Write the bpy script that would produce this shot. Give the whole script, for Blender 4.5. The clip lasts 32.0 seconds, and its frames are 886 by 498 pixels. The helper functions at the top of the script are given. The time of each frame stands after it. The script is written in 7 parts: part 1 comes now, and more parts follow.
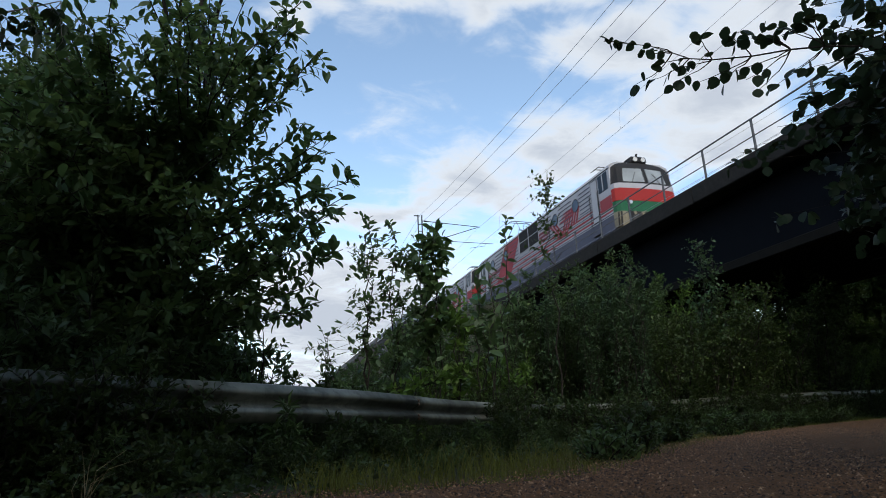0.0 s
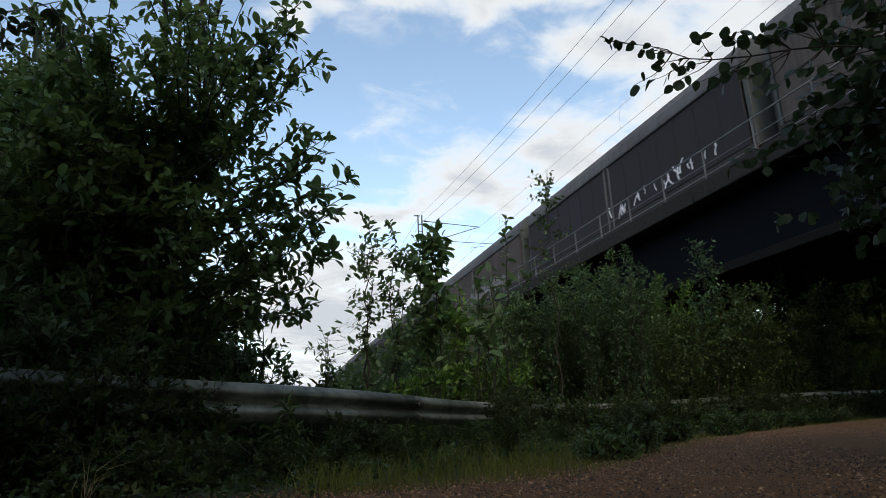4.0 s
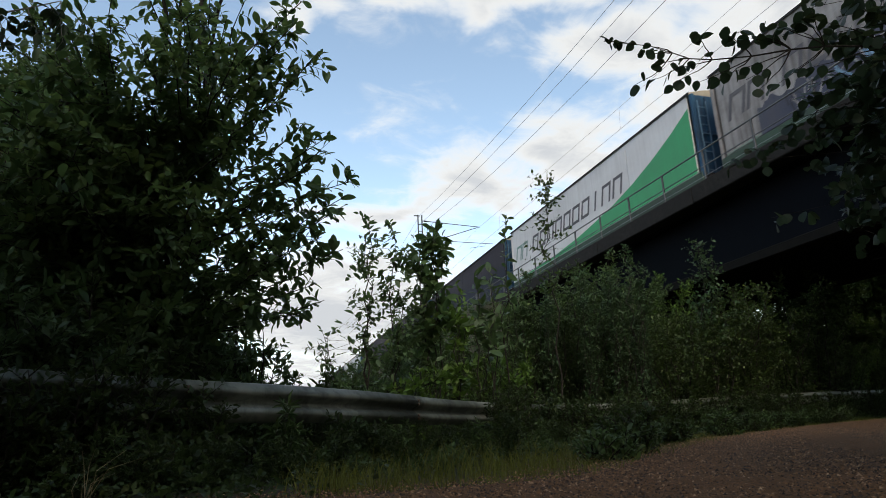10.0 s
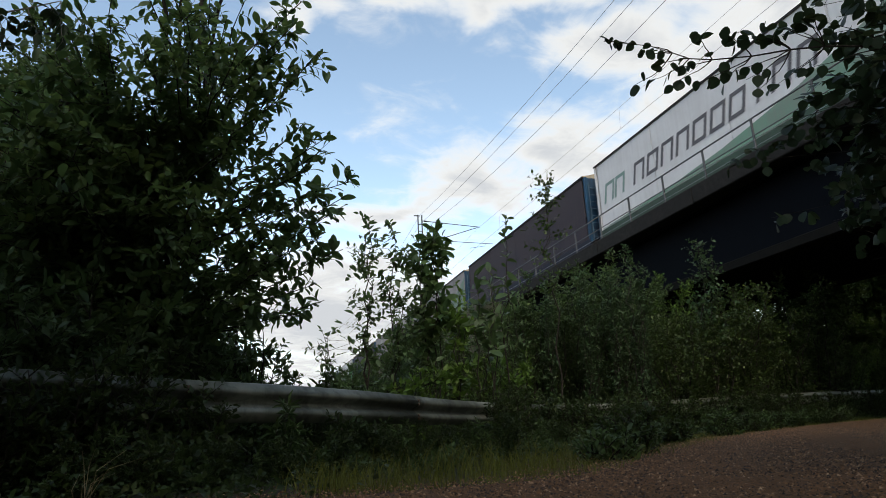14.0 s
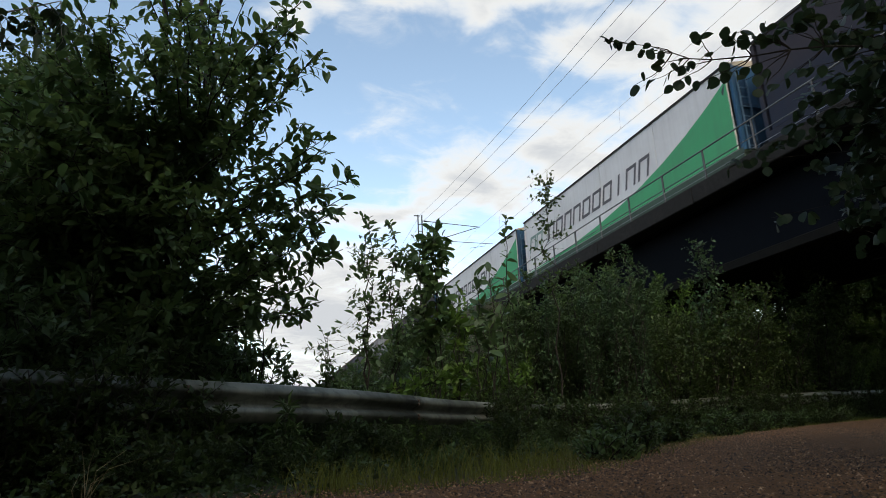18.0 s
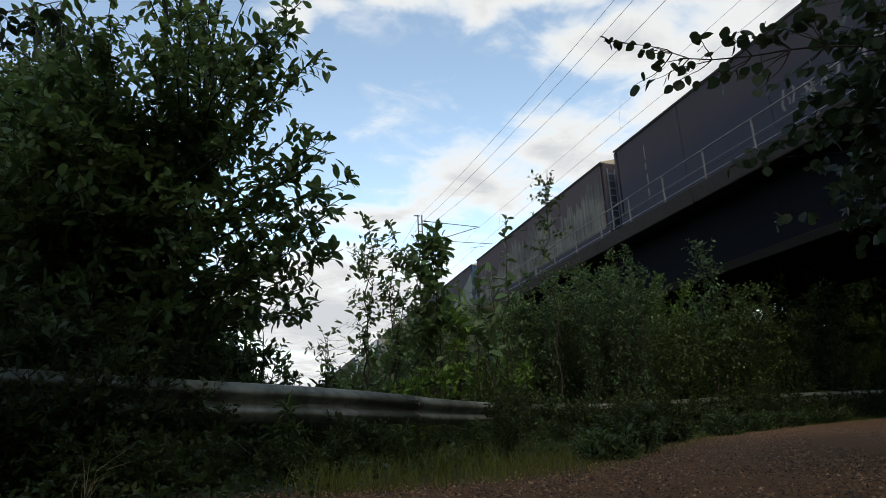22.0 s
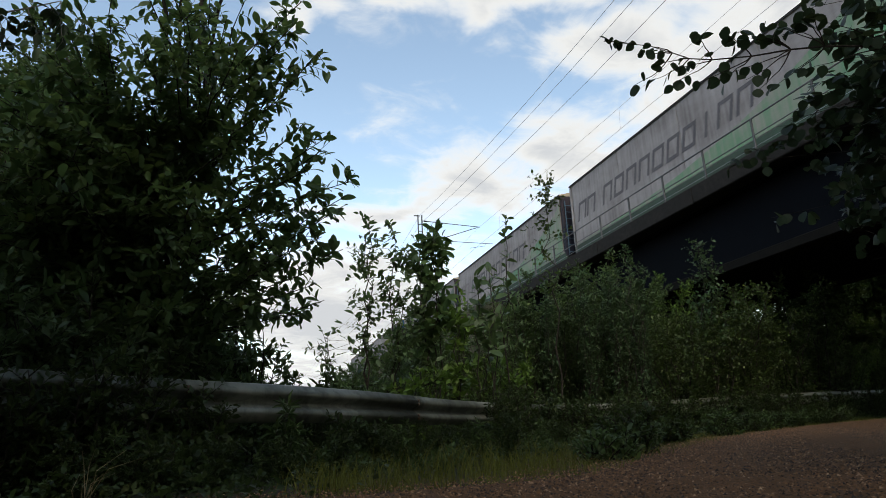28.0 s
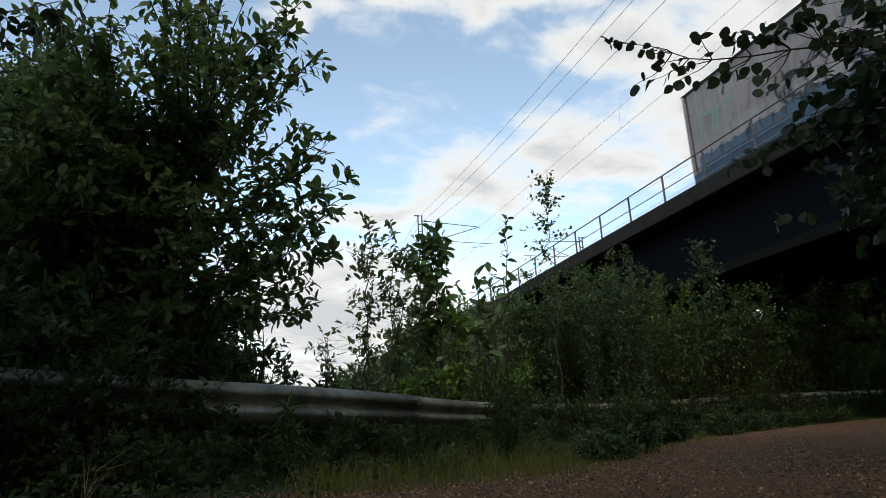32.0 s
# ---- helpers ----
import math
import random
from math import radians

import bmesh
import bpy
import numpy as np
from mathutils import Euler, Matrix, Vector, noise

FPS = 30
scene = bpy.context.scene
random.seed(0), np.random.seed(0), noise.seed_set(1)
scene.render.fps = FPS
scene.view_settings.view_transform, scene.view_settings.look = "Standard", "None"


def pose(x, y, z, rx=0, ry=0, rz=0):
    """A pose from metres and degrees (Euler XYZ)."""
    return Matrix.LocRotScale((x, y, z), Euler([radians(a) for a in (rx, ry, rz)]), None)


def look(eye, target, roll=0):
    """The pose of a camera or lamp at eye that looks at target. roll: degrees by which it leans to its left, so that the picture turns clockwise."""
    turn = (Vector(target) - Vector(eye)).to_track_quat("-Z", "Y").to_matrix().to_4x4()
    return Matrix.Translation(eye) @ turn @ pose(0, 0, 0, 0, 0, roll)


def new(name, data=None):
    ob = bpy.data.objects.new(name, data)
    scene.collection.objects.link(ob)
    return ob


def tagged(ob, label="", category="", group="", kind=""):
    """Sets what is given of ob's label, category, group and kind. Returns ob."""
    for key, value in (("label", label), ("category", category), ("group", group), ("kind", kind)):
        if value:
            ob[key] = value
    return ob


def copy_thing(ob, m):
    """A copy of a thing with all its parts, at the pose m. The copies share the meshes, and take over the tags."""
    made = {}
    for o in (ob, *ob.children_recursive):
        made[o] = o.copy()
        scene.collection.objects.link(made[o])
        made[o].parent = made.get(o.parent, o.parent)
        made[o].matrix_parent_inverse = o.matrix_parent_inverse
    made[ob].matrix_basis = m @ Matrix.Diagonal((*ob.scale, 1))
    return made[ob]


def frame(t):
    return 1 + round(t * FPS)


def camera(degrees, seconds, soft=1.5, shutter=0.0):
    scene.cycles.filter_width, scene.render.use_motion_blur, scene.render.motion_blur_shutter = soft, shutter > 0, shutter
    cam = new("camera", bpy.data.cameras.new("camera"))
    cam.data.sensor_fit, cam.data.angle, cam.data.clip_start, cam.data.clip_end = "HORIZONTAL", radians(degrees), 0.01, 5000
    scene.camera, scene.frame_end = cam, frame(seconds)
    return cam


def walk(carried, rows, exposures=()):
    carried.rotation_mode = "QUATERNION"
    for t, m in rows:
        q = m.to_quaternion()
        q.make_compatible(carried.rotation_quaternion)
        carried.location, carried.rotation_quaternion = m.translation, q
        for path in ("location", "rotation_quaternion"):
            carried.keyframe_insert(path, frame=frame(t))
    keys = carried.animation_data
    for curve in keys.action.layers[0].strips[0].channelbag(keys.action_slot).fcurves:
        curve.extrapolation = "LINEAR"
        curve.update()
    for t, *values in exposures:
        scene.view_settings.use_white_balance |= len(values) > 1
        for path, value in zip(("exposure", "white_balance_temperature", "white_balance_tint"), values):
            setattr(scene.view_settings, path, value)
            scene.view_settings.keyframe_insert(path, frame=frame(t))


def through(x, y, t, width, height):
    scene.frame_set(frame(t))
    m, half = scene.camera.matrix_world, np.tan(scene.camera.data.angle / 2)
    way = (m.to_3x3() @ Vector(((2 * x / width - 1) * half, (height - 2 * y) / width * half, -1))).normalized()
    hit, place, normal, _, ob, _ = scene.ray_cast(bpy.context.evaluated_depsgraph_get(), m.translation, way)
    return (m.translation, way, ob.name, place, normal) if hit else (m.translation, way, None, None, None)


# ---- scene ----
cam = camera(69.75, 32.0, soft=0.65, shutter=0.12)
EYE = Vector((0.0, 0.0, 0.18))
YAW, PITCH, ROLL = radians(17.155), radians(16.214), -2.4516
AIM = EYE + Vector((math.sin(YAW) * math.cos(PITCH), math.cos(YAW) * math.cos(PITCH), math.sin(PITCH)))
walk(cam, [(0.0, look(EYE, AIM, ROLL)), (32.0, look(EYE, AIM, ROLL))], [(0.0, -0.14, 6450.0, 8.0), (1.0, -0.09, 6600.0, 8.0), (2.0, -0.05, 6720.0, 8.0), (3.0, -0.03, 6820.0, 8.0), (6.0, 0.0, 7050.0, 8.0), (9.0, 0.0, 7150.0, 8.0), (22.0, 0.0, 7200.0, 8.0), (32.0, 0.0, 7300.0, 8.0)])

# ---------------------------------------------------------------- light
SUN_AZ, SUN_EL = radians(193), radians(38)      # azimuth from +Y towards +X


def make_world():
    w = bpy.data.worlds.new("sky")
    scene.world = w
    w.use_nodes = True
    nt = w.node_tree
    nt.nodes.clear()
    N, L = nt.nodes.new, nt.links.new
    out, bg = N("ShaderNodeOutputWorld"), N("ShaderNodeBackground")
    sky = N("ShaderNodeTexSky")
    sky.sky_type, sky.sun_disc = "NISHITA", False
    sky.sun_elevation, sky.sun_rotation = SUN_EL, SUN_AZ
    sky.altitude, sky.air_density, sky.dust_density, sky.ozone_density = 100, 1.0, 1.2, 1.6
    tc, sep = N("ShaderNodeTexCoord"), N("ShaderNodeSeparateXYZ")
    L(tc.outputs["Generated"], sep.inputs[0])

    def m(op, a, b=None, clamp=False):
        n = N("ShaderNodeMath")
        n.operation, n.use_clamp = op, clamp
        for i, v in enumerate((a, b)):
            if v is None:
                continue
            if isinstance(v, (int, float)):
                n.inputs[i].default_value = v
            else:
                L(v, n.inputs[i])
        return n.outputs[0]
    up = m("MAXIMUM", sep.outputs[2], 0.0)
    lift = m("ADD", up, 0.16)
    comb = N("ShaderNodeCombineXYZ")
    L(m("DIVIDE", sep.outputs[0], lift), comb.inputs[0])
    L(m("DIVIDE", sep.outputs[1], lift), comb.inputs[1])

    def clouds(scale, detail, rough, shift, warp):
        mp, nz = N("ShaderNodeMapping"), N("ShaderNodeTexNoise")
        mp.inputs["Location"].default_value = shift
        mp.inputs["Scale"].default_value = (1.0, 1.25, 1.0)
        L(comb.outputs[0], mp.inputs[0])
        L(mp.outputs[0], nz.inputs["Vector"])
        nz.inputs["Scale"].default_value, nz.inputs["Detail"].default_value = scale, detail
        nz.inputs["Roughness"].default_value, nz.inputs["Distortion"].default_value = rough, warp
        return nz.outputs["Fac"]
    big = clouds(1.15, 9, 0.56, (CLOUD_X, CLOUD_Y, 0.0), 0.25)
    fine = clouds(5.5, 9, 0.62, (4.0, 1.0, 2.0), 0.5)
    warp = N("ShaderNodeVectorMath")
    warp.operation = "ADD"
    wn = N("ShaderNodeTexNoise")
    wn.inputs["Scale"].default_value, wn.inputs["Detail"].default_value = 2.2, 5
    L(comb.outputs[0], wn.inputs["Vector"])
    off = N("ShaderNodeVectorMath")
    off.operation = "MULTIPLY_ADD"
    L(wn.outputs["Color"], off.inputs[0])
    off.inputs[1].default_value, off.inputs[2].default_value = (0.7, 0.7, 0.0), (-0.35, -0.35, 0.0)
    L(comb.outputs[0], warp.inputs[0])
    L(off.outputs[0], warp.inputs[1])
    heap = None
    for cx, cy, sx, sy, turn in HEAPS:                            # where the cumulus stands that evening
        mp, ln = N("ShaderNodeMapping"), N("ShaderNodeVectorMath")
        mp.vector_type = "TEXTURE"
        mp.inputs["Location"].default_value, mp.inputs["Scale"].default_value = (cx, cy, 0), (sx, sy, 1)
        mp.inputs["Rotation"].default_value = (0, 0, radians(turn))
        L(warp.outputs[0], mp.inputs[0])
        ln.operation = "LENGTH"
        L(mp.outputs[0], ln.inputs[0])
        one = m("SUBTRACT", 1.0, ln.outputs["Value"], True)
        heap = one if heap is None else m("MAXIMUM", heap, one)
    dens = m("ADD", m("MULTIPLY", big, 0.48), m("MULTIPLY", fine, 0.44))
    dens = m("ADD", dens, m("MULTIPLY", heap, 0.30))
    low = m("SUBTRACT", 1.0, m("DIVIDE", up, 0.32), True)         # towards the horizon the cover closes
    dens = m("ADD", dens, m("MULTIPLY", low, 0.32))
    ramp = N("ShaderNodeValToRGB")
    ramp.color_ramp.interpolation = "EASE"
    ramp.color_ramp.elements[0].position, ramp.color_ramp.elements[1].position = 0.47, 0.70
    L(dens, ramp.inputs[0])
    shade = N("ShaderNodeValToRGB")                              # thick cloud is greyer
    shade.color_ramp.elements[0].position, shade.color_ramp.elements[1].position = 0.56, 0.80
    shade.color_ramp.elements[0].color = (1.0, 1.0, 1.0, 1)
    shade.color_ramp.elements[1].color = (0.62, 0.65, 0.71, 1)
    L(dens, shade.inputs[0])
    white = N("ShaderNodeMix")
    white.data_type, white.blend_type = "RGBA", "MULTIPLY"
    white.inputs["Factor"].default_value = 1.0
    L(shade.outputs[0], white.inputs["A"])
    white.inputs["B"].default_value = (10.2, 10.6, 11.2, 1)
    tint = N("ShaderNodeMix")
    tint.data_type, tint.blend_type = "RGBA", "MULTIPLY"
    tint.inputs["Factor"].default_value = 1.0
    L(sky.outputs[0], tint.inputs["A"])
    tint.inputs["B"].default_value = SKY_TINT
    mix = N("ShaderNodeMix")
    mix.data_type = "RGBA"
    L(ramp.outputs[0], mix.inputs["Factor"])
    L(tint.outputs["Result"], mix.inputs["A"])
    L(white.outputs["Result"], mix.inputs["B"])
    L(mix.outputs["Result"], bg.inputs["Color"])
    bg.inputs["Strength"].default_value = 0.1
    L(bg.outputs[0], out.inputs[0])


CLOUD_X, CLOUD_Y = 2.3, 5.1
SKY_TINT = (3.35, 3.2, 2.9, 1)
HEAPS = [(0.16, 1.00, 0.20, 0.11, 0), (0.44, 0.95, 0.20, 0.10, 0), (0.74, 1.03, 0.16, 0.26, 0), (0.95, 1.06, 0.26, 0.28, 0), (0.95, 0.84, 0.32, 0.20, 0),
         (0.90, 1.42, 0.30, 0.22, 0), (0.66, 1.70, 0.40, 0.26, 0), (0.40, 1.90, 0.45, 0.30, 0), (0.36, 2.70, 0.7, 0.7, 0), (1.15, 1.20, 0.3, 0.3, 0)]
make_world()
sun_lamp = bpy.data.lights.new("sun", "SUN")
sun_lamp.energy, sun_lamp.angle, sun_lamp.color = 0.9, radians(20), (1.0, 0.92, 0.80)
sun_ob = new("sun", sun_lamp)
sun_ob.matrix_world = look((60 * math.sin(SUN_AZ), 60 * math.cos(SUN_AZ), 60 * math.tan(SUN_EL)), (0, 0, 0))


# ---------------------------------------------------------------- materials
class Mat:
    """A node material under construction."""

    def __init__(self, name):
        self.m = bpy.data.materials.new(name)
        self.m.use_nodes = True
        self.nt = self.m.node_tree
        self.b = self.nt.nodes["Principled BSDF"]
        self.tc = self.nt.nodes.new("ShaderNodeTexCoord")

    def node(self, kind, **props):
        n = self.nt.nodes.new(kind)
        for k, v in props.items():
            n.inputs[k.replace("_", " ")].default_value = v
        return n

    def link(self, a, b):
        self.nt.links.new(a, b)

    def noise(self, scale, detail=4, rough=0.55, stretch=(1, 1, 1), space="Object", shift=(0, 0, 0)):
        mp = self.node("ShaderNodeMapping")
        mp.inputs["Scale"].default_value, mp.inputs["Location"].default_value = stretch, shift
        self.link(self.tc.outputs[space], mp.inputs[0])
        n = self.node("ShaderNodeTexNoise", Scale=scale, Detail=detail, Roughness=rough)
        self.link(mp.outputs[0], n.inputs["Vector"])
        return n.outputs["Fac"]

    def ramp(self, fac, stops):
        n = self.nt.nodes.new("ShaderNodeValToRGB")
        e = n.color_ramp.elements
        while len(e) < len(stops):
            e.new(0.5)
        for i, (p, c) in enumerate(stops):
            e[i].position, e[i].color = p, (*c, 1) if len(c) == 3 else c
        self.link(fac, n.inputs[0])
        return n.outputs[0]

    def mix(self, fac, a, b, blend="MIX"):
        n = self.nt.nodes.new("ShaderNodeMix")
        n.data_type, n.blend_type = "RGBA", blend
        for key, v in (("Factor", fac), ("A", a), ("B", b)):
            if isinstance(v, (int, float)):
                n.inputs[key].default_value = v
            elif isinstance(v, tuple):
                n.inputs[key].default_value = (*v, 1) if len(v) == 3 else v
            else:
                self.link(v, n.inputs[key])
        return n.outputs["Result"]

    def math(self, op, a, b):
        n = self.nt.nodes.new("ShaderNodeMath")
        n.operation, n.use_clamp = op, True
        for i, v in enumerate((a, b)):
            if isinstance(v, (int, float)):
                n.inputs[i].default_value = v
            else:
                self.link(v, n.inputs[i])
        return n.outputs[0]

    def bump(self, fac, strength, dist=0.01):
        n = self.node("ShaderNodeBump", Strength=strength, Distance=dist)
        self.link(fac, n.inputs["Height"])
        self.link(n.outputs[0], self.b.inputs["Normal"])

    def done(self, color, rough=0.6, metal=0.0, spec=0.5):
        if isinstance(color, tuple):
            self.b.inputs["Base Color"].default_value = (*color, 1)
        else:
            self.link(color, self.b.inputs["Base Color"])
        if isinstance(rough, (int, float)):
            self.b.inputs["Roughness"].default_value = rough
        else:
            self.link(rough, self.b.inputs["Roughness"])
        self.b.inputs["Metallic"].default_value = metal
        self.b.inputs["Specular IOR Level"].default_value = spec
        return self.m


def leaf_material(name, dark, light, young, rough=0.45, through=0.4, gloss=0.32):
    k = Mat(name)
    geo = k.nt.nodes.new("ShaderNodeNewGeometry")
    col = k.ramp(geo.outputs["Random Per Island"], [(0.0, dark), (0.7, light), (0.95, light), (1.0, young)])
    col = k.mix(0.35, col, k.ramp(k.noise(1.3, 3), [(0.35, dark), (0.7, light)]))
    vein = k.noise(90, 2)
    k.bump(vein, 0.12, 0.002)
    k.done(col, rough, 0.0, gloss)
    tr = k.nt.nodes.new("ShaderNodeBsdfTranslucent")
    k.link(k.mix(0.5, col, young), tr.inputs["Color"])
    ms = k.node("ShaderNodeMixShader", Fac=through)
    k.link(k.b.outputs[0], ms.inputs[1])
    k.link(tr.outputs[0], ms.inputs[2])
    k.link(ms.outputs[0], k.nt.nodes["Material Output"].inputs[0])
    return k.m


def bark_material(name, a, b):
    k = Mat(name)
    n = k.noise(35, 6, 0.65, (1, 1, 0.25))
    k.bump(n, 0.5, 0.006)
    return k.done(k.mix(k.noise(4, 3), k.ramp(n, [(0.35, a), (0.7, b)]), a), 0.85, 0.0, 0.25)


def paint_material(name, paint, grime, amount, streak=1.0, rough=0.66, film=None, blotch=None):
    """Vehicle paint with road dirt: vertical streaks and mottling.
    film: lower and upper level and colour of a brown tone on the upper wall; blotch: colour of worn patches."""
    k = Mat(name)
    rnd = k.nt.nodes.new("ShaderNodeObjectInfo")
    vec = k.nt.nodes.new("ShaderNodeVectorMath")
    vec.operation = "ADD"
    cx = k.nt.nodes.new("ShaderNodeCombineXYZ")
    mul = k.nt.nodes.new("ShaderNodeMath")
    mul.operation = "MULTIPLY"
    k.link(rnd.outputs["Random"], mul.inputs[0])
    mul.inputs[1].default_value = 37.0
    k.link(mul.outputs[0], cx.inputs[1])
    k.link(k.tc.outputs["Object"], vec.inputs[0])
    k.link(cx.outputs[0], vec.inputs[1])

    def nz(scale, detail, stretch, rgh=0.6):
        mp = k.node("ShaderNodeMapping")
        mp.inputs["Scale"].default_value = stretch
        k.link(vec.outputs[0], mp.inputs[0])
        n = k.node("ShaderNodeTexNoise", Scale=scale, Detail=detail, Roughness=rgh)
        k.link(mp.outputs[0], n.inputs["Vector"])
        return n.outputs["Fac"]
    run = nz(5.0, 6, (1, 1.4, 0.07))
    cloud = nz(0.55, 6, (1, 0.7, 1.2), 0.65)
    speck = nz(14, 5, (1, 1, 1), 0.7)
    dirt = k.math("ADD", k.math("MULTIPLY", k.ramp(run, [(0.42, (0, 0, 0)), (0.72, (1, 1, 1))]), 0.55 * streak),
                  k.math("MULTIPLY", k.ramp(cloud, [(0.35, (0, 0, 0)), (0.7, (1, 1, 1))]), 0.75))
    dirt = k.math("MULTIPLY", dirt, amount)
    dirt = k.math("ADD", dirt, k.math("MULTIPLY", k.ramp(speck, [(0.55, (0, 0, 0)), (0.75, (1, 1, 1))]), 0.25 * amount))
    col = paint
    if blotch:
        col = k.mix(k.ramp(nz(0.35, 8, (1, 0.8, 1.0), 0.7), [(0.5, (0, 0, 0)), (0.56, (1, 1, 1))]), paint, blotch)
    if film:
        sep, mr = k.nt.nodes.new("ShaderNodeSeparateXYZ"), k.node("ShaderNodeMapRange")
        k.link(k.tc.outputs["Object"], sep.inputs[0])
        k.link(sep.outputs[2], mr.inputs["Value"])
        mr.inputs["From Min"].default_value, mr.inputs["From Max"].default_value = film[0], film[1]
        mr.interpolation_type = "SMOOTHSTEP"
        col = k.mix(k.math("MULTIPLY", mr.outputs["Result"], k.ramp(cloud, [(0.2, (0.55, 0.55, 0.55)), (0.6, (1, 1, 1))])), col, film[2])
    col = k.mix(dirt, col, grime)
    k.bump(speck, 0.08, 0.004)
    return k.done(col, k.math("ADD", k.math("MULTIPLY", dirt, 0.25), rough), 0.0, 0.22)


def metal_material(name, a, b, rough=0.4, metal=0.9, scale=6.0, spec=0.5):
    k = Mat(name)
    n = k.noise(scale, 6, 0.65)
    k.bump(k.noise(scale * 12, 3), 0.08, 0.002)
    return k.done(k.ramp(n, [(0.3, a), (0.7, b)]), k.math("ADD", k.math("MULTIPLY", n, 0.3), rough - 0.15), metal, spec)


def rough_material(name, a, b, c, scale, bump=0.4, dist=0.02, rough=0.9):
    k = Mat(name)
    n1, n2 = k.noise(scale, 8, 0.62), k.noise(scale * 0.08, 4)
    col = k.mix(k.ramp(n2, [(0.35, (0, 0, 0)), (0.65, (1, 1, 1))]), k.ramp(n1, [(0.3, a), (0.7, b)]), c)
    k.bump(n1, bump, dist)
    return k.done(k.mix(0.6, k.ramp(n1, [(0.3, a), (0.7, b)]), col), rough, 0.0, 0.3)


def dirty_beam_material():
    """Zinc coating dulled by road film, with darker runs and algae."""
    k = Mat("soiled_zinc")
    run, cloud, fine = k.noise(7, 6, 0.65, (1, 1, 0.15)), k.noise(0.9, 5, 0.6), k.noise(40, 4)
    col = k.ramp(cloud, [(0.30, (0.034, 0.037, 0.026)), (0.48, (0.098, 0.105, 0.080)), (0.66, (0.245, 0.254, 0.208))])
    col = k.mix(k.ramp(run, [(0.45, (0, 0, 0)), (0.68, (0.7, 0.7, 0.7))]), col, (0.03, 0.031, 0.025))
    k.bump(fine, 0.12, 0.002)
    return k.done(col, k.math("ADD", k.math("MULTIPLY", run, 0.35), 0.34), 0.5, 0.4)


M = {}
M["willow"] = leaf_material("willow_leaf", (0.023, 0.052, 0.019), (0.072, 0.120, 0.037), (0.12, 0.16, 0.038))
M["willow_big"] = leaf_material("goat_willow_leaf", (0.031, 0.064, 0.028), (0.080, 0.134, 0.054), (0.13, 0.18, 0.045))
M["sallow"] = leaf_material("sallow_leaf", (0.030, 0.070, 0.030), (0.085, 0.155, 0.056), (0.15, 0.21, 0.05), through=0.45, gloss=0.30)
M["osier"] = leaf_material("grey_willow_leaf", (0.021, 0.050, 0.022), (0.054, 0.102, 0.042), (0.12, 0.16, 0.06), through=0.34, gloss=0.25)
M["alder"] = leaf_material("alder_leaf", (0.020, 0.042, 0.011), (0.050, 0.084, 0.018), (0.10, 0.13, 0.03), through=0.38)
M["aspen"] = leaf_material("aspen_leaf", (0.016, 0.032, 0.019), (0.032, 0.058, 0.028), (0.06, 0.085, 0.03), gloss=0.25)
M["birch"] = leaf_material("birch_leaf", (0.022, 0.045, 0.012), (0.05, 0.085, 0.02), (0.10, 0.13, 0.03))
M["fresh"] = leaf_material("fresh_leaf", (0.055, 0.115, 0.018), (0.105, 0.19, 0.032), (0.16, 0.23, 0.045))
M["weed"] = leaf_material("weed_leaf", (0.016, 0.036, 0.010), (0.036, 0.062, 0.015), (0.09, 0.10, 0.03), gloss=0.25)
M["grass"] = leaf_material("grass_blade", (0.062, 0.076, 0.010), (0.125, 0.138, 0.018), (0.22, 0.19, 0.06), through=0.35)
M["straw"] = leaf_material("dry_stalk", (0.16, 0.13, 0.07), (0.24, 0.20, 0.12), (0.3, 0.26, 0.16))
M["bark"] = bark_material("grey_bark", (0.018, 0.016, 0.014), (0.050, 0.044, 0.036))
M["twig"] = bark_material("brown_twig", (0.016, 0.013, 0.010), (0.040, 0.031, 0.024))
M["gravel"] = rough_material("gravel", (0.020, 0.009, 0.003), (0.27, 0.128, 0.046), (0.125, 0.059, 0.020), 60, 1.0, 0.03)
M["soil"] = rough_material("soil", (0.012, 0.011, 0.007), (0.038, 0.032, 0.018), (0.020, 0.023, 0.010), 9, 0.7, 0.05)
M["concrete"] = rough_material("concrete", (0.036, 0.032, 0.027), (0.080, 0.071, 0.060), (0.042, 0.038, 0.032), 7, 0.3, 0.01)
# darker than the other concrete, for the near edge beam and walkway edge
M["edge"] = rough_material("dark_concrete", (0.008, 0.0072, 0.0062), (0.025, 0.022, 0.019), (0.012, 0.0108, 0.0094), 7, 0.3, 0.01)
M["ballast"] = rough_material("ballast", (0.10, 0.095, 0.09), (0.26, 0.25, 0.24), (0.16, 0.14, 0.12), 22, 0.9, 0.04)
# girder and flange colours darker than black paint, holding the shade beneath the deck
M["girder"] = metal_material("shaded_girder_paint", (0.0024, 0.0031, 0.0050), (0.0048, 0.0061, 0.0090), 0.8, 0.0, 2.0, 0.06)
M["flange"] = metal_material("shaded_flange_paint", (0.006, 0.006, 0.0054), (0.013, 0.012, 0.0105), 0.85, 0.0, 3.0, 0.06)
M["beam"] = dirty_beam_material()
M["rail_dark"] = metal_material("tarnished_pipe_steel", (0.10, 0.105, 0.11), (0.17, 0.175, 0.18), 0.6, 0.3, 9.0, 0.4)
M["rail_paint"] = metal_material("railing_steel", (0.060, 0.063, 0.068), (0.112, 0.116, 0.122), 0.6, 0.3, 9.0)
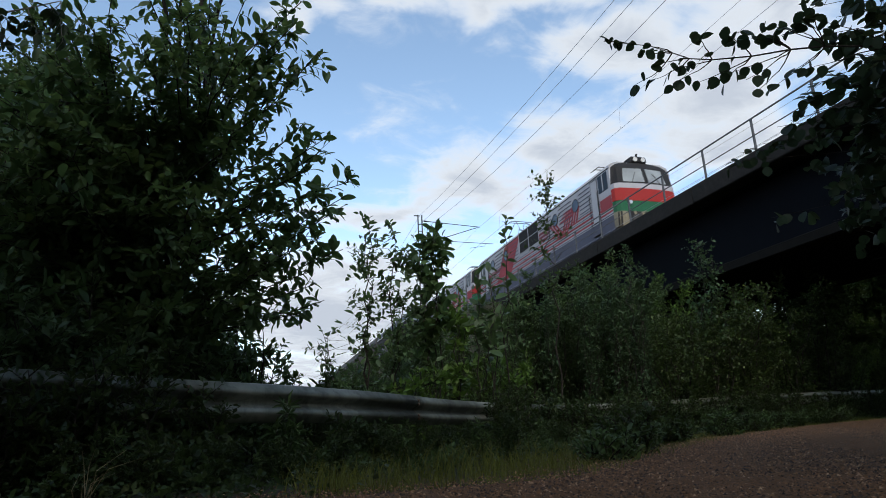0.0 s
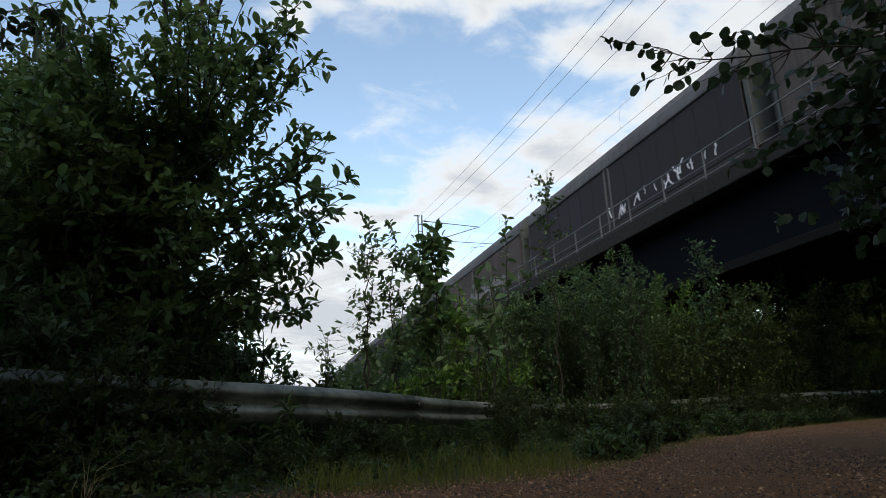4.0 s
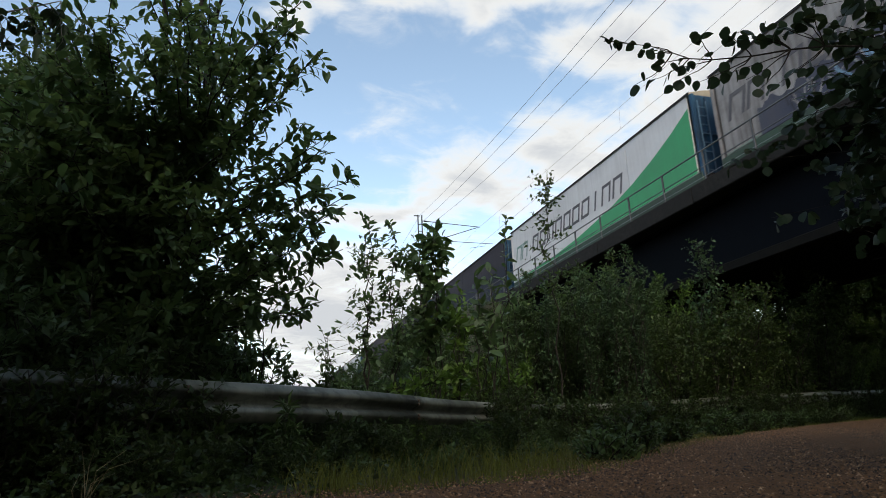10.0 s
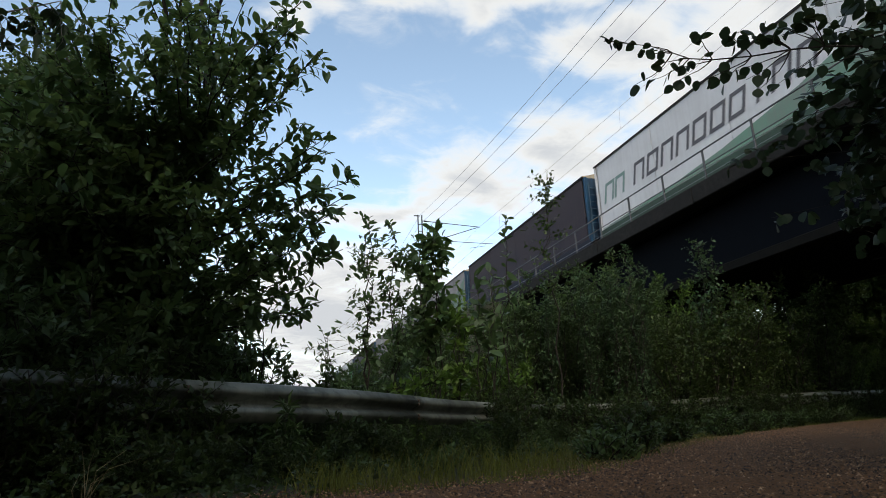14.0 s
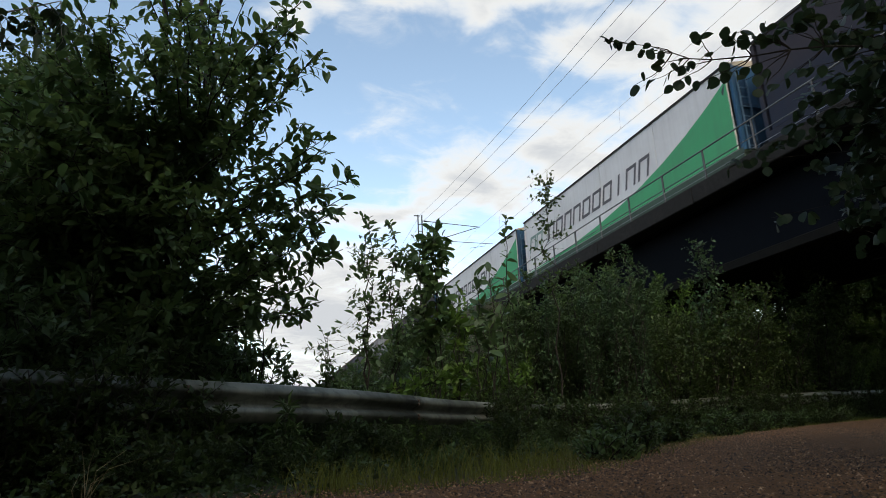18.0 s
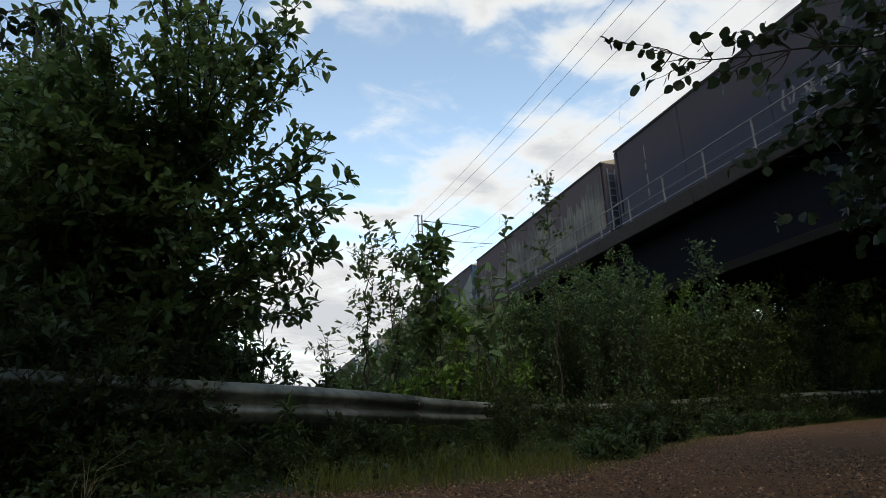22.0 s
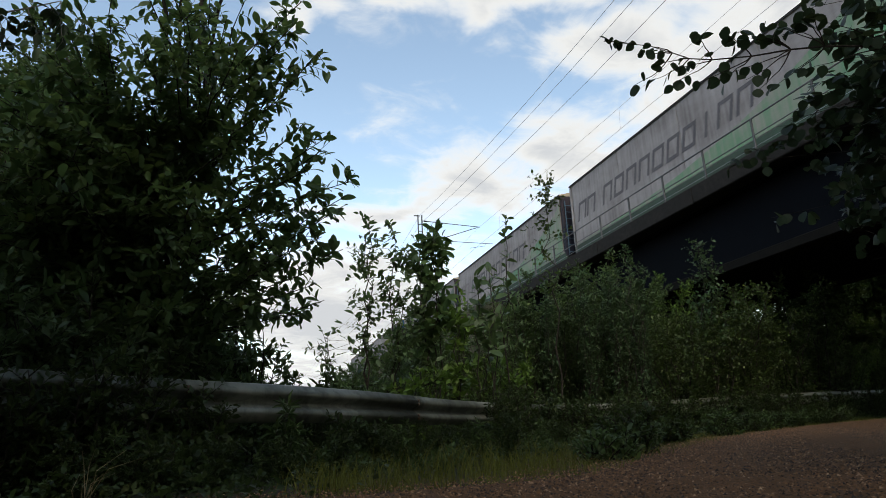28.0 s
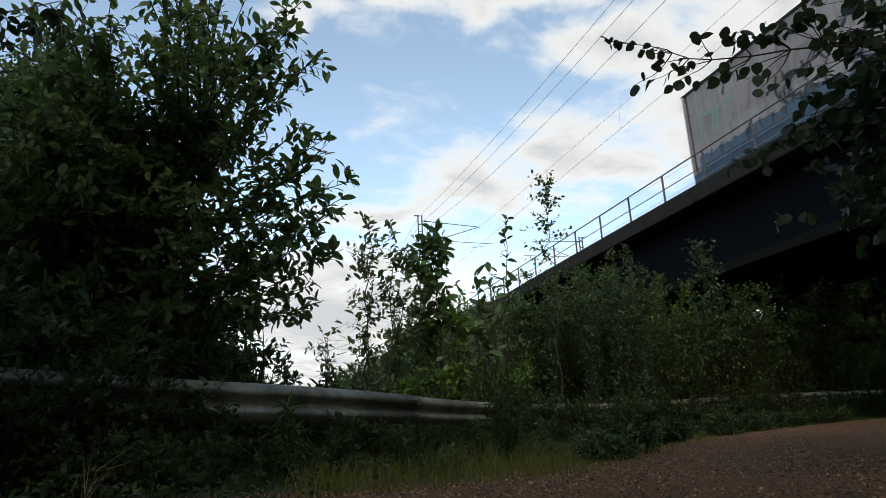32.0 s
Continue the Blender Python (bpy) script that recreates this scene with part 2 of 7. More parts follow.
# mast steel coloured darker to give its silhouette against the sky
M["mast"] = metal_material("silhouette_mast_steel", (0.035, 0.036, 0.037), (0.075, 0.075, 0.074), 0.7, 0.2, 5.0, 0.3)
M["wire"] = metal_material("wire_metal", (0.34, 0.34, 0.36), (0.46, 0.46, 0.48), 0.5, 0.5, 2.0)
M["rust"] = metal_material("rusty_steel", (0.10, 0.06, 0.04), (0.19, 0.12, 0.08), 0.7, 0.4, 8.0)
M["wheel"] = metal_material("wheel_steel", (0.04, 0.038, 0.036), (0.09, 0.08, 0.07), 0.6, 0.5, 8.0)
M["wood"] = bark_material("sleeper_wood", (0.05, 0.04, 0.03), (0.12, 0.10, 0.08))
M["bark_white"] = bark_material("birch_bark", (0.10, 0.09, 0.08), (0.42, 0.40, 0.37))


def stone_material():
    k = Mat("loose_stone")
    geo = k.nt.nodes.new("ShaderNodeNewGeometry")
    return k.done(k.ramp(geo.outputs["Random Per Island"], [(0, (0.014, 0.008, 0.005)), (0.4, (0.066, 0.031, 0.011)), (0.88, (0.24, 0.118, 0.046)), (1, (0.40, 0.25, 0.14))]), 0.85)


M["stone"] = stone_material()
GRIME, SOOT = (0.075, 0.064, 0.060), (0.030, 0.026, 0.030)
M["w_white"] = paint_material("white_wagon_paint", (0.72, 0.71, 0.71), (0.36, 0.33, 0.32), 0.35)
M["w_pale"] = paint_material("dusty_white_paint", (0.36, 0.34, 0.34), (0.16, 0.145, 0.142), 0.85)
M["w_beige"] = paint_material("soiled_cream_paint", (0.44, 0.40, 0.34), (0.075, 0.068, 0.066), 1.15, 1.5)
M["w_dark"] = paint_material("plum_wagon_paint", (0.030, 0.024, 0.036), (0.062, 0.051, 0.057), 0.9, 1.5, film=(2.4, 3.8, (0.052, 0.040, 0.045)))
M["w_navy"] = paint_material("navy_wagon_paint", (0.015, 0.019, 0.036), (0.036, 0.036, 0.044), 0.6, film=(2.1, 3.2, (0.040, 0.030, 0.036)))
M["w_grey"] = paint_material("greyed_wagon_paint", (0.078, 0.066, 0.060), (0.048, 0.040, 0.037), 0.95, 1.6)
M["w_brown"] = paint_material("brown_wagon_paint", (0.080, 0.060, 0.054), (0.05, 0.04, 0.036), 0.8, 1.4)
M["w_black"] = paint_material("blackened_wagon_paint", (0.017, 0.014, 0.019), (0.036, 0.031, 0.031), 0.7, 1.2)
M["w_pillar"] = paint_material("pale_pillar_paint", (0.22, 0.20, 0.19), (0.12, 0.105, 0.10), 0.9, 1.4)
M["w_roofgrey"] = paint_material("grey_roof_paint", (0.115, 0.115, 0.12), (0.062, 0.058, 0.058), 0.8)
M["w_roofblue"] = paint_material("slate_blue_roof_paint", (0.14, 0.17, 0.22), (0.10, 0.10, 0.11), 0.7)
M["w_roofcream"] = paint_material("cream_roof_paint", (0.42, 0.36, 0.26), (0.22, 0.18, 0.14), 0.6)
M["w_endgrey"] = paint_material("grey_end_paint", (0.075, 0.085, 0.082), (0.05, 0.047, 0.045), 0.8)
M["w_endgreen"] = paint_material("grey_green_end_paint", (0.10, 0.135, 0.125), (0.06, 0.06, 0.055), 0.8)
M["w_ladder"] = paint_material("pale_blue_ladder_paint", (0.10, 0.19, 0.27), (0.05, 0.05, 0.055), 0.7)
M["w_blue"] = paint_material("blue_end_paint", (0.018, 0.080, 0.155), (0.03, 0.032, 0.038), 0.85)
M["w_bluefade"] = paint_material("faded_blue_paint", (0.075, 0.15, 0.23), (0.08, 0.09, 0.10), 0.8)
M["w_moss"] = paint_material("mossy_grey_paint", (0.125, 0.130, 0.110), (0.050, 0.048, 0.050), 1.0, 1.6)
M["w_bluegrime"] = paint_material("blue_grey_spray_field", (0.052, 0.058, 0.092), (0.09, 0.09, 0.105), 0.8)
M["w_green"] = paint_material("green_wedge_paint", (0.06, 0.36, 0.16), (0.10, 0.16, 0.11), 0.30)
M["w_greenpale"] = paint_material("faded_green_paint", (0.16, 0.31, 0.22), (0.22, 0.23, 0.21), 0.95)
M["w_dull"] = paint_material("dull_grey_white_paint", (0.37, 0.35, 0.34), (0.15, 0.135, 0.13), 0.95, 1.3)
M["w_greenmoss"] = paint_material("mossy_green_paint", (0.10, 0.27, 0.14), (0.30, 0.29, 0.26), 0.95, 1.4)
M["w_greendark"] = paint_material("soiled_green_paint", (0.15, 0.20, 0.17), (0.10, 0.10, 0.095), 0.8)
M["w_sillgreen"] = paint_material("soiled_sill_green", (0.055, 0.10, 0.07), (0.05, 0.05, 0.045), 0.8)
M["w_sillblue"] = paint_material("blue_sill_paint", (0.055, 0.10, 0.15), (0.04, 0.04, 0.045), 0.6)
M["w_under"] = paint_material("underframe_paint", (0.022, 0.020, 0.020), (0.045, 0.038, 0.034), 0.8)
M["ink"] = paint_material("grey_lettering_paint", (0.10, 0.095, 0.105), (0.22, 0.21, 0.21), 0.35)
M["ink_faded"] = paint_material("faded_lettering_paint", (0.20, 0.18, 0.19), (0.30, 0.28, 0.27), 0.6)
M["ink_green"] = paint_material("green_lettering_paint", (0.20, 0.32, 0.28), (0.28, 0.28, 0.27), 0.4)
M["spray_white"] = paint_material("white_spray_paint", (0.78, 0.77, 0.78), (0.50, 0.46, 0.50), 0.3)
M["spray_dim"] = paint_material("dulled_spray_paint", (0.22, 0.21, 0.215), (0.11, 0.10, 0.10), 0.9)
M["spray_dark"] = paint_material("dark_spray_paint", (0.035, 0.035, 0.05), (0.10, 0.10, 0.11), 0.4)
M["spray_blue"] = paint_material("blue_spray_paint", (0.16, 0.30, 0.42), (0.24, 0.26, 0.28), 0.5)
M["l_white"] = paint_material("loco_pale_paint", (0.47, 0.475, 0.51), (0.34, 0.32, 0.31), 0.45)
M["l_red"] = paint_material("loco_red_paint", (0.34, 0.045, 0.060), (0.22, 0.09, 0.09), 0.5)
M["l_nose"] = paint_material("loco_nose_red_paint", (0.36, 0.024, 0.022), (0.22, 0.06, 0.05), 0.35)
M["l_skirt"] = paint_material("loco_slate_paint", (0.092, 0.100, 0.145), (0.085, 0.078, 0.085), 0.6)
M["l_green"] = paint_material("loco_green_paint", (0.014, 0.12, 0.055), (0.05, 0.09, 0.06), 0.4)
M["l_roof"] = paint_material("loco_roof_paint", (0.19, 0.195, 0.20), (0.10, 0.095, 0.09), 0.7)
M["l_black"] = paint_material("loco_black_paint", (0.018, 0.018, 0.020), (0.05, 0.045, 0.04), 0.4)
M["l_yellow"] = paint_material("buffer_beam_cream", (0.34, 0.30, 0.20), (0.12, 0.105, 0.085), 0.8)
M["chrome"] = metal_material("bare_metal", (0.45, 0.45, 0.46), (0.62, 0.62, 0.63), 0.35, 0.9, 9.0)


def glass_material(name, tint=(0.012, 0.016, 0.024), gloss=0.35):
    k = Mat(name)
    return k.done(k.mix(k.noise(2.0, 3), tint, (tint[0] * 2, tint[1] * 2, tint[2] * 2)), 0.06, 0.0, gloss)


M["glass"] = glass_material("cab_glass", gloss=0.15)
# the panes' grey base colour stands in for the reflected sky
M["windscreen"] = glass_material("windscreen_sky_grey", (0.20, 0.215, 0.215))
M["porthole"] = glass_material("porthole_glass", (0.045, 0.058, 0.085), gloss=0.2)
lamp_mat = Mat("lamp_lens")
lamp_mat.b.inputs["Emission Color"].default_value = (1.0, 0.95, 0.85, 1)
lamp_mat.b.inputs["Emission Strength"].default_value = 0.15
M["lens"] = lamp_mat.done((0.5, 0.5, 0.49), 0.15)


# ---------------------------------------------------------------- mesh helpers
class MB:
    """Gathers faces for one mesh."""

    def __init__(self):
        self.v, self.f = [], []

    def add(self, verts, faces):
        o = len(self.v)
        self.v += [tuple(p) for p in verts]
        self.f += [tuple(i + o for i in q) for q in faces]
        return self

    def box(self, x0, x1, y0, y1, z0, z1, c=0.0):
        """A box with chamfered edges."""
        c = min(c, 0.45 * (x1 - x0), 0.45 * (y1 - y0), 0.45 * (z1 - z0))
        if c <= 0:
            vs = [(x, y, z) for x in (x0, x1) for y in (y0, y1) for z in (z0, z1)]
            return self.add(vs, [(0, 1, 3, 2), (4, 6, 7, 5), (0, 4, 5, 1), (2, 3, 7, 6), (0, 2, 6, 4), (1, 5, 7, 3)])
        lo, hi, vs, idx = (x0, y0, z0), (x1, y1, z1), [], {}
        for s in [(a, b, d) for a in (0, 1) for b in (0, 1) for d in (0, 1)]:
            for ax in range(3):
                p = []
                for i in range(3):
                    q = hi[i] if s[i] else lo[i]
                    p.append(q if i == ax else q + (-c if s[i] else c))
                idx[s, ax] = len(vs)
                vs.append(p)
        fs = []
        for ax in range(3):
            b, d = (ax + 1) % 3, (ax + 2) % 3
            for side in (0, 1):
                q = []
                for u, w in ((0, 0), (1, 0), (1, 1), (0, 1)):
                    s = [0, 0, 0]
                    s[ax], s[b], s[d] = side, u, w
                    q.append(idx[tuple(s), ax])
                fs.append(q if side else q[::-1])
            for u in (0, 1):
                for w in (0, 1):
                    s0, s1 = [0, 0, 0], [0, 0, 0]
                    s0[b] = s1[b] = u
                    s0[d] = s1[d] = w
                    s1[ax] = 1
                    q = [idx[tuple(s0), b], idx[tuple(s1), b], idx[tuple(s1), d], idx[tuple(s0), d]]
                    fs.append(q if u == w else q[::-1])
        for s in [(a, b, d) for a in (0, 1) for b in (0, 1) for d in (0, 1)]:
            q = [idx[s, 0], idx[s, 1], idx[s, 2]]
            fs.append(q if sum(s) % 2 else q[::-1])
        return self.add(vs, fs)

    def tube(self, pts, radii, n=6, cap=True):
        pts = [Vector(p) for p in pts]
        if isinstance(radii, (int, float)):
            radii = [radii] * len(pts)
        vs, fs = [], []
        for i, p in enumerate(pts):
            t = (pts[min(i + 1, len(pts) - 1)] - pts[max(i - 1, 0)]).normalized()
            a = t.cross(Vector((0, 0, 1)) if abs(t.z) < 0.9 else Vector((1, 0, 0))).normalized()
            b = t.cross(a)
            for j in range(n):
                w = 2 * math.pi * j / n
                vs.append(p + radii[i] * (math.cos(w) * a + math.sin(w) * b))
        for i in range(len(pts) - 1):
            for j in range(n):
                k = (j + 1) % n
                fs.append((i * n + j, i * n + k, (i + 1) * n + k, (i + 1) * n + j))
        if cap:
            fs.append(tuple(range(n))[::-1])
            fs.append(tuple((len(pts) - 1) * n + j for j in range(n)))
        return self.add(vs, fs)

    def prism(self, poly, axis, a, b):
        """A flat outline pushed from a to b along an axis (x: outline in y,z; y: in x,z; z: in x,y)."""
        def at(p, t):
            return {"x": (t, p[0], p[1]), "y": (p[0], t, p[1]), "z": (p[0], p[1], t)}[axis]
        n = len(poly)
        vs = [at(p, a) for p in poly] + [at(p, b) for p in poly]
        fs = [(i, (i + 1) % n, n + (i + 1) % n, n + i) for i in range(n)] + [tuple(range(n))[::-1], tuple(range(n, 2 * n))]
        return self.add(vs, fs)

    def loft(self, rings, closed=True, caps=True):
        n, vs, fs = len(rings[0]), [p for r in rings for p in r], []
        for i in range(len(rings) - 1):
            for j in range(n if closed else n - 1):
                k = (j + 1) % n
                fs.append((i * n + j, i * n + k, (i + 1) * n + k, (i + 1) * n + j))
        if caps and closed:
            fs += [tuple(range(n))[::-1], tuple((len(rings) - 1) * n + j for j in range(n))]
        return self.add(vs, fs)

    def mesh(self, name, mat, smooth=False):
        me = bpy.data.meshes.new(name)
        me.from_pydata(self.v, [], self.f)
        if not smooth:
            bm = bmesh.new()
            bm.from_mesh(me)
            bmesh.ops.recalc_face_normals(bm, faces=bm.faces)
            bm.to_mesh(me)
            bm.free()
        else:
            me.polygons.foreach_set("use_smooth", [True] * len(me.polygons))
        me.materials.append(mat)
        me.update()
        return me


def part(name, shape, mat, parent, label="", smooth=False):
    me = shape.mesh(name, mat, smooth) if isinstance(shape, MB) else shape
    ob = new(name, me)
    ob.parent = parent
    if label:
        ob["label"] = label
    return ob


def thing(name, x=0.0, y=0.0, z=0.0, rz=0.0, label="", category="", group="", kind=""):
    ob = new(name)
    ob.empty_display_size = 0.2
    ob.matrix_basis = pose(x, y, z, 0, 0, rz)
    return tagged(ob, label, category, group, kind)


def fast_mesh(name, verts, tris, mat, smooth=False):
    me = bpy.data.meshes.new(name)
    nv, nt = len(verts), len(tris)
    me.vertices.add(nv)
    me.vertices.foreach_set("co", np.asarray(verts, dtype=np.float32).ravel())
    me.loops.add(nt * 3)
    me.loops.foreach_set("vertex_index", np.asarray(tris, dtype=np.int32).ravel())
    me.polygons.add(nt)
    me.polygons.foreach_set("loop_start", np.arange(nt, dtype=np.int32) * 3)
    me.polygons.foreach_set("loop_total", np.full(nt, 3, dtype=np.int32))
    me.update(calc_edges=True)
    me.validate()
    if smooth:
        me.polygons.foreach_set("use_smooth", np.ones(nt, dtype=bool))
    me.materials.append(mat)
    return me


# ---------------------------------------------------------------- ground
DECK = 7.5            # level of the bridge's walkway


def base_level(x, y):
    return -0.06 + np.minimum(0.3, 0.012 * np.maximum(0, x - 4))


def ground_level(x, y):
    """Flat verge and road, with the railway's bank beyond the far abutment and behind the near one."""
    x, y = np.asarray(x, dtype=float), np.asarray(y, dtype=float)
    dx = np.maximum(np.maximum(12.3 - x, x - 28.5), 0)
    far = 7.3 - np.hypot(dx, np.maximum(33 - y, 0)) / 1.5
    near = 7.3 - np.hypot(dx, np.maximum(y + 9, 0)) / 1.5
    return np.maximum(base_level(x, y), np.maximum(far, near))


def lines(lo, hi, step, reach):
    a = list(np.arange(lo, hi + 0.01, step))
    g, d = a[-1], step
    while g < reach:
        d *= 1.35
        g += d
        a.append(g)
    g, d = a[0], step
    while g > -reach:
        d *= 1.35
        g -= d
        a.insert(0, g)
    return np.array(a)


def grid_mesh(name, X, Y, Z, mat, smooth=True):
    ny, nx = X.shape
    v = np.stack([X, Y, Z], -1).reshape(-1, 3)
    i = np.arange(nx * ny).reshape(ny, nx)
    a, b, c, d = i[:-1, :-1].ravel(), i[:-1, 1:].ravel(), i[1:, 1:].ravel(), i[1:, :-1].ravel()
    return fast_mesh(name, v, np.concatenate([np.stack([a, b, c], 1), np.stack([a, c, d], 1)]), mat, smooth)


gx, gy = np.meshgrid(lines(-12, 45, 0.6, 3000), lines(-14, 60, 0.6, 3000))
rough = 0.05 * np.sin(gx * 1.7 + 0.6 * gy) * np.sin(gy * 1.3) + 0.03 * np.sin(3.1 * gx) * np.sin(2.7 * gy + 1)
away = np.clip((np.hypot(gx - 3, gy - 2) - 6) / 8, 0, 1)
ground = new("ground", grid_mesh("ground", gx, gy, ground_level(gx, gy) + rough * away - 0.02, M["soil"]))
tagged(ground, "dark soil with low green growth beside the road", "ground", kind="structure")


def smooth_line(pts, n):
    """Points evenly along a rounded line through the given ones."""
    p = np.array(pts, dtype=float)
    for _ in range(3):
        q = 0.75 * p[:-1] + 0.25 * p[1:]
        r = 0.25 * p[:-1] + 0.75 * p[1:]
        p = np.concatenate([p[:1], np.stack([q, r], 1).reshape(-1, p.shape[1]), p[-1:]])
    s = np.concatenate([[0], np.cumsum(np.linalg.norm(np.diff(p, axis=0), axis=1))])
    t = np.linspace(0, s[-1], n)
    return np.stack([np.interp(t, s, p[:, i]) for i in range(p.shape[1])], 1)


VERGE = smooth_line([(-9, -3.5), (-4, 0.9), (-2.0, 2.4), (-0.6, 2.85), (0.1, 2.95), (0.5, 2.9), (0.9, 2.88), (1.25, 2.95), (1.75, 3.3), (2.7, 4.35), (4.7, 6.4), (7.0, 8.25), (10.4, 10.65), (14.0, 12.5), (20, 14.6), (34, 16.6), (60, 17.6)], 160)
KERBLESS = smooth_line([(-5.5, -8), (-2.2, -4.6), (0.6, -2.2), (2.7, 0.2), (5.0, 2.5), (9.0, 5.6), (14, 7.9), (22, 9.6), (34, 10.9), (60, 11.6)], 160)
u = np.linspace(0, 1, 26)[:, None]
rx = VERGE[None, :, 0] * (1 - u) + KERBLESS[None, :, 0] * u
ry = VERGE[None, :, 1] * (1 - u) + KERBLESS[None, :, 1] * u
rz = base_level(rx, ry) + 0.012 + 0.03 * np.sin(np.pi * u) + 0.008 * np.sin(5 * rx) * np.sin(4 * ry)
rz[0, :] -= 0.05
rz[-1, :] -= 0.05
road = new("road", grid_mesh("road", rx, ry, rz, M["gravel"]))
tagged(road, "reddish brown gravel road running under the bridge", "road", kind="structure")
# the two strips of ground are one surface: the road lies a finger above the soil


def scatter_stones():
    rng = np.random.default_rng(5)
    n = 130000
    i = (17 + 60 * rng.random(n) ** 1.9).astype(int)
    i[60000:] = rng.integers(22, 46, 70000)
    w = rng.random(n) ** 1.3 * 0.85
    x = VERGE[i, 0] * (1 - w) + KERBLESS[i, 0] * w + rng.normal(0, 0.3, n)
    y = VERGE[i, 1] * (1 - w) + KERBLESS[i, 1] * w + rng.normal(0, 0.3, n)
    keep = np.hypot(x, y) > 0.5
    x, y, w = x[keep], y[keep], w[keep]
    n = len(x)
    z = base_level(x, y) + 0.014 + 0.03 * np.sin(np.pi * w)
    s = (0.0024 + 0.0062 * rng.random(n) ** 1.8) * (1 + 0.5 * (rng.random(n) > 0.985))
    octa = np.array([(1, 0, -0.35), (0, 1, -0.35), (-1, 0, -0.35), (0, -1, -0.35), (0.2, 0.1, 0.68)], dtype=float)
    tri = np.array([(0, 1, 4), (1, 2, 4), (2, 3, 4), (3, 0, 4)])
    v = octa[None] * (s[:, None, None] * rng.uniform(0.6, 1.3, (n, 5, 1)))
    v[:, 4, :2] += rng.uniform(-0.55, 0.55, (n, 2)) * s[:, None]
    v[:, 4, 2] *= rng.uniform(0.5, 1.1, n)
    a = rng.uniform(0, 6.28, n)
    vx = v[..., 0] * np.cos(a)[:, None] - v[..., 1] * np.sin(a)[:, None]
    vy = v[..., 0] * np.sin(a)[:, None] + v[..., 1] * np.cos(a)[:, None]
    v = np.stack([vx + x[:, None], vy + y[:, None], v[..., 2] + z[:, None]], -1).reshape(-1, 3)
    f = (tri[None] + 5 * np.arange(n)[:, None, None]).reshape(-1, 3)
    tagged(new("loose_gravel", fast_mesh("loose_gravel", v, f, M["stone"])), "loose brown and grey gravel stones on the road", "gravel", kind="stuff")


scatter_stones()

# ---------------------------------------------------------------- bridge
FENCE_X, POST_GAP, POST_0 = 13.63, 2.153, 13.36     # railing line, spacing, one post's place


def build_bridge():
    br = thing("railway_bridge", 17, 14, 0, label="dark steel girder railway bridge with a concrete edge beam", category="bridge")
    ox, oy = 17, 14

    def p(name, mb, mat, label=""):
        return part(name, mb, mat, br, label)

    def bx(x0, x1, y0, y1, z0, z1, c=0.02):
        return MB().box(x0 - ox, x1 - ox, y0 - oy, y1 - oy, z0, z1, c)
    y = -8.0
    while y < 33:                                    # cast edge beam in lengths
        p("edge_beam", bx(13.38, 14.0, y + 0.006, y + 5.994, DECK - 0.57, DECK, 0.03), M["edge"], "dark grey concrete edge beam")
        y += 6
    p("deck", bx(13.98, 20.9, -8, 34, DECK - 0.5, DECK - 0.28, 0.0), M["concrete"])
    p("edge_beam", bx(20.3, 20.9, -8, 34, DECK - 0.27, DECK, 0.03), M["concrete"])
    for x, zb in ((14.3, 4.64), (20.3, 4.78)):
        p("girder_web", bx(x - 0.02, x + 0.02, -8, 33, zb + 0.27, DECK - 0.5, 0.0), M["girder"], "blue-black painted girder web, darkened for the shade under the deck")
        p("bottom_flange", bx(x - 0.3, x + 0.3, -8, 33, zb, zb + 0.27, 0.02), M["flange"], "brownish grey bottom flange, darkened for the shade under the deck")
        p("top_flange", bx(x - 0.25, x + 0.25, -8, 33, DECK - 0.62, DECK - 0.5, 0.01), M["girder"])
        side = 1 if x < 17 else -1
        y = -6.5
        while y < 32:
            p("stiffener", bx(min(x + side * 0.02, x + side * 0.22), max(x + side * 0.02, x + side * 0.22), y - 0.012, y + 0.012, zb + 0.27, DECK - 0.62, 0.0), M["girder"])
            y += 2.6
    y = -5.2
    while y < 32:                                    # cross girders
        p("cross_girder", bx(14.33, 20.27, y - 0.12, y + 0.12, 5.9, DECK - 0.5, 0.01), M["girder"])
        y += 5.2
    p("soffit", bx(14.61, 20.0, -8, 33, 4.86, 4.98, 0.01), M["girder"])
    for y0, y1 in ((31.5, 33.5), (-9.5, -7.5)):
        p("abutment", bx(13.4, 27.8, y0, y1, -0.3, 4.63, 0.05), M["concrete"], "stained grey concrete abutment")
        p("abutment", bx(13.4, 27.8, y1 - 0.6 if y0 > 0 else y0, y1 if y0 > 0 else y0 + 0.6, 4.63, DECK - 0.57, 0.03), M["concrete"])
    # the neighbour track's span
    p("deck", bx(21.5, 27.6, -8, 34, DECK - 0.6, DECK - 0.28, 0.02), M["concrete"])
    for x in (22.4, 26.6):
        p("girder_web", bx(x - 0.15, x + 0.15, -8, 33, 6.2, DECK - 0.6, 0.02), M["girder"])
    for y0 in (31.7, -9.3):
        p("bearing_wall", bx(21.4, 27.8, y0 if y0 > 0 else y0 + 0.2, y0 + 1.6, 4.6, 6.2, 0.03), M["concrete"])


build_bridge()


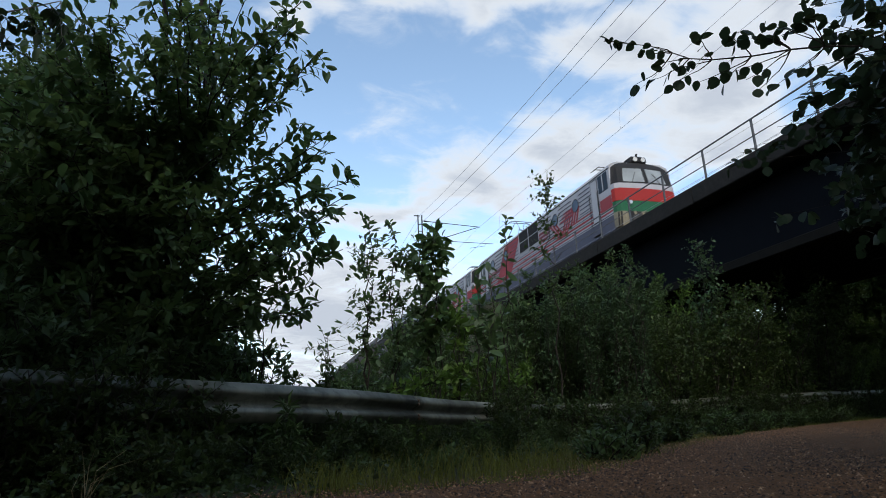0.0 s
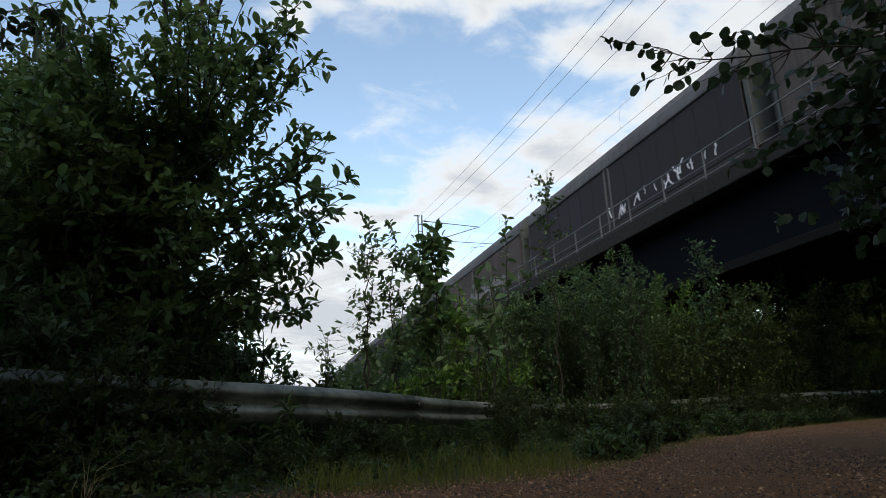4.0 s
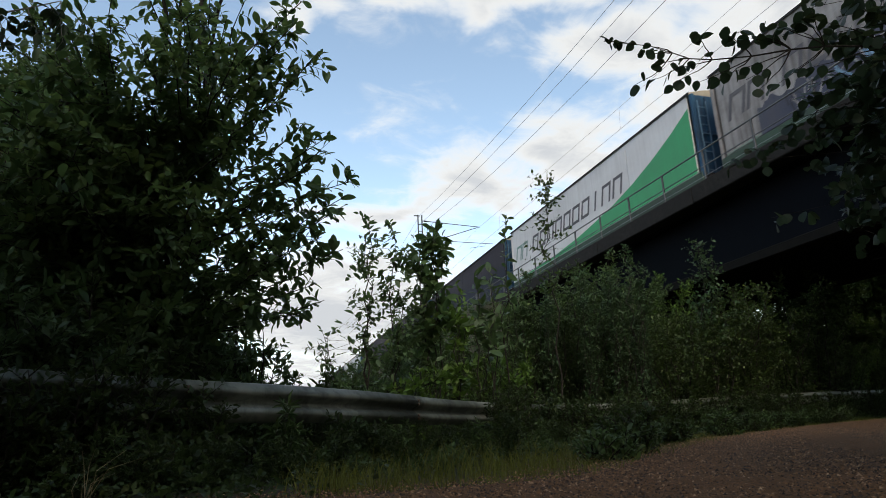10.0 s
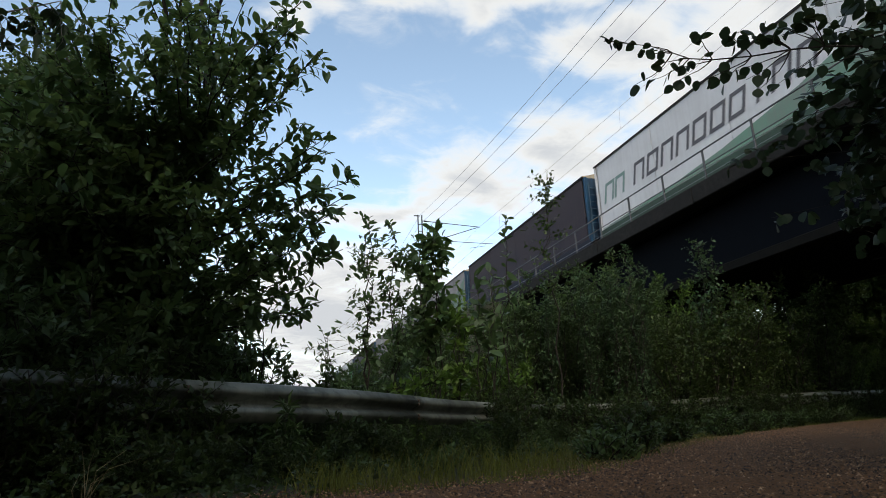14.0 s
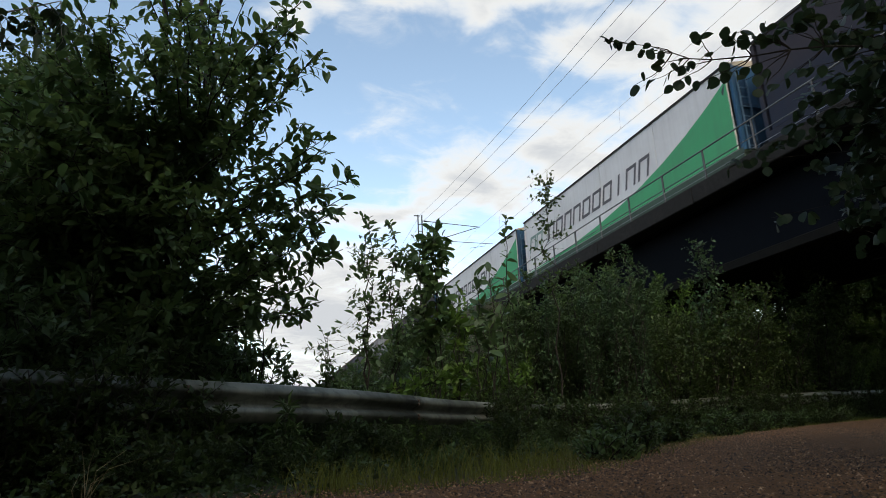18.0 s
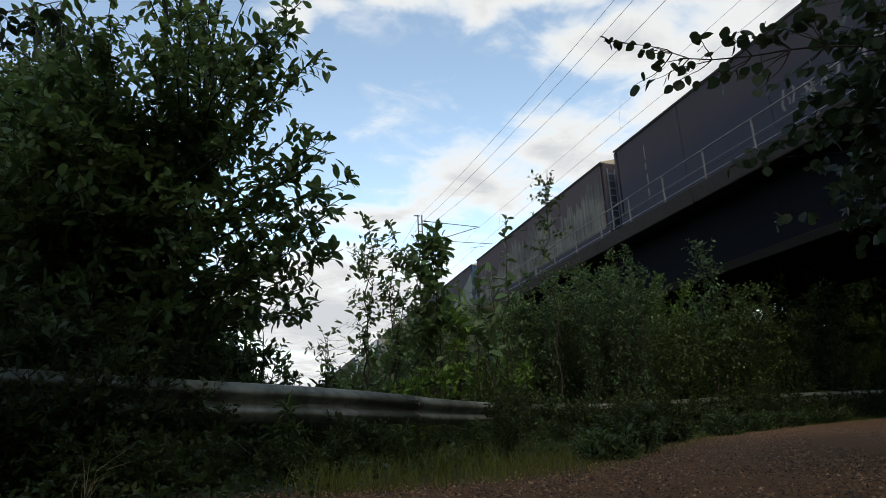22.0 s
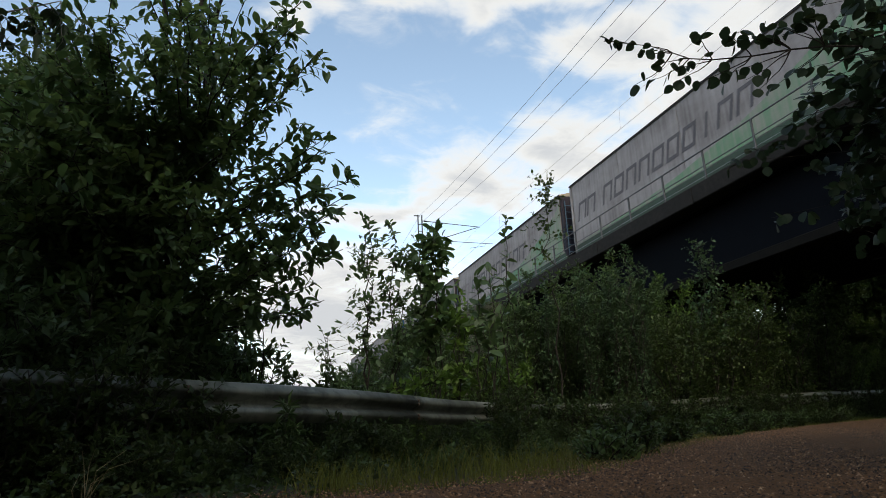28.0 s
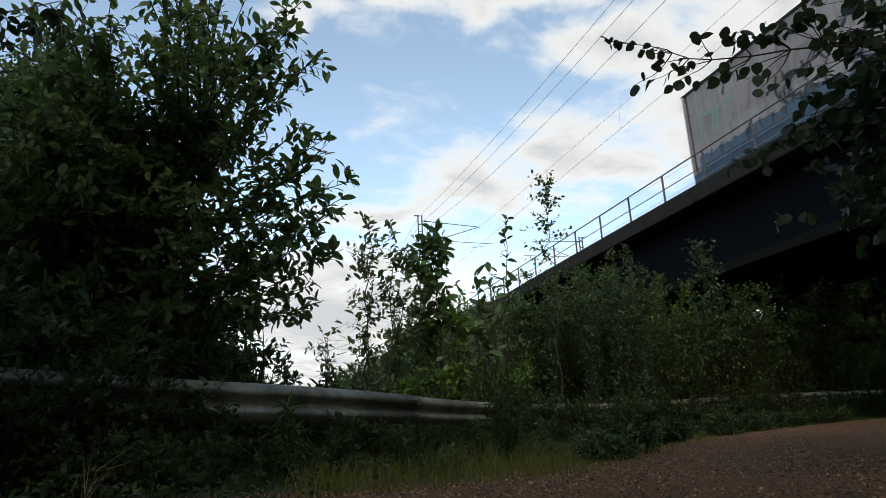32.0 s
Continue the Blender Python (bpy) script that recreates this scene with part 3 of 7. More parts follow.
def build_edge_wall():
    """The walkway's edge goes on along the bank."""
    for y0, y1 in ((34, 200), (-120, -8)):
        t = thing("walkway_edge", FENCE_X, (y0 + y1) / 2, 0, label="low concrete walkway edge along the railway bank", category="edge wall", kind="structure")
        y = y0
        while y < y1:
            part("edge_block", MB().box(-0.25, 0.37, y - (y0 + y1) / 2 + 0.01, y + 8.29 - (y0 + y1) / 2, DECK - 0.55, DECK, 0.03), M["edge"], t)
            y += 8.3


build_edge_wall()


def build_railing():
    t = thing("bridge_railing", FENCE_X, 14, DECK, label="grey steel pipe railing along the bridge edge", category="railing")
    n0, n1 = -9, 66
    y0, y1 = POST_0 + n0 * POST_GAP - 14, POST_0 + n1 * POST_GAP - 14
    post = MB().box(-0.03, 0.03, -0.03, 0.03, -0.004, 1.08, 0.008).box(-0.07, 0.07, -0.07, 0.07, -0.002, 0.015, 0.003).mesh("post", M["rail_paint"])
    for n in range(n0, n1 + 1):
        ob = part("post", post, None, t)
        ob.location = (0, POST_0 + n * POST_GAP - 14, 0)
    step = 6 * POST_GAP
    y = y0
    while y < y1 - 0.1:
        e = min(y + step, y1)
        part("handrail", MB().tube([(0, y, 1.09), (0, e, 1.09)], 0.026, 8), M["rail_dark"], t, smooth=True)
        part("middle_rail", MB().tube([(0, y, 0.56), (0, e, 0.56)], 0.017, 8), M["rail_dark"], t, smooth=True)
        part("lower_wire", MB().tube([(0.0, y, 0.22), (0.0, e, 0.22)], 0.006, 5), M["wire"], t)
        y = e


build_railing()


def build_track():
    for i, xc in enumerate((16.5, 23.9)):
        b = MB()
        pr = [(-1.9, DECK - 0.28), (-1.35, DECK - 0.02), (1.35, DECK - 0.02), (1.9, DECK - 0.28)]
        b.prism([(x, z) for x, z in pr], "y", -700, 900)
        bed = new("ballast_bed", b.mesh("ballast_bed", M["ballast"]))
        bed.location = (xc, 0, 0)
        tagged(bed, "grey crushed stone ballast under the railway track", "ballast", kind="structure")
        t = thing("railway_track", xc, 0, 0, label="steel rails on dark sleepers across the bridge", category="track", kind="structure")
        for s in (-1, 1):
            pr = [(s * 0.76 - 0.07, 0.02), (s * 0.76 + 0.07, 0.02), (s * 0.76 + 0.035, 0.11), (s * 0.76 + 0.035, 0.15), (s * 0.76 - 0.035, 0.15), (s * 0.76 - 0.035, 0.11)]
            part("rail", MB().prism([(x, DECK + z) for x, z in pr], "y", -700, 900), M["rust"], t)
        sl = MB().box(-1.25, 1.25, -0.12, 0.12, DECK - 0.06, DECK + 0.02, 0.01).mesh("sleeper", M["wood"])
        for k in range(75):
            ob = part("sleeper", sl, None, t)
            ob.location = (0, -8 + 0.65 * k, 0)


build_track()


# ---------------------------------------------------------------- overhead line
def build_mast(x, y, side, height):
    """side: 1 when the arm reaches towards +x. Lattice of two channels."""
    z0 = 7.3 if y > 33 or y < -9 else DECK
    t = thing("catenary_mast", x, y, z0 - 0.02, label="galvanized lattice catenary mast with a cantilever arm", category="mast", group="catenary masts")
    for s in (-1, 1):
        part("leg", MB().box(s * 0.15 - 0.035, s * 0.15 + 0.035, -0.06, 0.06, 0, height, 0.008), M["mast"], t)
    n = int(height / 0.55)
    for i in range(n):
        part("lace", MB().box(-0.12, 0.12, -0.012, 0.012, 0.3 + i * 0.55, 0.36 + i * 0.55, 0.0), M["mast"], t)
    part("base", MB().box(-0.35, 0.35, -0.35, 0.35, -0.3, 0.05, 0.03), M["concrete"], t)
    a = side
    reach = 4.75
    part("top_tube", MB().tube([(a * 0.15, 0, height - 0.45), (a * reach, 0, height - 0.7)], 0.028, 6), M["mast"], t)
    part("strut", MB().tube([(a * 0.15, 0, height - 2.3), (a * (reach - 0.2), 0, height - 0.74)], 0.028, 6), M["mast"], t)
    part("registration_tube", MB().tube([(a * 1.5, 0, height - 1.95), (a * (reach + 1.0), 0, height - 2.0)], 0.022, 6), M["mast"], t)
    part("steady_arm", MB().tube([(a * (reach + 0.4), 0, height - 1.99), (a * (reach + 0.3), 0, height - 2.2), (a * (reach - 0.9), 0, height - 2.42)], 0.014, 5), M["mast"], t)
    for r, z in ((0.28, height - 0.46), (0.28, height - 2.2)):
        part("insulator", MB().tube([(a * r, 0, z), (a * (r + 0.08), 0, z), (a * (r + 0.3), 0, z - 0.01)], [0.03, 0.06, 0.05], 8), M["l_black"], t)
    part("bracket", MB().box(min(-a * 0.45, 0), max(-a * 0.45, 0), -0.03, 0.03, height - 0.1, height - 0.04, 0.0), M["mast"], t)
    return t


for yy in (43.6, 104, 164, 224, 284, -16.8, -77):
    build_mast(11.75, yy, 1, 8.75)
    build_mast(28.3, yy + 5.6, -1, 9.6)


def wire(name, pts, r, label):
    ob = new(name, MB().tube(pts, r, 5).mesh(name, M["wire"]))
    return tagged(ob, label, "wire")


def build_wires():
    spans = [(-77, -16.8), (-16.8, 43.6), (43.6, 104), (104, 164), (164, 224), (224, 284)]
    for zm, sag, dx in ((16.0, 1.43, 0.0), (15.33, 1.53, 0.0), (14.68, 2.02, 0.0)):
        pts = []
        for a, b in spans:
            for k in range(12):
                w = k / 12
                pts.append((11.75 + dx, a + (b - a) * w, zm - sag * (1 - (2 * w - 1) ** 2)))
        wire("feeder_wire", pts, 0.010, "thin grey feeder wire strung between the masts")
    for xc, z0, st in ((16.35, 13.6, 0.35), (23.9, 13.4, -0.3)):
        cp, mp = [], []
        for i, (a, b) in enumerate(spans):
            s0 = st if i % 2 == 0 else -st
            for k in range(12):
                w = k / 12
                x = xc - s0 + 2 * s0 * w
                cp.append((x, a + (b - a) * w, z0))
                mp.append((xc, a + (b - a) * w, z0 + 1.65 - 0.55 * (1 - (2 * w - 1) ** 2)))
        wire("contact_wire", cp, 0.009, "thin contact wire above the railway track")
        wire("messenger_wire", mp, 0.008, "messenger wire carrying the contact wire")
        for c, m in zip(cp[2:40:3], mp[2:40:3]):
            wire("dropper_wire", [c, (c[0], c[1], (c[2] + m[2]) / 2), m], 0.005, "thin dropper wire between contact and messenger wire")


build_wires()


# ---------------------------------------------------------------- guard rail
RAIL = smooth_line([(-5.2, 1.6, 0.0), (-3.4, 2.95, -0.03), (-1.43, 4.43, -0.08), (-0.73, 4.93, -0.10), (-0.17, 5.31, -0.11), (0.53, 5.81, -0.12), (1.48, 6.72, -0.14), (2.38, 7.85, -0.16), (4.78, 10.38, -0.16), (7.31, 11.77, -0.12), (12.1, 13.6, 0.06), (18.9, 15.7, 0.22), (34, 18.4, 0.24)], 120)


def build_guardrail():
    t = thing("guard_rail", 0, 0, 0, label="weathered galvanized W-beam guard rail on steel posts along the road", category="guard rail")
    prof = [(0.0, 0.75), (0.035, 0.74), (0.05, 0.715), (0.082, 0.69), (0.082, 0.655), (0.05, 0.63), (0.008, 0.605), (0.008, 0.585), (0.05, 0.56),
            (0.082, 0.535), (0.082, 0.50), (0.05, 0.475), (0.035, 0.45), (0.0, 0.44)]
    tan = np.gradient(RAIL[:, :2], axis=0)
    tan /= np.linalg.norm(tan, axis=1)[:, None]
    nrm = np.stack([tan[:, 1], -tan[:, 0]], 1)        # towards the road
    k = 0
    while k < len(RAIL) - 1:
        e = min(k + 8, len(RAIL) - 1)
        rings = []
        for i in range(k, e + 1):
            lift = 0.0 if i < e else 0.004
            out = [(RAIL[i, 0] + nrm[i, 0] * (d + lift), RAIL[i, 1] + nrm[i, 1] * (d + lift), RAIL[i, 2] + z) for d, z in prof]
            back = [(RAIL[i, 0] + nrm[i, 0] * (d - 0.004), RAIL[i, 1] + nrm[i, 1] * (d - 0.004), RAIL[i, 2] + z) for d, z in reversed(prof)]
            rings.append(out + back)
        part("beam", MB().loft(rings), M["beam"], t, smooth=True)
        if e < len(RAIL) - 1:
            for z in (0.69, 0.655, 0.535, 0.50):
                c = Vector((RAIL[e, 0] + nrm[e, 0] * 0.088, RAIL[e, 1] + nrm[e, 1] * 0.088, RAIL[e, 2] + z))
                d = Vector((nrm[e, 0], nrm[e, 1], 0)) * 0.012
                part("bolt", MB().tube([c - d, c + d], 0.013, 6), M["rust"], t)
        k = e
    for i in range(2, len(RAIL), 5):
        a = math.degrees(math.atan2(nrm[i, 1], nrm[i, 0]))
        ob = part("rail_post", MB().box(-0.13, -0.02, -0.05, 0.05, -0.35, 0.73, 0.01), M["beam"], t)
        ob.matrix_basis = pose(RAIL[i, 0], RAIL[i, 1], RAIL[i, 2], 0, 0, a)


build_guardrail()


# ---------------------------------------------------------------- rolling stock
XC = 16.5             # middle of the near track
HALF = 1.57
CACHE = {}


def shared(key, mat, make, smooth=False):
    """One mesh for all alike parts of one material."""
    k = (key, mat)
    if k not in CACHE:
        CACHE[k] = make().mesh(key, M[mat], smooth)
    return CACHE[k]


def blob(rng, cy, cz, wy, wz, n=9):
    """An irregular rounded outline."""
    r = [rng.uniform(0.65, 1.1) for _ in range(n)]
    return [(cy + wy * r[i] * math.cos(2 * math.pi * i / n), cz + wz * r[i] * math.sin(2 * math.pi * i / n)) for i in range(n)]


def ring_letter(mb, y0, y1, z0, z1, s, slant, x0, x1, kind):
    """A plain slanted block of the size of one letter: a frame, an arch or a bar."""
    def q(y, z):
        return (y - slant * (z - z0), z)

    def bar(a, b, c, d):
        mb.prism([q(a, c), q(b, c), q(b, d), q(a, d)], "x", x0, x1)
    if kind == "frame":
        bar(y0, y1, z1 - s, z1)
        bar(y0, y1, z0, z0 + s)
        bar(y0, y0 + s, z0 + s, z1 - s)
        bar(y1 - s, y1, z0 + s, z1 - s)
    elif kind == "arch":
        bar(y0, y1, z1 - s, z1)
        bar(y0, y0 + s, z0, z1 - s)
        bar(y1 - s, y1, z0, z1 - s)
    else:
        bar((y0 + y1 - s) / 2, (y0 + y1 + s) / 2, z0, z1)


# fat strokes of plain sprayed shapes, in a unit box
FAT = [[(0.8, 0.8, -0.6, 0.7), (-0.6, 0.7, -0.5, 0.0), (-0.5, 0.0, 0.6, -0.2), (0.6, -0.2, 0.3, -0.8)], [(0.7, 0.8, -0.4, 0.6), (-0.5, 0.5, -0.6, -0.6), (-0.5, -0.8, 0.7, -0.6)],
       [(-0.6, 0.9, -0.5, -0.7), (-0.4, -0.8, 0.6, -0.6), (0.7, 0.7, 0.6, -0.6)], [(-0.1, 0.9, 0.2, -0.8), (-0.6, -0.8, 0.6, -0.8)],
       [(0.0, 0.9, 0.0, -0.9), (-0.8, 0.4, 0.8, -0.4), (-0.8, -0.4, 0.8, 0.4)], [(-0.6, 0.8, -0.6, -0.8), (-0.5, 0.8, 0.6, 0.5), (0.6, 0.4, -0.4, 0.0), (-0.3, 0.0, 0.7, -0.8)]]


def spray(t, seed, y0, y1, z0, z1, style, mat, dx=0.0):
    """Spray paint as irregular flat patches, each a part of the wagon."""
    rng = random.Random(seed)
    n = 1 if style in ("streak", "band") else max(3, int((y1 - y0) / (1.9 if style == "block" else 0.85)))
    loops = []
    for i in range(n):
        cy = y0 + (i + 0.5) * (y1 - y0) / n
        w, h = (y1 - y0) / n * rng.uniform(0.44, 0.60), (z1 - z0) / 2 * rng.uniform(0.7, 1.0)
        cz = z0 + h + rng.uniform(0, z1 - z0 - 2 * h)
        x = dx - HALF - 0.015 - 0.002 * (i % 2)
        if style == "block":                          # fat letter-sized shapes with a notch
            w, h = (y1 - y0) / n * 0.5, (z1 - z0) / 2 * rng.uniform(0.8, 1.0)
            cz = z0 + h
            shape = FAT[(n - 1 - i) % len(FAT)]
            for j, (a, b, c, d) in enumerate(shape):      # fat strokes that overlap
                ya, za, yb, zb = cy - w * a, cz + h * b, cy - w * c, cz + h * d
                l = math.hypot(yb - ya, zb - za)
                u, v = (yb - ya) / l, (zb - za) / l
                s0, s1 = rng.uniform(0.24, 0.36), rng.uniform(0.2, 0.34)
                q = [(ya - u * 0.1 - v * s0, za - v * 0.1 + u * s0), (ya - u * 0.16, za - v * 0.16), (ya - u * 0.1 + v * s0, za - v * 0.1 - u * s0),
                     (yb + u * 0.08 + v * s1, zb + v * 0.08 - u * s1), (yb + u * 0.2, zb + v * 0.2), (yb + u * 0.08 - v * s1, zb + v * 0.08 + u * s1)]
                part("spray_patch", MB().prism(q, "x", x - 0.0015 - 0.0022 * j, x - 0.0022 * j), M[mat], t)
        elif style == "band":                         # one long field with a ragged upper edge
            m, ruff = max(6, int((y1 - y0) / 0.11)), 0.5 if mat == "w_moss" else 0.16
            level, top = 0.8, []
            for j in range(m + 1):
                level = min(1.0, max(1.0 - 1.3 * ruff, level + rng.uniform(-0.12, 0.12)))
                drip = ruff * rng.random() ** 3
                top.append((y0 + (y1 - y0) * j / m, z0 + (z1 - z0) * (level - 0.7 * drip)))
            part("spray_patch", MB().prism([(y0, z0)] + top + [(y1, z0)], "x", x + 0.003, x + 0.0045), M[mat], t)
        elif style == "tag":                          # rounded loops and arcs, one after another
            for j in range(2):
                a0, span = rng.uniform(0, 6.28), rng.uniform(3.4, 5.6)
                ry, rz, th = w * rng.uniform(0.5, 0.85), h * rng.uniform(0.45, 0.85), rng.uniform(0.018, 0.034)
                cb, cc, sl = cy + rng.uniform(-0.4, 0.4) * w, cz + rng.uniform(-0.2, 0.2) * h, rng.uniform(-0.3, 0.3)
                for m in range(8):
                    u, v = a0 + span * m / 8, a0 + span * (m + 1) / 8
                    q = [(cb + (ry + e) * math.cos(g) + sl * (rz + e) * math.sin(g), cc + (rz + e) * math.sin(g)) for g, e in ((u, th), (v, th), (v, -th), (u, -th))]
                    loops.append((x - 0.003 - 0.002 * j, q))
        elif style == "streak":                       # thin pale runs down the wall, broken into lengths
            z = z1
            while z > z0:
                l, s, b = rng.uniform(0.2, 0.7), rng.uniform(0.012, 0.045), cy + rng.uniform(-0.05, 0.05)
                part("spray_stroke", MB().prism([(b - s, z), (b + s, z - 0.05), (b + s * 0.6, z - l), (b - s * 0.8, z - l + 0.04)], "x", x - 0.0015, x), M[mat], t)
                z -= l + rng.uniform(0.0, 0.18)
        elif style == "solid":
            part("spray_patch", MB().prism(blob(rng, cy, cz, w, h, 11), "x", x - 0.0015, x), M[mat], t)
            b, a = cy + rng.uniform(-w, w) * 0.5, rng.uniform(-0.3, 0.3)
            part("spray_patch", MB().prism([(b - 0.16, cz - h), (b + 0.16, cz - h * 0.9), (b + 0.2 + a, cz + h * 1.1), (b - 0.12 + a, cz + h)], "x", x - 0.007, x - 0.005), M[mat], t)
        else:                                        # loose strokes
            for j in range(3):
                b, c = cy + rng.uniform(-w, w), cz + rng.uniform(-h, h) * 0.5
                a, l = rng.uniform(-0.5, 0.5), rng.uniform(0.3, 1.0) * h
                s = rng.uniform(0.02, 0.05)
                pts = []
                for q in range(5):
                    u = q / 4
                    pts.append((b + a * l * (2 * u - 1) + 0.35 * l * math.sin(3.5 * u + seed + j), c + l * (2 * u - 1)))
                part("spray_stroke", MB().prism([(p - s, z) for p, z in pts] + [(p + s, z) for p, z in reversed(pts)], "x", x - 0.003 - 0.002 * j, x - 0.0015 - 0.002 * j), M[mat], t)
    if loops:
        mb = MB()
        for x, q in loops:
            mb.prism(q, "x", x, x + 0.0015)
        part("spray_tag", mb, M[mat], t)


def add_bogie(t, y):
    b = part("bogie", shared("bogie", "w_under", lambda: MB().box(-1.05, -0.92, -1.35, 1.35, 0.42, 0.72, 0.03).box(0.92, 1.05, -1.35, 1.35, 0.42, 0.72, 0.03)
                             .box(-0.92, 0.92, -0.25, 0.25, 0.45, 0.78, 0.03)), None, t)
    b.location = (0, y, 0)

    def wheel_mb():
        mb = MB()
        for s in (-1, 1):
            mb.tube([(s * 0.70, 0, 0.61), (s * 0.74, 0, 0.61), (s * 0.75, 0, 0.61), (s * 0.84, 0, 0.61)], [0.49, 0.49, 0.46, 0.455], 20)
        return mb.tube([(-0.75, 0, 0.61), (0.75, 0, 0.61)], 0.08, 8)
    for dy in (-0.9, 0.9):
        w = part("wheelset", shared("wheelset", "wheel", wheel_mb), None, b)
        w.location = (0, dy, 0)


WL = 17.63            # body's trailing end; its leading end is at 0.5


def add_underparts(t, end_mat):
    part("underframe", shared("underframe", "w_under", lambda: MB().box(-1.3, -1.1, 0.4, WL + 0.1, 0.78, 1.06, 0.02).box(1.1, 1.3, 0.4, WL + 0.1, 0.78, 1.06, 0.02)
                              .box(-1.1, 1.1, 0.45, 0.75, 0.78, 1.05, 0.02).box(-1.1, 1.1, WL - 0.2, WL + 0.1, 0.78, 1.05, 0.02).box(-0.25, 0.25, 0.75, WL - 0.2, 0.75, 1.04, 0.02)), None, t)
    for y, d in ((0.45, -1), (WL + 0.05, 1)):
        for s in (-0.9, 0.9):
            part("buffer", shared("buffer%d" % d, "wheel", lambda: MB().tube([(0, 0, 1.02), (0, d * 0.3, 1.02), (0, d * 0.31, 1.02), (0, d * 0.36, 1.02)], [0.08, 0.08, 0.22, 0.22], 14)), None, t).location = (s, y, 0)
    part("brake_gear", shared("brake_gear", "w_under", lambda: MB().box(-1.25, -0.9, 6.6, 8.4, 0.42, 0.8, 0.04).tube([(-1.2, 9.2, 0.62), (-1.2, 10.4, 0.62)], 0.17, 12).box(-1.22, -1.16, 5.0, 12.5, 0.70, 0.76, 0.01)), None, t)
    add_bogie(t, 3.1)
    add_bogie(t, 15.0)


def smooth_wagon(k, wall, wedge=None, ink=None, ink2=None, sprays=(), sill="w_sillblue", end="w_blue", label=""):
    """Sliding-wall wagon with flat tall sides."""
    t = thing("sliding_wall_wagon", label=label, category="railway wagon", group="wagons of the freight train")

    def wall_mb(a, b):
        def make():
            mb = MB().box(-HALF, -HALF + 0.05, a, b, 1.16, 4.21, 0.012)
            return mb
        return make
    for i in range(4):
        a = 0.72 + i * (WL - 0.94) / 4
        b = a + (WL - 0.94) / 4 - 0.028
        part("side_panel", shared("side_panel%d" % i, wall, wall_mb(a, b)), None, t)
    part("far_wall", shared("far_wall", wall, lambda: MB().box(HALF - 0.05, HALF, 0.72, WL - 0.22, 1.16, 4.21, 0.01)), None, t)
    part("sill", shared("sill", sill, lambda: MB().box(-HALF - 0.01, -HALF + 0.12, 0.5, WL, 0.82, 1.155, 0.015).box(HALF - 0.12, HALF + 0.01, 0.5, WL, 0.82, 1.155, 0.015)), None, t)
    part("floor_plate", shared("floor_plate", "w_under", lambda: MB().box(-1.45, 1.45, 0.55, WL - 0.05, 1.06, 1.15, 0.0)), None, t)
    pr = [(-HALF - 0.03, 4.215), (HALF + 0.03, 4.215), (HALF + 0.03, 4.28), (0.85, 4.47), (0.0, 4.56), (-0.85, 4.47), (-HALF - 0.03, 4.28)]
    part("roof", shared("roof", "w_roofcream", lambda: MB().prism(pr, "y", 0.56, WL - 0.06)), None, t, "cream-coloured shallow gabled roof")
    part("gutter", shared("gutter", "l_black", lambda: MB().box(-HALF - 0.045, -HALF - 0.031, 0.52, WL - 0.02, 4.20, 4.285, 0.003)), None, t)
    for y0, y1, d in ((0.52, 0.62, -1), (WL - 0.12, WL - 0.02, 1)):
        e = part("end_wall", shared("end_wall%d" % d, end, lambda: MB().box(-HALF + 0.06, HALF - 0.06, y0 + 0.01, y1 - 0.01, 1.16, 4.21, 0.01)), None, t)
        ys = (y0 - 0.07, y0 + 0.005) if d < 0 else (y1 - 0.005, y1 + 0.07)
        for x in (-0.95, -0.32, 0.32, 0.95):
            part("end_rib", shared("end_rib%d" % d, end, lambda: MB().box(-0.05, 0.05, ys[0], ys[1], 1.17, 4.12, 0.012)), None, e).location = (x, 0, 0)
        part("end_ladder", shared("end_ladder%d" % d, "w_ladder", lambda: ladder_mb(min(ys) - 0.05 if d < 0 else max(ys) + 0.05)), None, e, "pale blue end ladder")
        part("end_beam", shared("end_beam%d" % d, end, lambda: MB().box(-1.4, 1.4, ys[0] - 0.01, ys[1], 2.62, 2.75, 0.015)), None, e)
        for s in (-1, 1):
            part("corner_post", shared("corner_post%d%d" % (d, s), end if d < 0 else wall, lambda: MB().box(s * (HALF - 0.085) - 0.075, s * (HALF - 0.085) + 0.075, y0 - (0.06 if d < 0 else 0.0), y1 + (0.06 if d > 0 else 0.0), 1.0, 4.215, 0.02)), None, t)
    if wedge:
        w = [(0.725, 3.72), (1.8, 3.25), (3.1, 2.78), (4.6, 2.34), (6.2, 1.98), (7.9, 1.73), (9.5, 1.52), (12.0, 1.33), (WL - 0.25, 1.20), (WL - 0.25, 1.18), (0.725, 1.18)]
        part("colour_wedge", shared("colour_wedge", wedge, lambda: MB().prism(w, "x", -HALF - 0.010, -HALF - 0.0065)), None, t)
    if ink:
        kinds = ["arch", "frame", "arch", "arch", "frame", "frame", "frame", "bar", "arch", "arch"]
        for i, kd in enumerate(kinds):
            hi = 14.75 - i * 0.945
            part("letter_block", shared("letter_block%d" % i, ink, lambda: letter_mb(hi, kd)), None, t)
        for i in range(2):
            part("letter_block", shared("logo_block%d" % i, ink2 or ink, lambda: letter_mb(17.05 - i * 0.84, "arch")), None, t)
    for i, (y0, y1, z0, z1, style, mat) in enumerate(sprays):
        spray(t, 100 * k + i, y0, y1, z0, z1, style, mat)
    add_underparts(t, end)
    return t


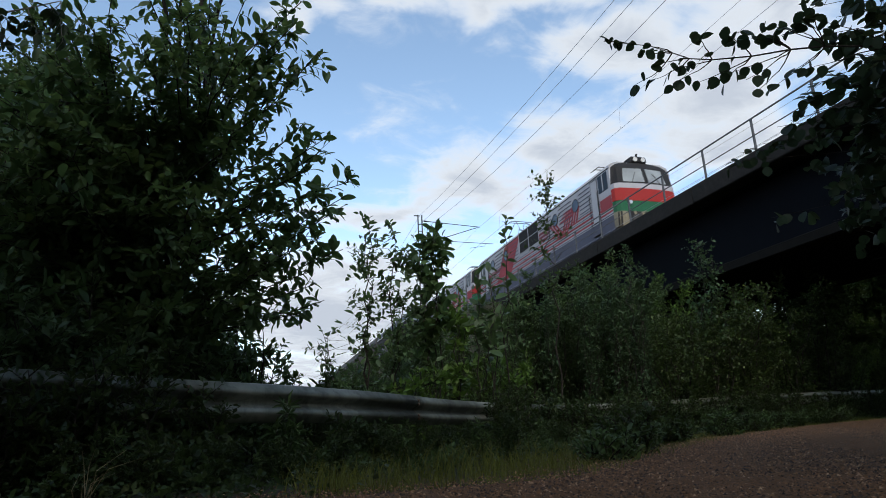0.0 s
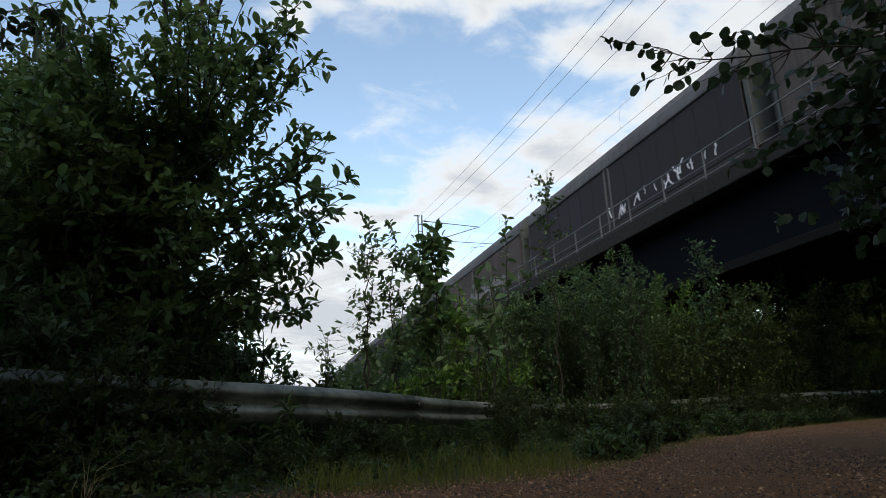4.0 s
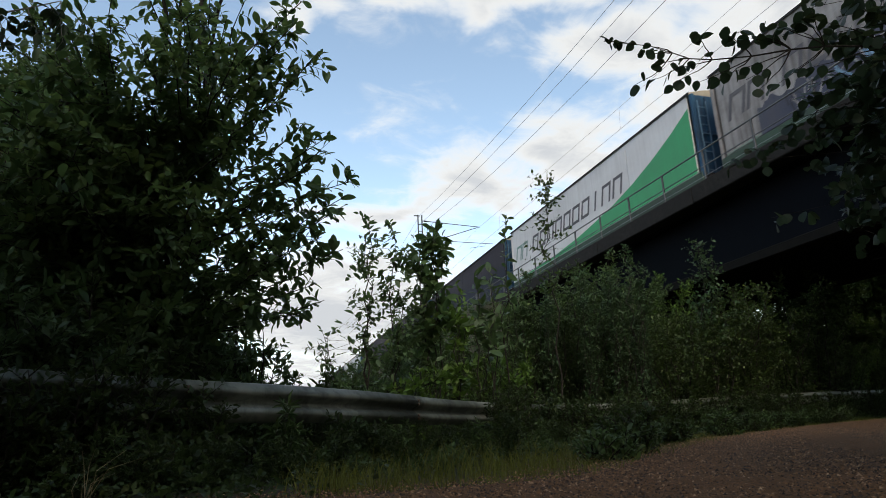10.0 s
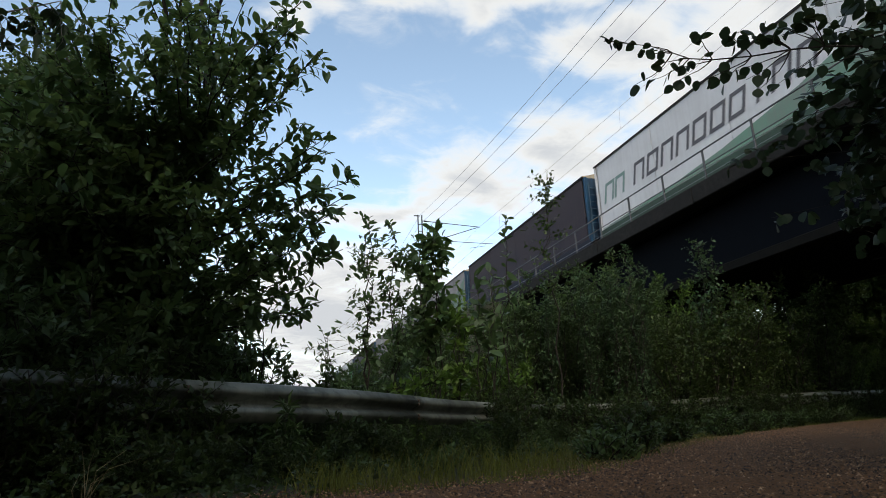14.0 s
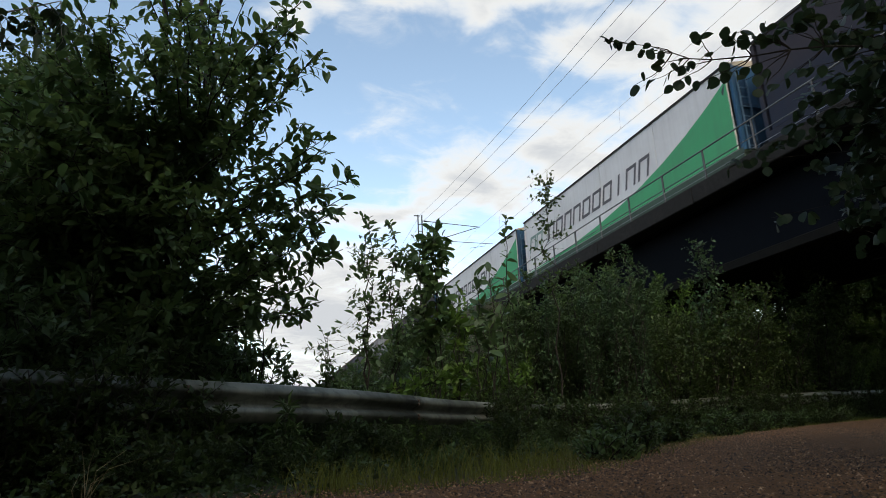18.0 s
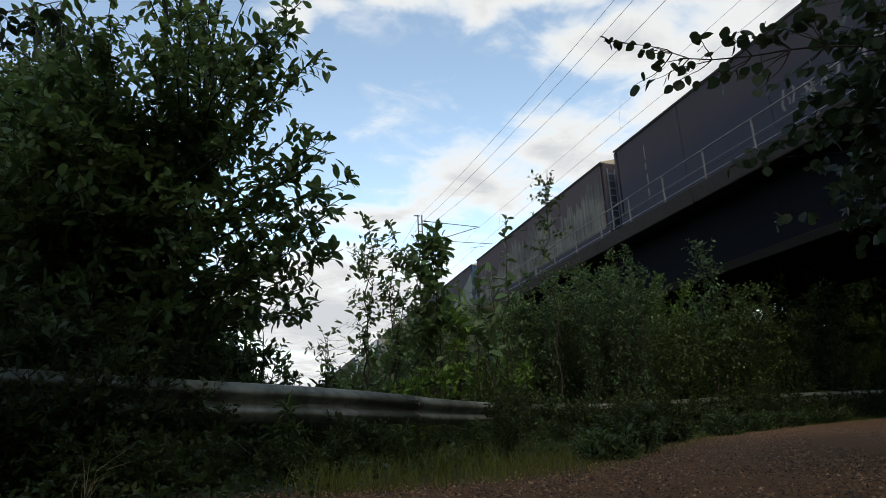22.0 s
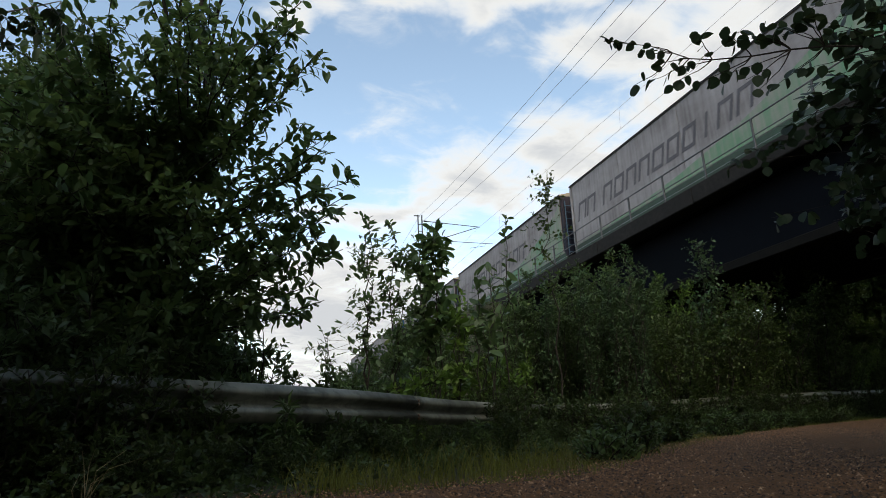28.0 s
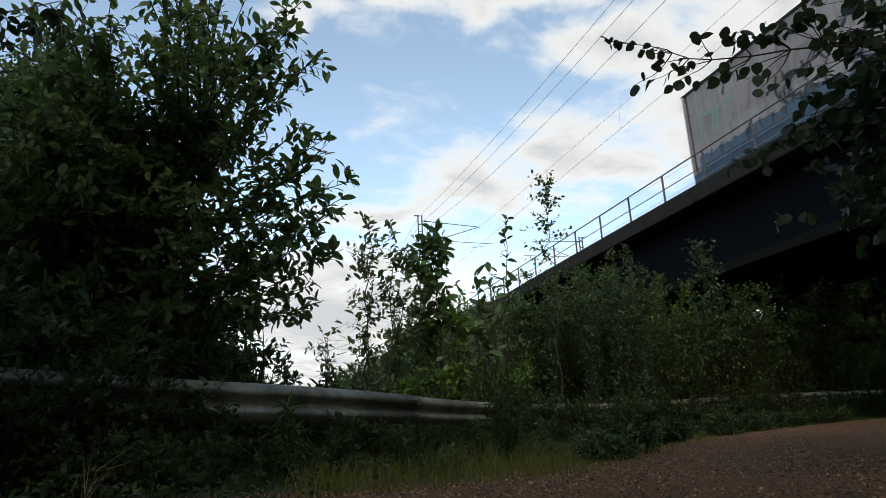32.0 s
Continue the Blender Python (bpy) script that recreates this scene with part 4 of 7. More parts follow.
def ladder_mb(y):
    """Two rails and rungs beside the near corner of an end wall."""
    mb = MB().box(-1.42, -1.38, y - 0.02, y + 0.02, 1.0, 3.9, 0.005).box(-1.06, -1.02, y - 0.02, y + 0.02, 1.0, 3.9, 0.005)
    for i in range(8):
        z = 1.2 + 0.35 * i
        mb.box(-1.38, -1.06, y - 0.012, y + 0.012, z - 0.012, z + 0.012, 0.0)
    return mb


def letter_mb(hi, kd):
    mb = MB()
    ring_letter(mb, hi - 0.76, hi, 2.24, 3.12, 0.14, 0.28, -HALF - 0.014, -HALF - 0.0105, kd)
    return mb


def ribbed_wagon(k, wall, roof, end, sprays=(), label=""):
    """Older wagon with ribbed sides and a rounded shoulder to its roof."""
    t = thing("ribbed_sliding_wagon", label=label, category="railway wagon", group="wagons of the freight train")
    mid = (0.5 + WL) / 2
    for a, b, nm in ((0.7, mid - 0.14, "a"), (mid + 0.14, WL - 0.2, "b")):
        d = part("side_panel", shared("ribbed_panel" + nm, wall, lambda: MB().box(-HALF, -HALF + 0.06, a, b, 1.12, 3.86, 0.01)), None, t)
        n = 7
        for i in range(n + 1):
            y = a + 0.04 + (b - a - 0.08) * i / n
            part("side_rib", shared("side_rib", wall, lambda: MB().box(-HALF - 0.018, -HALF + 0.001, -0.05, 0.05, 1.16, 3.76, 0.012)), None, d).location = (0, y, 0)
        part("top_rail", shared("top_rail" + nm, "l_black", lambda: MB().box(-HALF - 0.05, -HALF - 0.004, a, b, 3.78, 3.86, 0.01)), None, d)
    for dy in (-0.19, 0.19):
        part("middle_pillar", shared("middle_pillar", "w_pillar" if wall == "w_grey" else "w_roofgrey", lambda: MB().box(-HALF - 0.03, -HALF + 0.1, -0.055, 0.055, 0.95, 3.9, 0.015)), None, t).location = (0, mid + dy, 0)
    part("pillar_web", shared("pillar_web", "l_black", lambda: MB().box(-HALF + 0.02, -HALF + 0.08, mid - 0.135, mid + 0.135, 1.12, 3.87, 0.0)), None, t)
    part("far_wall", shared("far_wall_low", wall, lambda: MB().box(HALF - 0.06, HALF, 0.7, WL - 0.2, 1.12, 3.86, 0.01)), None, t)
    part("sill", shared("sill", "w_under", lambda: MB().box(-HALF - 0.01, -HALF + 0.12, 0.5, WL, 0.82, 1.10, 0.015).box(HALF - 0.12, HALF + 0.01, 0.5, WL, 0.82, 1.10, 0.015)), None, t)
    part("floor_plate", shared("floor_plate_low", "w_under", lambda: MB().box(-1.45, 1.45, 0.55, WL - 0.05, 1.06, 1.115, 0.0)), None, t)
    sh = [(-HALF + 0.005, 3.88), (-HALF + 0.005, 4.02), (-1.52, 4.34), (-1.38, 4.66), (-1.05, 4.92), (-0.5, 5.06)]
    pr = sh + [(0, 5.10)] + [(-x, z) for x, z in reversed(sh)]
    r = part("roof", shared("round_roof", roof, lambda: MB().prism(pr, "y", 0.62, WL - 0.12)), None, t, "rounded grey wagon roof")
    for s in range(5):
        y = 0.9 + s * (WL - 1.9) / 4
        part("roof_strap", shared("roof_strap", roof, lambda: MB().loft([[(x * 1.012, d, 3.5 + (z - 3.5) * 1.012) for x, z in pr[1:-1]] for d in (-0.03, 0.03)], closed=False, caps=False)), None, r).location = (0, y, 0)
    for y0, y1, d in ((0.52, 0.60, -1), (WL - 0.10, WL - 0.02, 1)):
        e = part("end_wall", shared("round_end%d" % d, end, lambda: MB().prism([(x * 0.985, z) for x, z in pr[1:-1]] + [(HALF - 0.03, 1.12), (-HALF + 0.03, 1.12)], "y", y0, y1)), None, t, "grey-green end wall")
        ys = (y0 - 0.08, y0) if d < 0 else (y1, y1 + 0.08)
        for x in (-1.46, -0.5, 0.5, 1.46):
            part("end_post", shared("end_post%d" % d, end, lambda: MB().box(-0.07, 0.07, ys[0], ys[1], 1.0, 4.1, 0.015)), None, e).location = (x, 0, 0)
        part("end_beam", shared("round_end_beam%d" % d, end, lambda: MB().box(-1.5, 1.5, ys[0] - 0.012, ys[1] - 0.002, 3.45, 3.60, 0.015)), None, e)
    for i, (y0, y1, z0, z1, style, mat) in enumerate(sprays):
        spray(t, 100 * k + i, y0, y1, z0, z1, style, mat, -0.03)
    if k == 0:
        part("roof_stripe", MB().box(-HALF - 0.052, -HALF - 0.004, 0.7, WL - 0.2, 3.90, 3.99, 0.01), M["w_white"], t, "white stripe below the roof")
    add_underparts(t, end)
    return t


def locomotive():
    t = thing("electric_locomotive", label="pale grey and red electric locomotive with round side windows", category="locomotive", group="locomotives")
    A, B = 0.95, 18.05          # where the flat sides end; the noses reach a little further
    LEN = 18.96

    def P(name, mb, mat, label="", parent=None, smooth=False):
        return part(name, mb, M[mat], parent or t, label, smooth)

    def section(y, inset, top):
        h = HALF - inset
        return [(-h, y, 1.0), (-h, y, 3.75), (-h + 0.12, y, top - 0.12), (-h + 0.45, y, top), (h - 0.45, y, top), (h - 0.12, y, top - 0.12), (h, y, 3.75), (h, y, 1.0)]
    P("body", MB().loft([section(A, 0, 4.1), section(B, 0, 4.1)]), "l_white", "pale grey ribbed body")
    P("skirt", MB().box(-HALF - 0.012, -HALF + 0.01, A, B, 0.86, 1.56, 0.01).box(HALF - 0.01, HALF + 0.012, A, B, 0.86, 1.56, 0.01), "l_skirt", "slate grey lower side")
    for z0, z1, mat in ((1.60, 1.64, "l_skirt"), (1.72, 1.80, "l_red"), (1.88, 1.91, "l_skirt"), (1.98, 2.07, "l_red"), (2.13, 2.16, "l_skirt"), (2.24, 2.31, "l_red"), (2.38, 2.41, "l_skirt")):
        P("side_stripe", MB().box(-HALF - 0.016, -HALF - 0.001, A, B, z0, z1, 0.003), mat, "red side stripe" if mat == "l_red" else "slate grey side line")
    P("roof_edge", MB().box(-HALF - 0.014, -HALF + 0.02, A, B, 3.735, 3.785, 0.004), "l_black", "dark gutter along the roof edge")
    # big slanted red fields and the emblem as plain slanted bars
    x0, x1 = -HALF - 0.020, -HALF - 0.017

    def slab(y0, y1, z0, z1, s, mat):
        P("colour_field", MB().prism([(y0 + s, z0), (y1 + s, z0), (y1, z1), (y0, z1)], "x", x0, x1), mat)
    slab(11.0, 13.3, 1.66, 3.72, 1.7, "l_red")
    slab(12.0, 16.9, 2.42, 2.50, 0.0, "l_red")
    slab(12.0, 16.4, 2.56, 2.62, 0.0, "l_red")
    slab(0.98, 1.9, 1.93, 2.5, 0.0, "l_red")
    for j in range(3):
        o = 0.26 * j
        slab(4.45 + o, 4.62 + o, 1.95, 3.05, 0.75, "l_red")
        slab(6.35 + o, 6.52 + o, 1.95, 2.95, -0.95, "l_red")
        slab(3.95 + o, 5.4 + o, 3.05 - 0.17 * j, 3.16 - 0.17 * j, 0.0, "l_red")
        slab(6.75 + o, 8.35, 2.85 - 0.2 * j, 2.98 - 0.2 * j, 0.1, "l_red")
        slab(3.75 + o, 3.92 + o, 2.3, 3.0, 0.35, "l_red")
    for i in range(6):
        z = 2.52 + 0.2 * i
        for a, b in ((2.7, 3.75), (4.55, 5.95), (6.8, 8.3), (11.3, 12.75), (13.65, 15.05), (15.95, 16.5)):
            P("side_rib", MB().box(-HALF - 0.03, -HALF + 0.002, a, b, z - 0.018, z + 0.018, 0.006), "l_skirt")
    for y in (4.14, 6.37, 13.2, 15.5):
        w = P("round_window", MB().tube([(-HALF - 0.028, y, 3.12), (-HALF - 0.004, y, 3.12)], 0.30, 24), "porthole", "dark slate round side window")
        ring = []
        for i in range(25):
            a = 2 * math.pi * i / 24
            ring.append((-HALF - 0.025, y + 0.31 * math.cos(a), 3.12 + 0.31 * math.sin(a)))
        P("window_ring", MB().tube(ring, 0.020, 6, False), "l_black", "", w, True)
    lv = P("louvre_panel", MB().box(-HALF - 0.02, -HALF + 0.01, 8.4, 11.1, 2.6, 3.86, 0.01), "l_black", "black ventilation louvres")
    for y in (8.4, 9.75, 11.06):
        P("louvre_bar", MB().box(-HALF - 0.05, -HALF - 0.021, y - 0.025, y + 0.025, 2.6, 3.86, 0.01), "l_white", "", lv)
    for z in (2.6, 3.22, 3.84):
        P("louvre_bar", MB().box(-HALF - 0.046, -HALF - 0.021, 8.4, 11.1, z - 0.022, z + 0.022, 0.01), "l_white", "", lv)
    for i in range(12):
        z = 2.67 + 0.1 * i
        P("louvre_slat", MB().box(-HALF - 0.034, -HALF - 0.021, 8.44, 11.02, z - 0.012, z + 0.012, 0.0), "w_under", "", lv)
    # cabs: rounded noses at both ends
    for end in (0, 1):
        def Y(d):
            return d if end == 0 else LEN - d
        def band(name, z0, z1, mat, label, grow=0.0):
            l = [(-HALF - grow, Y(0.95)), (-HALF + 0.05 - grow, Y(0.75 - grow)), (-HALF + 0.20, Y(0.62 - grow)), (-0.4, Y(0.52 - grow)), (0.4, Y(0.52 - grow)), (HALF - 0.20, Y(0.62 - grow)), (HALF - 0.05 + grow, Y(0.75 - grow)), (HALF + grow, Y(0.95))]
            return P(name, MB().prism(l, "z", z0, z1), mat, label)
        band("nose", 0.95, 1.62, "l_yellow", "striped buffer beam", 0.015)
        band("nose_lower", 1.625, 2.12, "l_green", "green lower nose")
        band("nose_band", 2.125, 2.70, "l_nose", "red nose band", 0.012)
        band("nose_stripe", 2.705, 2.94, "l_white", "pale stripe below the windscreen", 0.006)
        for j in range(7):
            x = -1.30 + 0.4 * j
            ya, yb = sorted((Y(0.485), Y(0.505)))
            if abs(x) < 1.0:
                P("warning_stripe", MB().prism([(x, 0.97), (x + 0.24, 0.97), (x + 0.02, 1.60), (x - 0.22, 1.60)], "y", ya, yb), "l_black")
        for s in (-1, 1):                            # the stripes go on round the corner
            def corner(u, z, out):
                return (s * (HALF - 0.20 + 0.15 * u + out * 0.6), Y(0.605 + 0.13 * u - out), z)
            for u0 in (0.10, 0.70):
                q = [(u0, 0.97), (u0 + 0.38, 0.97), (u0 + 0.2, 1.60), (u0 - 0.18, 1.60)]
                P("warning_stripe", MB().loft([[corner(u, z, 0.03) for u, z in q], [corner(u, z, 0.005) for u, z in q]]), "l_black")
        # cab upper part leans back
        cab = MB().loft([[(-HALF, Y(0.95), 2.94), (-HALF + 0.20, Y(0.62), 2.94), (-0.4, Y(0.53), 2.94), (0.4, Y(0.53), 2.94), (HALF - 0.20, Y(0.62), 2.94), (HALF, Y(0.95), 2.94), (HALF, Y(1.3), 2.94), (-HALF, Y(1.3), 2.94)],
                         [(-HALF + 0.03, Y(1.0), 3.80), (-HALF + 0.27, Y(0.82), 3.80), (-0.4, Y(0.74), 3.80), (0.4, Y(0.74), 3.80), (HALF - 0.27, Y(0.82), 3.80), (HALF - 0.03, Y(1.0), 3.80), (HALF - 0.03, Y(1.3), 3.80), (-HALF + 0.03, Y(1.3), 3.80)],
                         [(-HALF + 0.25, Y(1.1), 4.04), (-HALF + 0.45, Y(0.98), 4.06), (-0.4, Y(0.92), 4.10), (0.4, Y(0.92), 4.10), (HALF - 0.45, Y(0.98), 4.06), (HALF - 0.25, Y(1.1), 4.04), (HALF - 0.25, Y(1.3), 4.06), (-HALF + 0.25, Y(1.3), 4.06)]])
        c = P("cab", cab, "l_black", "dark window surround of the cab")
        for s in (-1, 1):
            def wp(x, z, out):
                k = (z - 2.94) / 0.86
                d = 0.53 + 0.21 * k + (abs(x) - 0.4) * 0.11 - out
                return (s * x, Y(d), z)
            quad = [(0.10, 3.02), (1.26, 3.02), (1.20, 3.72), (0.10, 3.72)]
            P("windscreen", MB().loft([[wp(x, z, 0.012) for x, z in quad], [wp(x, z, -0.01) for x, z in quad]]), "windscreen", "windscreen pane coloured grey for the sky's reflection", c)
            P("wiper", MB().tube([wp(0.7, 3.0, 0.03), wp(0.45, 3.5, 0.03)], 0.012, 5), "l_black", "", c)
            P("marker_light", MB().tube([(s * 0.95, Y(0.60), 2.02), (s * 0.95, Y(0.50), 2.02), (s * 0.95, Y(0.47), 2.02)], [0.10, 0.10, 0.085], 14), "chrome")
            P("buffer", MB().tube([(s * 0.95, Y(0.5), 1.08), (s * 0.95, Y(0.15), 1.08), (s * 0.95, Y(0.14), 1.08), (s * 0.95, Y(0.05), 1.08)], [0.1, 0.1, 0.26, 0.26], 16), "wheel")
        hb = P("headlight_box", MB().box(-0.42, 0.42, min(Y(0.85), Y(1.5)), max(Y(0.85), Y(1.5)), 4.08, 4.42, 0.08), "l_black", "black twin headlight box on the cab roof")
        for s in (-1, 1):
            P("headlight", MB().tube([(s * 0.2, Y(0.86), 4.25), (s * 0.2, Y(0.82), 4.25)], 0.105, 16), "lens", "lit round headlight", hb)
        P("horn", MB().tube([(0.0, Y(1.0), 4.40), (0.0, Y(1.0), 4.58)], 0.05, 8), "l_black", "", hb)
        ya, yb = sorted((Y(1.15), Y(1.95)))
        sw = P("side_window", MB().box(-HALF - 0.012, -HALF + 0.01, ya, yb, 2.86, 3.70, 0.02), "glass", "dark cab side window")
        P("window_bar", MB().box(-HALF - 0.03, -HALF - 0.013, (ya + yb) / 2 - 0.025, (ya + yb) / 2 + 0.025, 2.86, 3.70, 0.005), "l_white", "", sw)
        ya, yb = sorted((Y(2.05), Y(2.62)))
        dr = P("cab_door", MB().box(-HALF - 0.024, -HALF + 0.01, ya, yb, 1.65, 3.66, 0.02), "l_white", "pale cab door")
        P("door_seal", MB().box(-HALF - 0.019, -HALF + 0.008, ya - 0.03, yb + 0.03, 1.62, 3.69, 0.005), "l_black", "", dr)
        for y in (ya - 0.07, yb + 0.07):
            P("grab_rail", MB().tube([(-HALF - 0.015, y, 1.5), (-HALF - 0.08, y, 1.55), (-HALF - 0.08, y, 3.0), (-HALF - 0.015, y, 3.05)], 0.018, 6), "l_black", "", dr)
        P("door_step", MB().box(-HALF - 0.1, -HALF - 0.013, ya, yb, 1.0, 1.04, 0.01), "l_black", "", dr)
    # roof gear and pantographs
    P("roof_hatch", MB().box(-0.95, 0.95, 4.6, 6.4, 4.09, 4.30, 0.05), "l_roof")
    P("roof_hatch", MB().box(-0.95, 0.95, 7.4, 11.2, 4.09, 4.34, 0.06), "l_roof")
    P("roof_resistor", MB().box(-0.8, 0.8, 6.5, 7.3, 4.09, 4.22, 0.03), "l_roof")
    for y in (4.4, 12.0, 12.9, 14.6, 15.4):
        P("insulator", MB().tube([(-0.6, y, 4.09), (-0.6, y, 4.2), (-0.6, y, 4.32), (-0.6, y, 4.44)], [0.05, 0.08, 0.06, 0.07], 10), "rust")
    P("roof_conductor", MB().tube([(-0.6, 4.4, 4.46), (-0.6, 8, 4.5), (-0.6, 15.4, 4.46)], 0.018, 6), "chrome")
    for y, up in ((14.2, True), (3.3, False)):
        top = 5.68 if up else 4.78
        pg = P("pantograph", MB().box(-0.7, 0.7, y - 0.7, y - 0.62, 4.2, 4.28, 0.01).box(-0.7, 0.7, y + 0.62, y + 0.7, 4.2, 4.28, 0.01).box(-0.62, -0.55, y - 0.62, y + 0.62, 4.2, 4.28, 0.01).box(0.55, 0.62, y - 0.62, y + 0.62, 4.2, 4.28, 0.01), "l_black", "raised dark pantograph" if up else "folded dark pantograph")
        for x in (-0.55, 0.55):
            kz = (4.28 + top) / 2
            P("arm", MB().tube([(x, y - 0.4, 4.28), (x * 0.9, y - 0.95, kz), (x * 0.6, y - 0.12, top)], 0.02, 6), "l_black", "", pg)
            P("arm", MB().tube([(x, y + 0.4, 4.28), (x * 0.9, y + 0.95, kz), (x * 0.6, y + 0.12, top)], 0.02, 6), "l_black", "", pg)
        for d in (-0.16, 0.16):
            P("collector_bar", MB().tube([(-0.95, y + d, top - 0.16), (-0.68, y + d, top + 0.03), (0.68, y + d, top + 0.03), (0.95, y + d, top - 0.16)], 0.022, 6), "l_black", "", pg)
    P("underframe", MB().box(-1.2, 1.2, 1.0, 18.0, 0.75, 0.99, 0.03), "w_under")
    add_bogie(t, 4.4)
    add_bogie(t, 14.5)
    return t


TRAIN = []            # (thing, place of its leading end along the line at the start)
loco = locomotive()
TRAIN += [(loco, 21.95), (copy_thing(loco, pose(0, 0, 0)), 40.9)]
CLEAN = dict(wall="w_white", wedge="w_green", ink="ink", ink2="ink_green", sill="w_sillgreen", label="white sliding-wall freight wagon with a green wedge and blue ends")
PALE = dict(wall="w_pale", wedge="w_greenpale", ink="ink_faded", sill="w_sillgreen", label="dusty off-white sliding-wall freight wagon with a faded green wedge")
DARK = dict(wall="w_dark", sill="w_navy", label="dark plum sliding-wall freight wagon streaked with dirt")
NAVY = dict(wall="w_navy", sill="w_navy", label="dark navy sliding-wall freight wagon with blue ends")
SMOOTH = {
    7: dict(PALE, sprays=[(12.6, 14.2, 1.3, 1.9, "tag", "spray_dark")]), 8: dict(PALE, wall="w_dull", wedge="w_greenpale", ink="ink", sprays=[(2.0, 15.0, 1.25, 2.1, "stroke", "w_dull"), (3.5, 13.0, 1.3, 2.0, "stroke", "spray_blue"), (0.9, 15.0, 1.2, 2.2, "stroke", "spray_dark"), (0.75, 15.8, 1.165, 2.25, "band", "w_bluegrime")]),
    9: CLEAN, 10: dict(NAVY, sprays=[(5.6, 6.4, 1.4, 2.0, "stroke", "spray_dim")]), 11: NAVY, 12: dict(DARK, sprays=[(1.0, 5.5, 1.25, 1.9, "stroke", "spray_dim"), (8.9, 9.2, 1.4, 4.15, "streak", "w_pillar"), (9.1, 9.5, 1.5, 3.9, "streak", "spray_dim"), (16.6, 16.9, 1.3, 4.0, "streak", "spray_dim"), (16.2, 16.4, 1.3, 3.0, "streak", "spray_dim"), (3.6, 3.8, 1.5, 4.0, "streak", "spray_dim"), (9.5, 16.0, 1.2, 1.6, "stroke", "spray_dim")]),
    13: dict(CLEAN, wedge="w_greenpale"), 14: DARK, 15: dict(PALE), 16: dict(PALE, wedge="w_greendark", ink="ink", sprays=[(3.0, 9.0, 1.25, 1.9, "stroke", "spray_dim")]),
    17: dict(NAVY, sprays=[(12.0, 12.2, 1.4, 3.4, "streak", "spray_dim"), (1.2, 2.6, 1.9, 2.2, "tag", "spray_dim"), (8.0, 9.0, 1.3, 1.7, "tag", "spray_dim")]), 18: CLEAN, 19: CLEAN,
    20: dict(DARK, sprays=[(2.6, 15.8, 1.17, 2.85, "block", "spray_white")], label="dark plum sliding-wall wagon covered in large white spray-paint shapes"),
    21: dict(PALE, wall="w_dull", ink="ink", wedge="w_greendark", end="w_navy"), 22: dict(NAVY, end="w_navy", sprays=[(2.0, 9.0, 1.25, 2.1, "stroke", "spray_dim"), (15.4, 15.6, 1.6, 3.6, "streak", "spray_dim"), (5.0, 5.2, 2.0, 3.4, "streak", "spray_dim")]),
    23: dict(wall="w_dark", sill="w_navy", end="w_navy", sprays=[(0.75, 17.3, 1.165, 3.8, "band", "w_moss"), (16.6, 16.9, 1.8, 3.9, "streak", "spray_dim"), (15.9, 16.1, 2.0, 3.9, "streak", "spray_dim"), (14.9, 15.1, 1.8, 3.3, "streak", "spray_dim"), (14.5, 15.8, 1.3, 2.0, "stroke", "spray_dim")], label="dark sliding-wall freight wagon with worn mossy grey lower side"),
    24: dict(NAVY, wedge="w_greendark", sprays=[(15.6, 16.9, 2.4, 3.2, "stroke", "spray_dim"), (8.0, 13.0, 1.2, 1.7, "stroke", "spray_dim")]),
    25: dict(wall="w_beige", ink="ink", sprays=[(1.5, 8.5, 1.2, 2.1, "tag", "spray_dark")], label="cream sliding-wall freight wagon streaked black with mould"),
    26: CLEAN, 27: dict(DARK, sprays=[(0.9, 5.5, 1.25, 2.4, "solid", "spray_white")]),
    28: dict(NAVY, sprays=[(2.0, 12.0, 1.2, 1.9, "stroke", "spray_blue")]), 29: dict(PALE, ink="ink", wedge="w_greenmoss"), 30: dict(PALE, ink="ink", ink2="ink_faded", wedge="w_greenmoss", end="w_navy"),
    31: dict(PALE, wedge="w_greendark", ink="ink", end="w_navy"), 32: dict(PALE, ink="ink"),
    33: dict(PALE, ink="ink_faded", ink2="ink_green", sill="w_sillblue", sprays=[(0.9, 17.2, 1.165, 1.75, "band", "w_bluefade"), (3.0, 12.6, 1.5, 2.6, "block", "w_pale"), (2.6, 13.2, 1.35, 2.8, "tag", "spray_dark"), (2.2, 13.4, 1.4, 3.0, "stroke", "spray_dark"), (11.0, 16.6, 1.3, 1.8, "stroke", "spray_dark"), (1.0, 12.0, 1.2, 2.0, "tag", "w_blue")], label="dusty off-white sliding-wall wagon with dark and blue spray paint"),
}
GREYL = "grey-brown ribbed freight wagon with a rounded roof"
BLACKL = "blackened ribbed freight wagon with a rounded roof and spray paint"
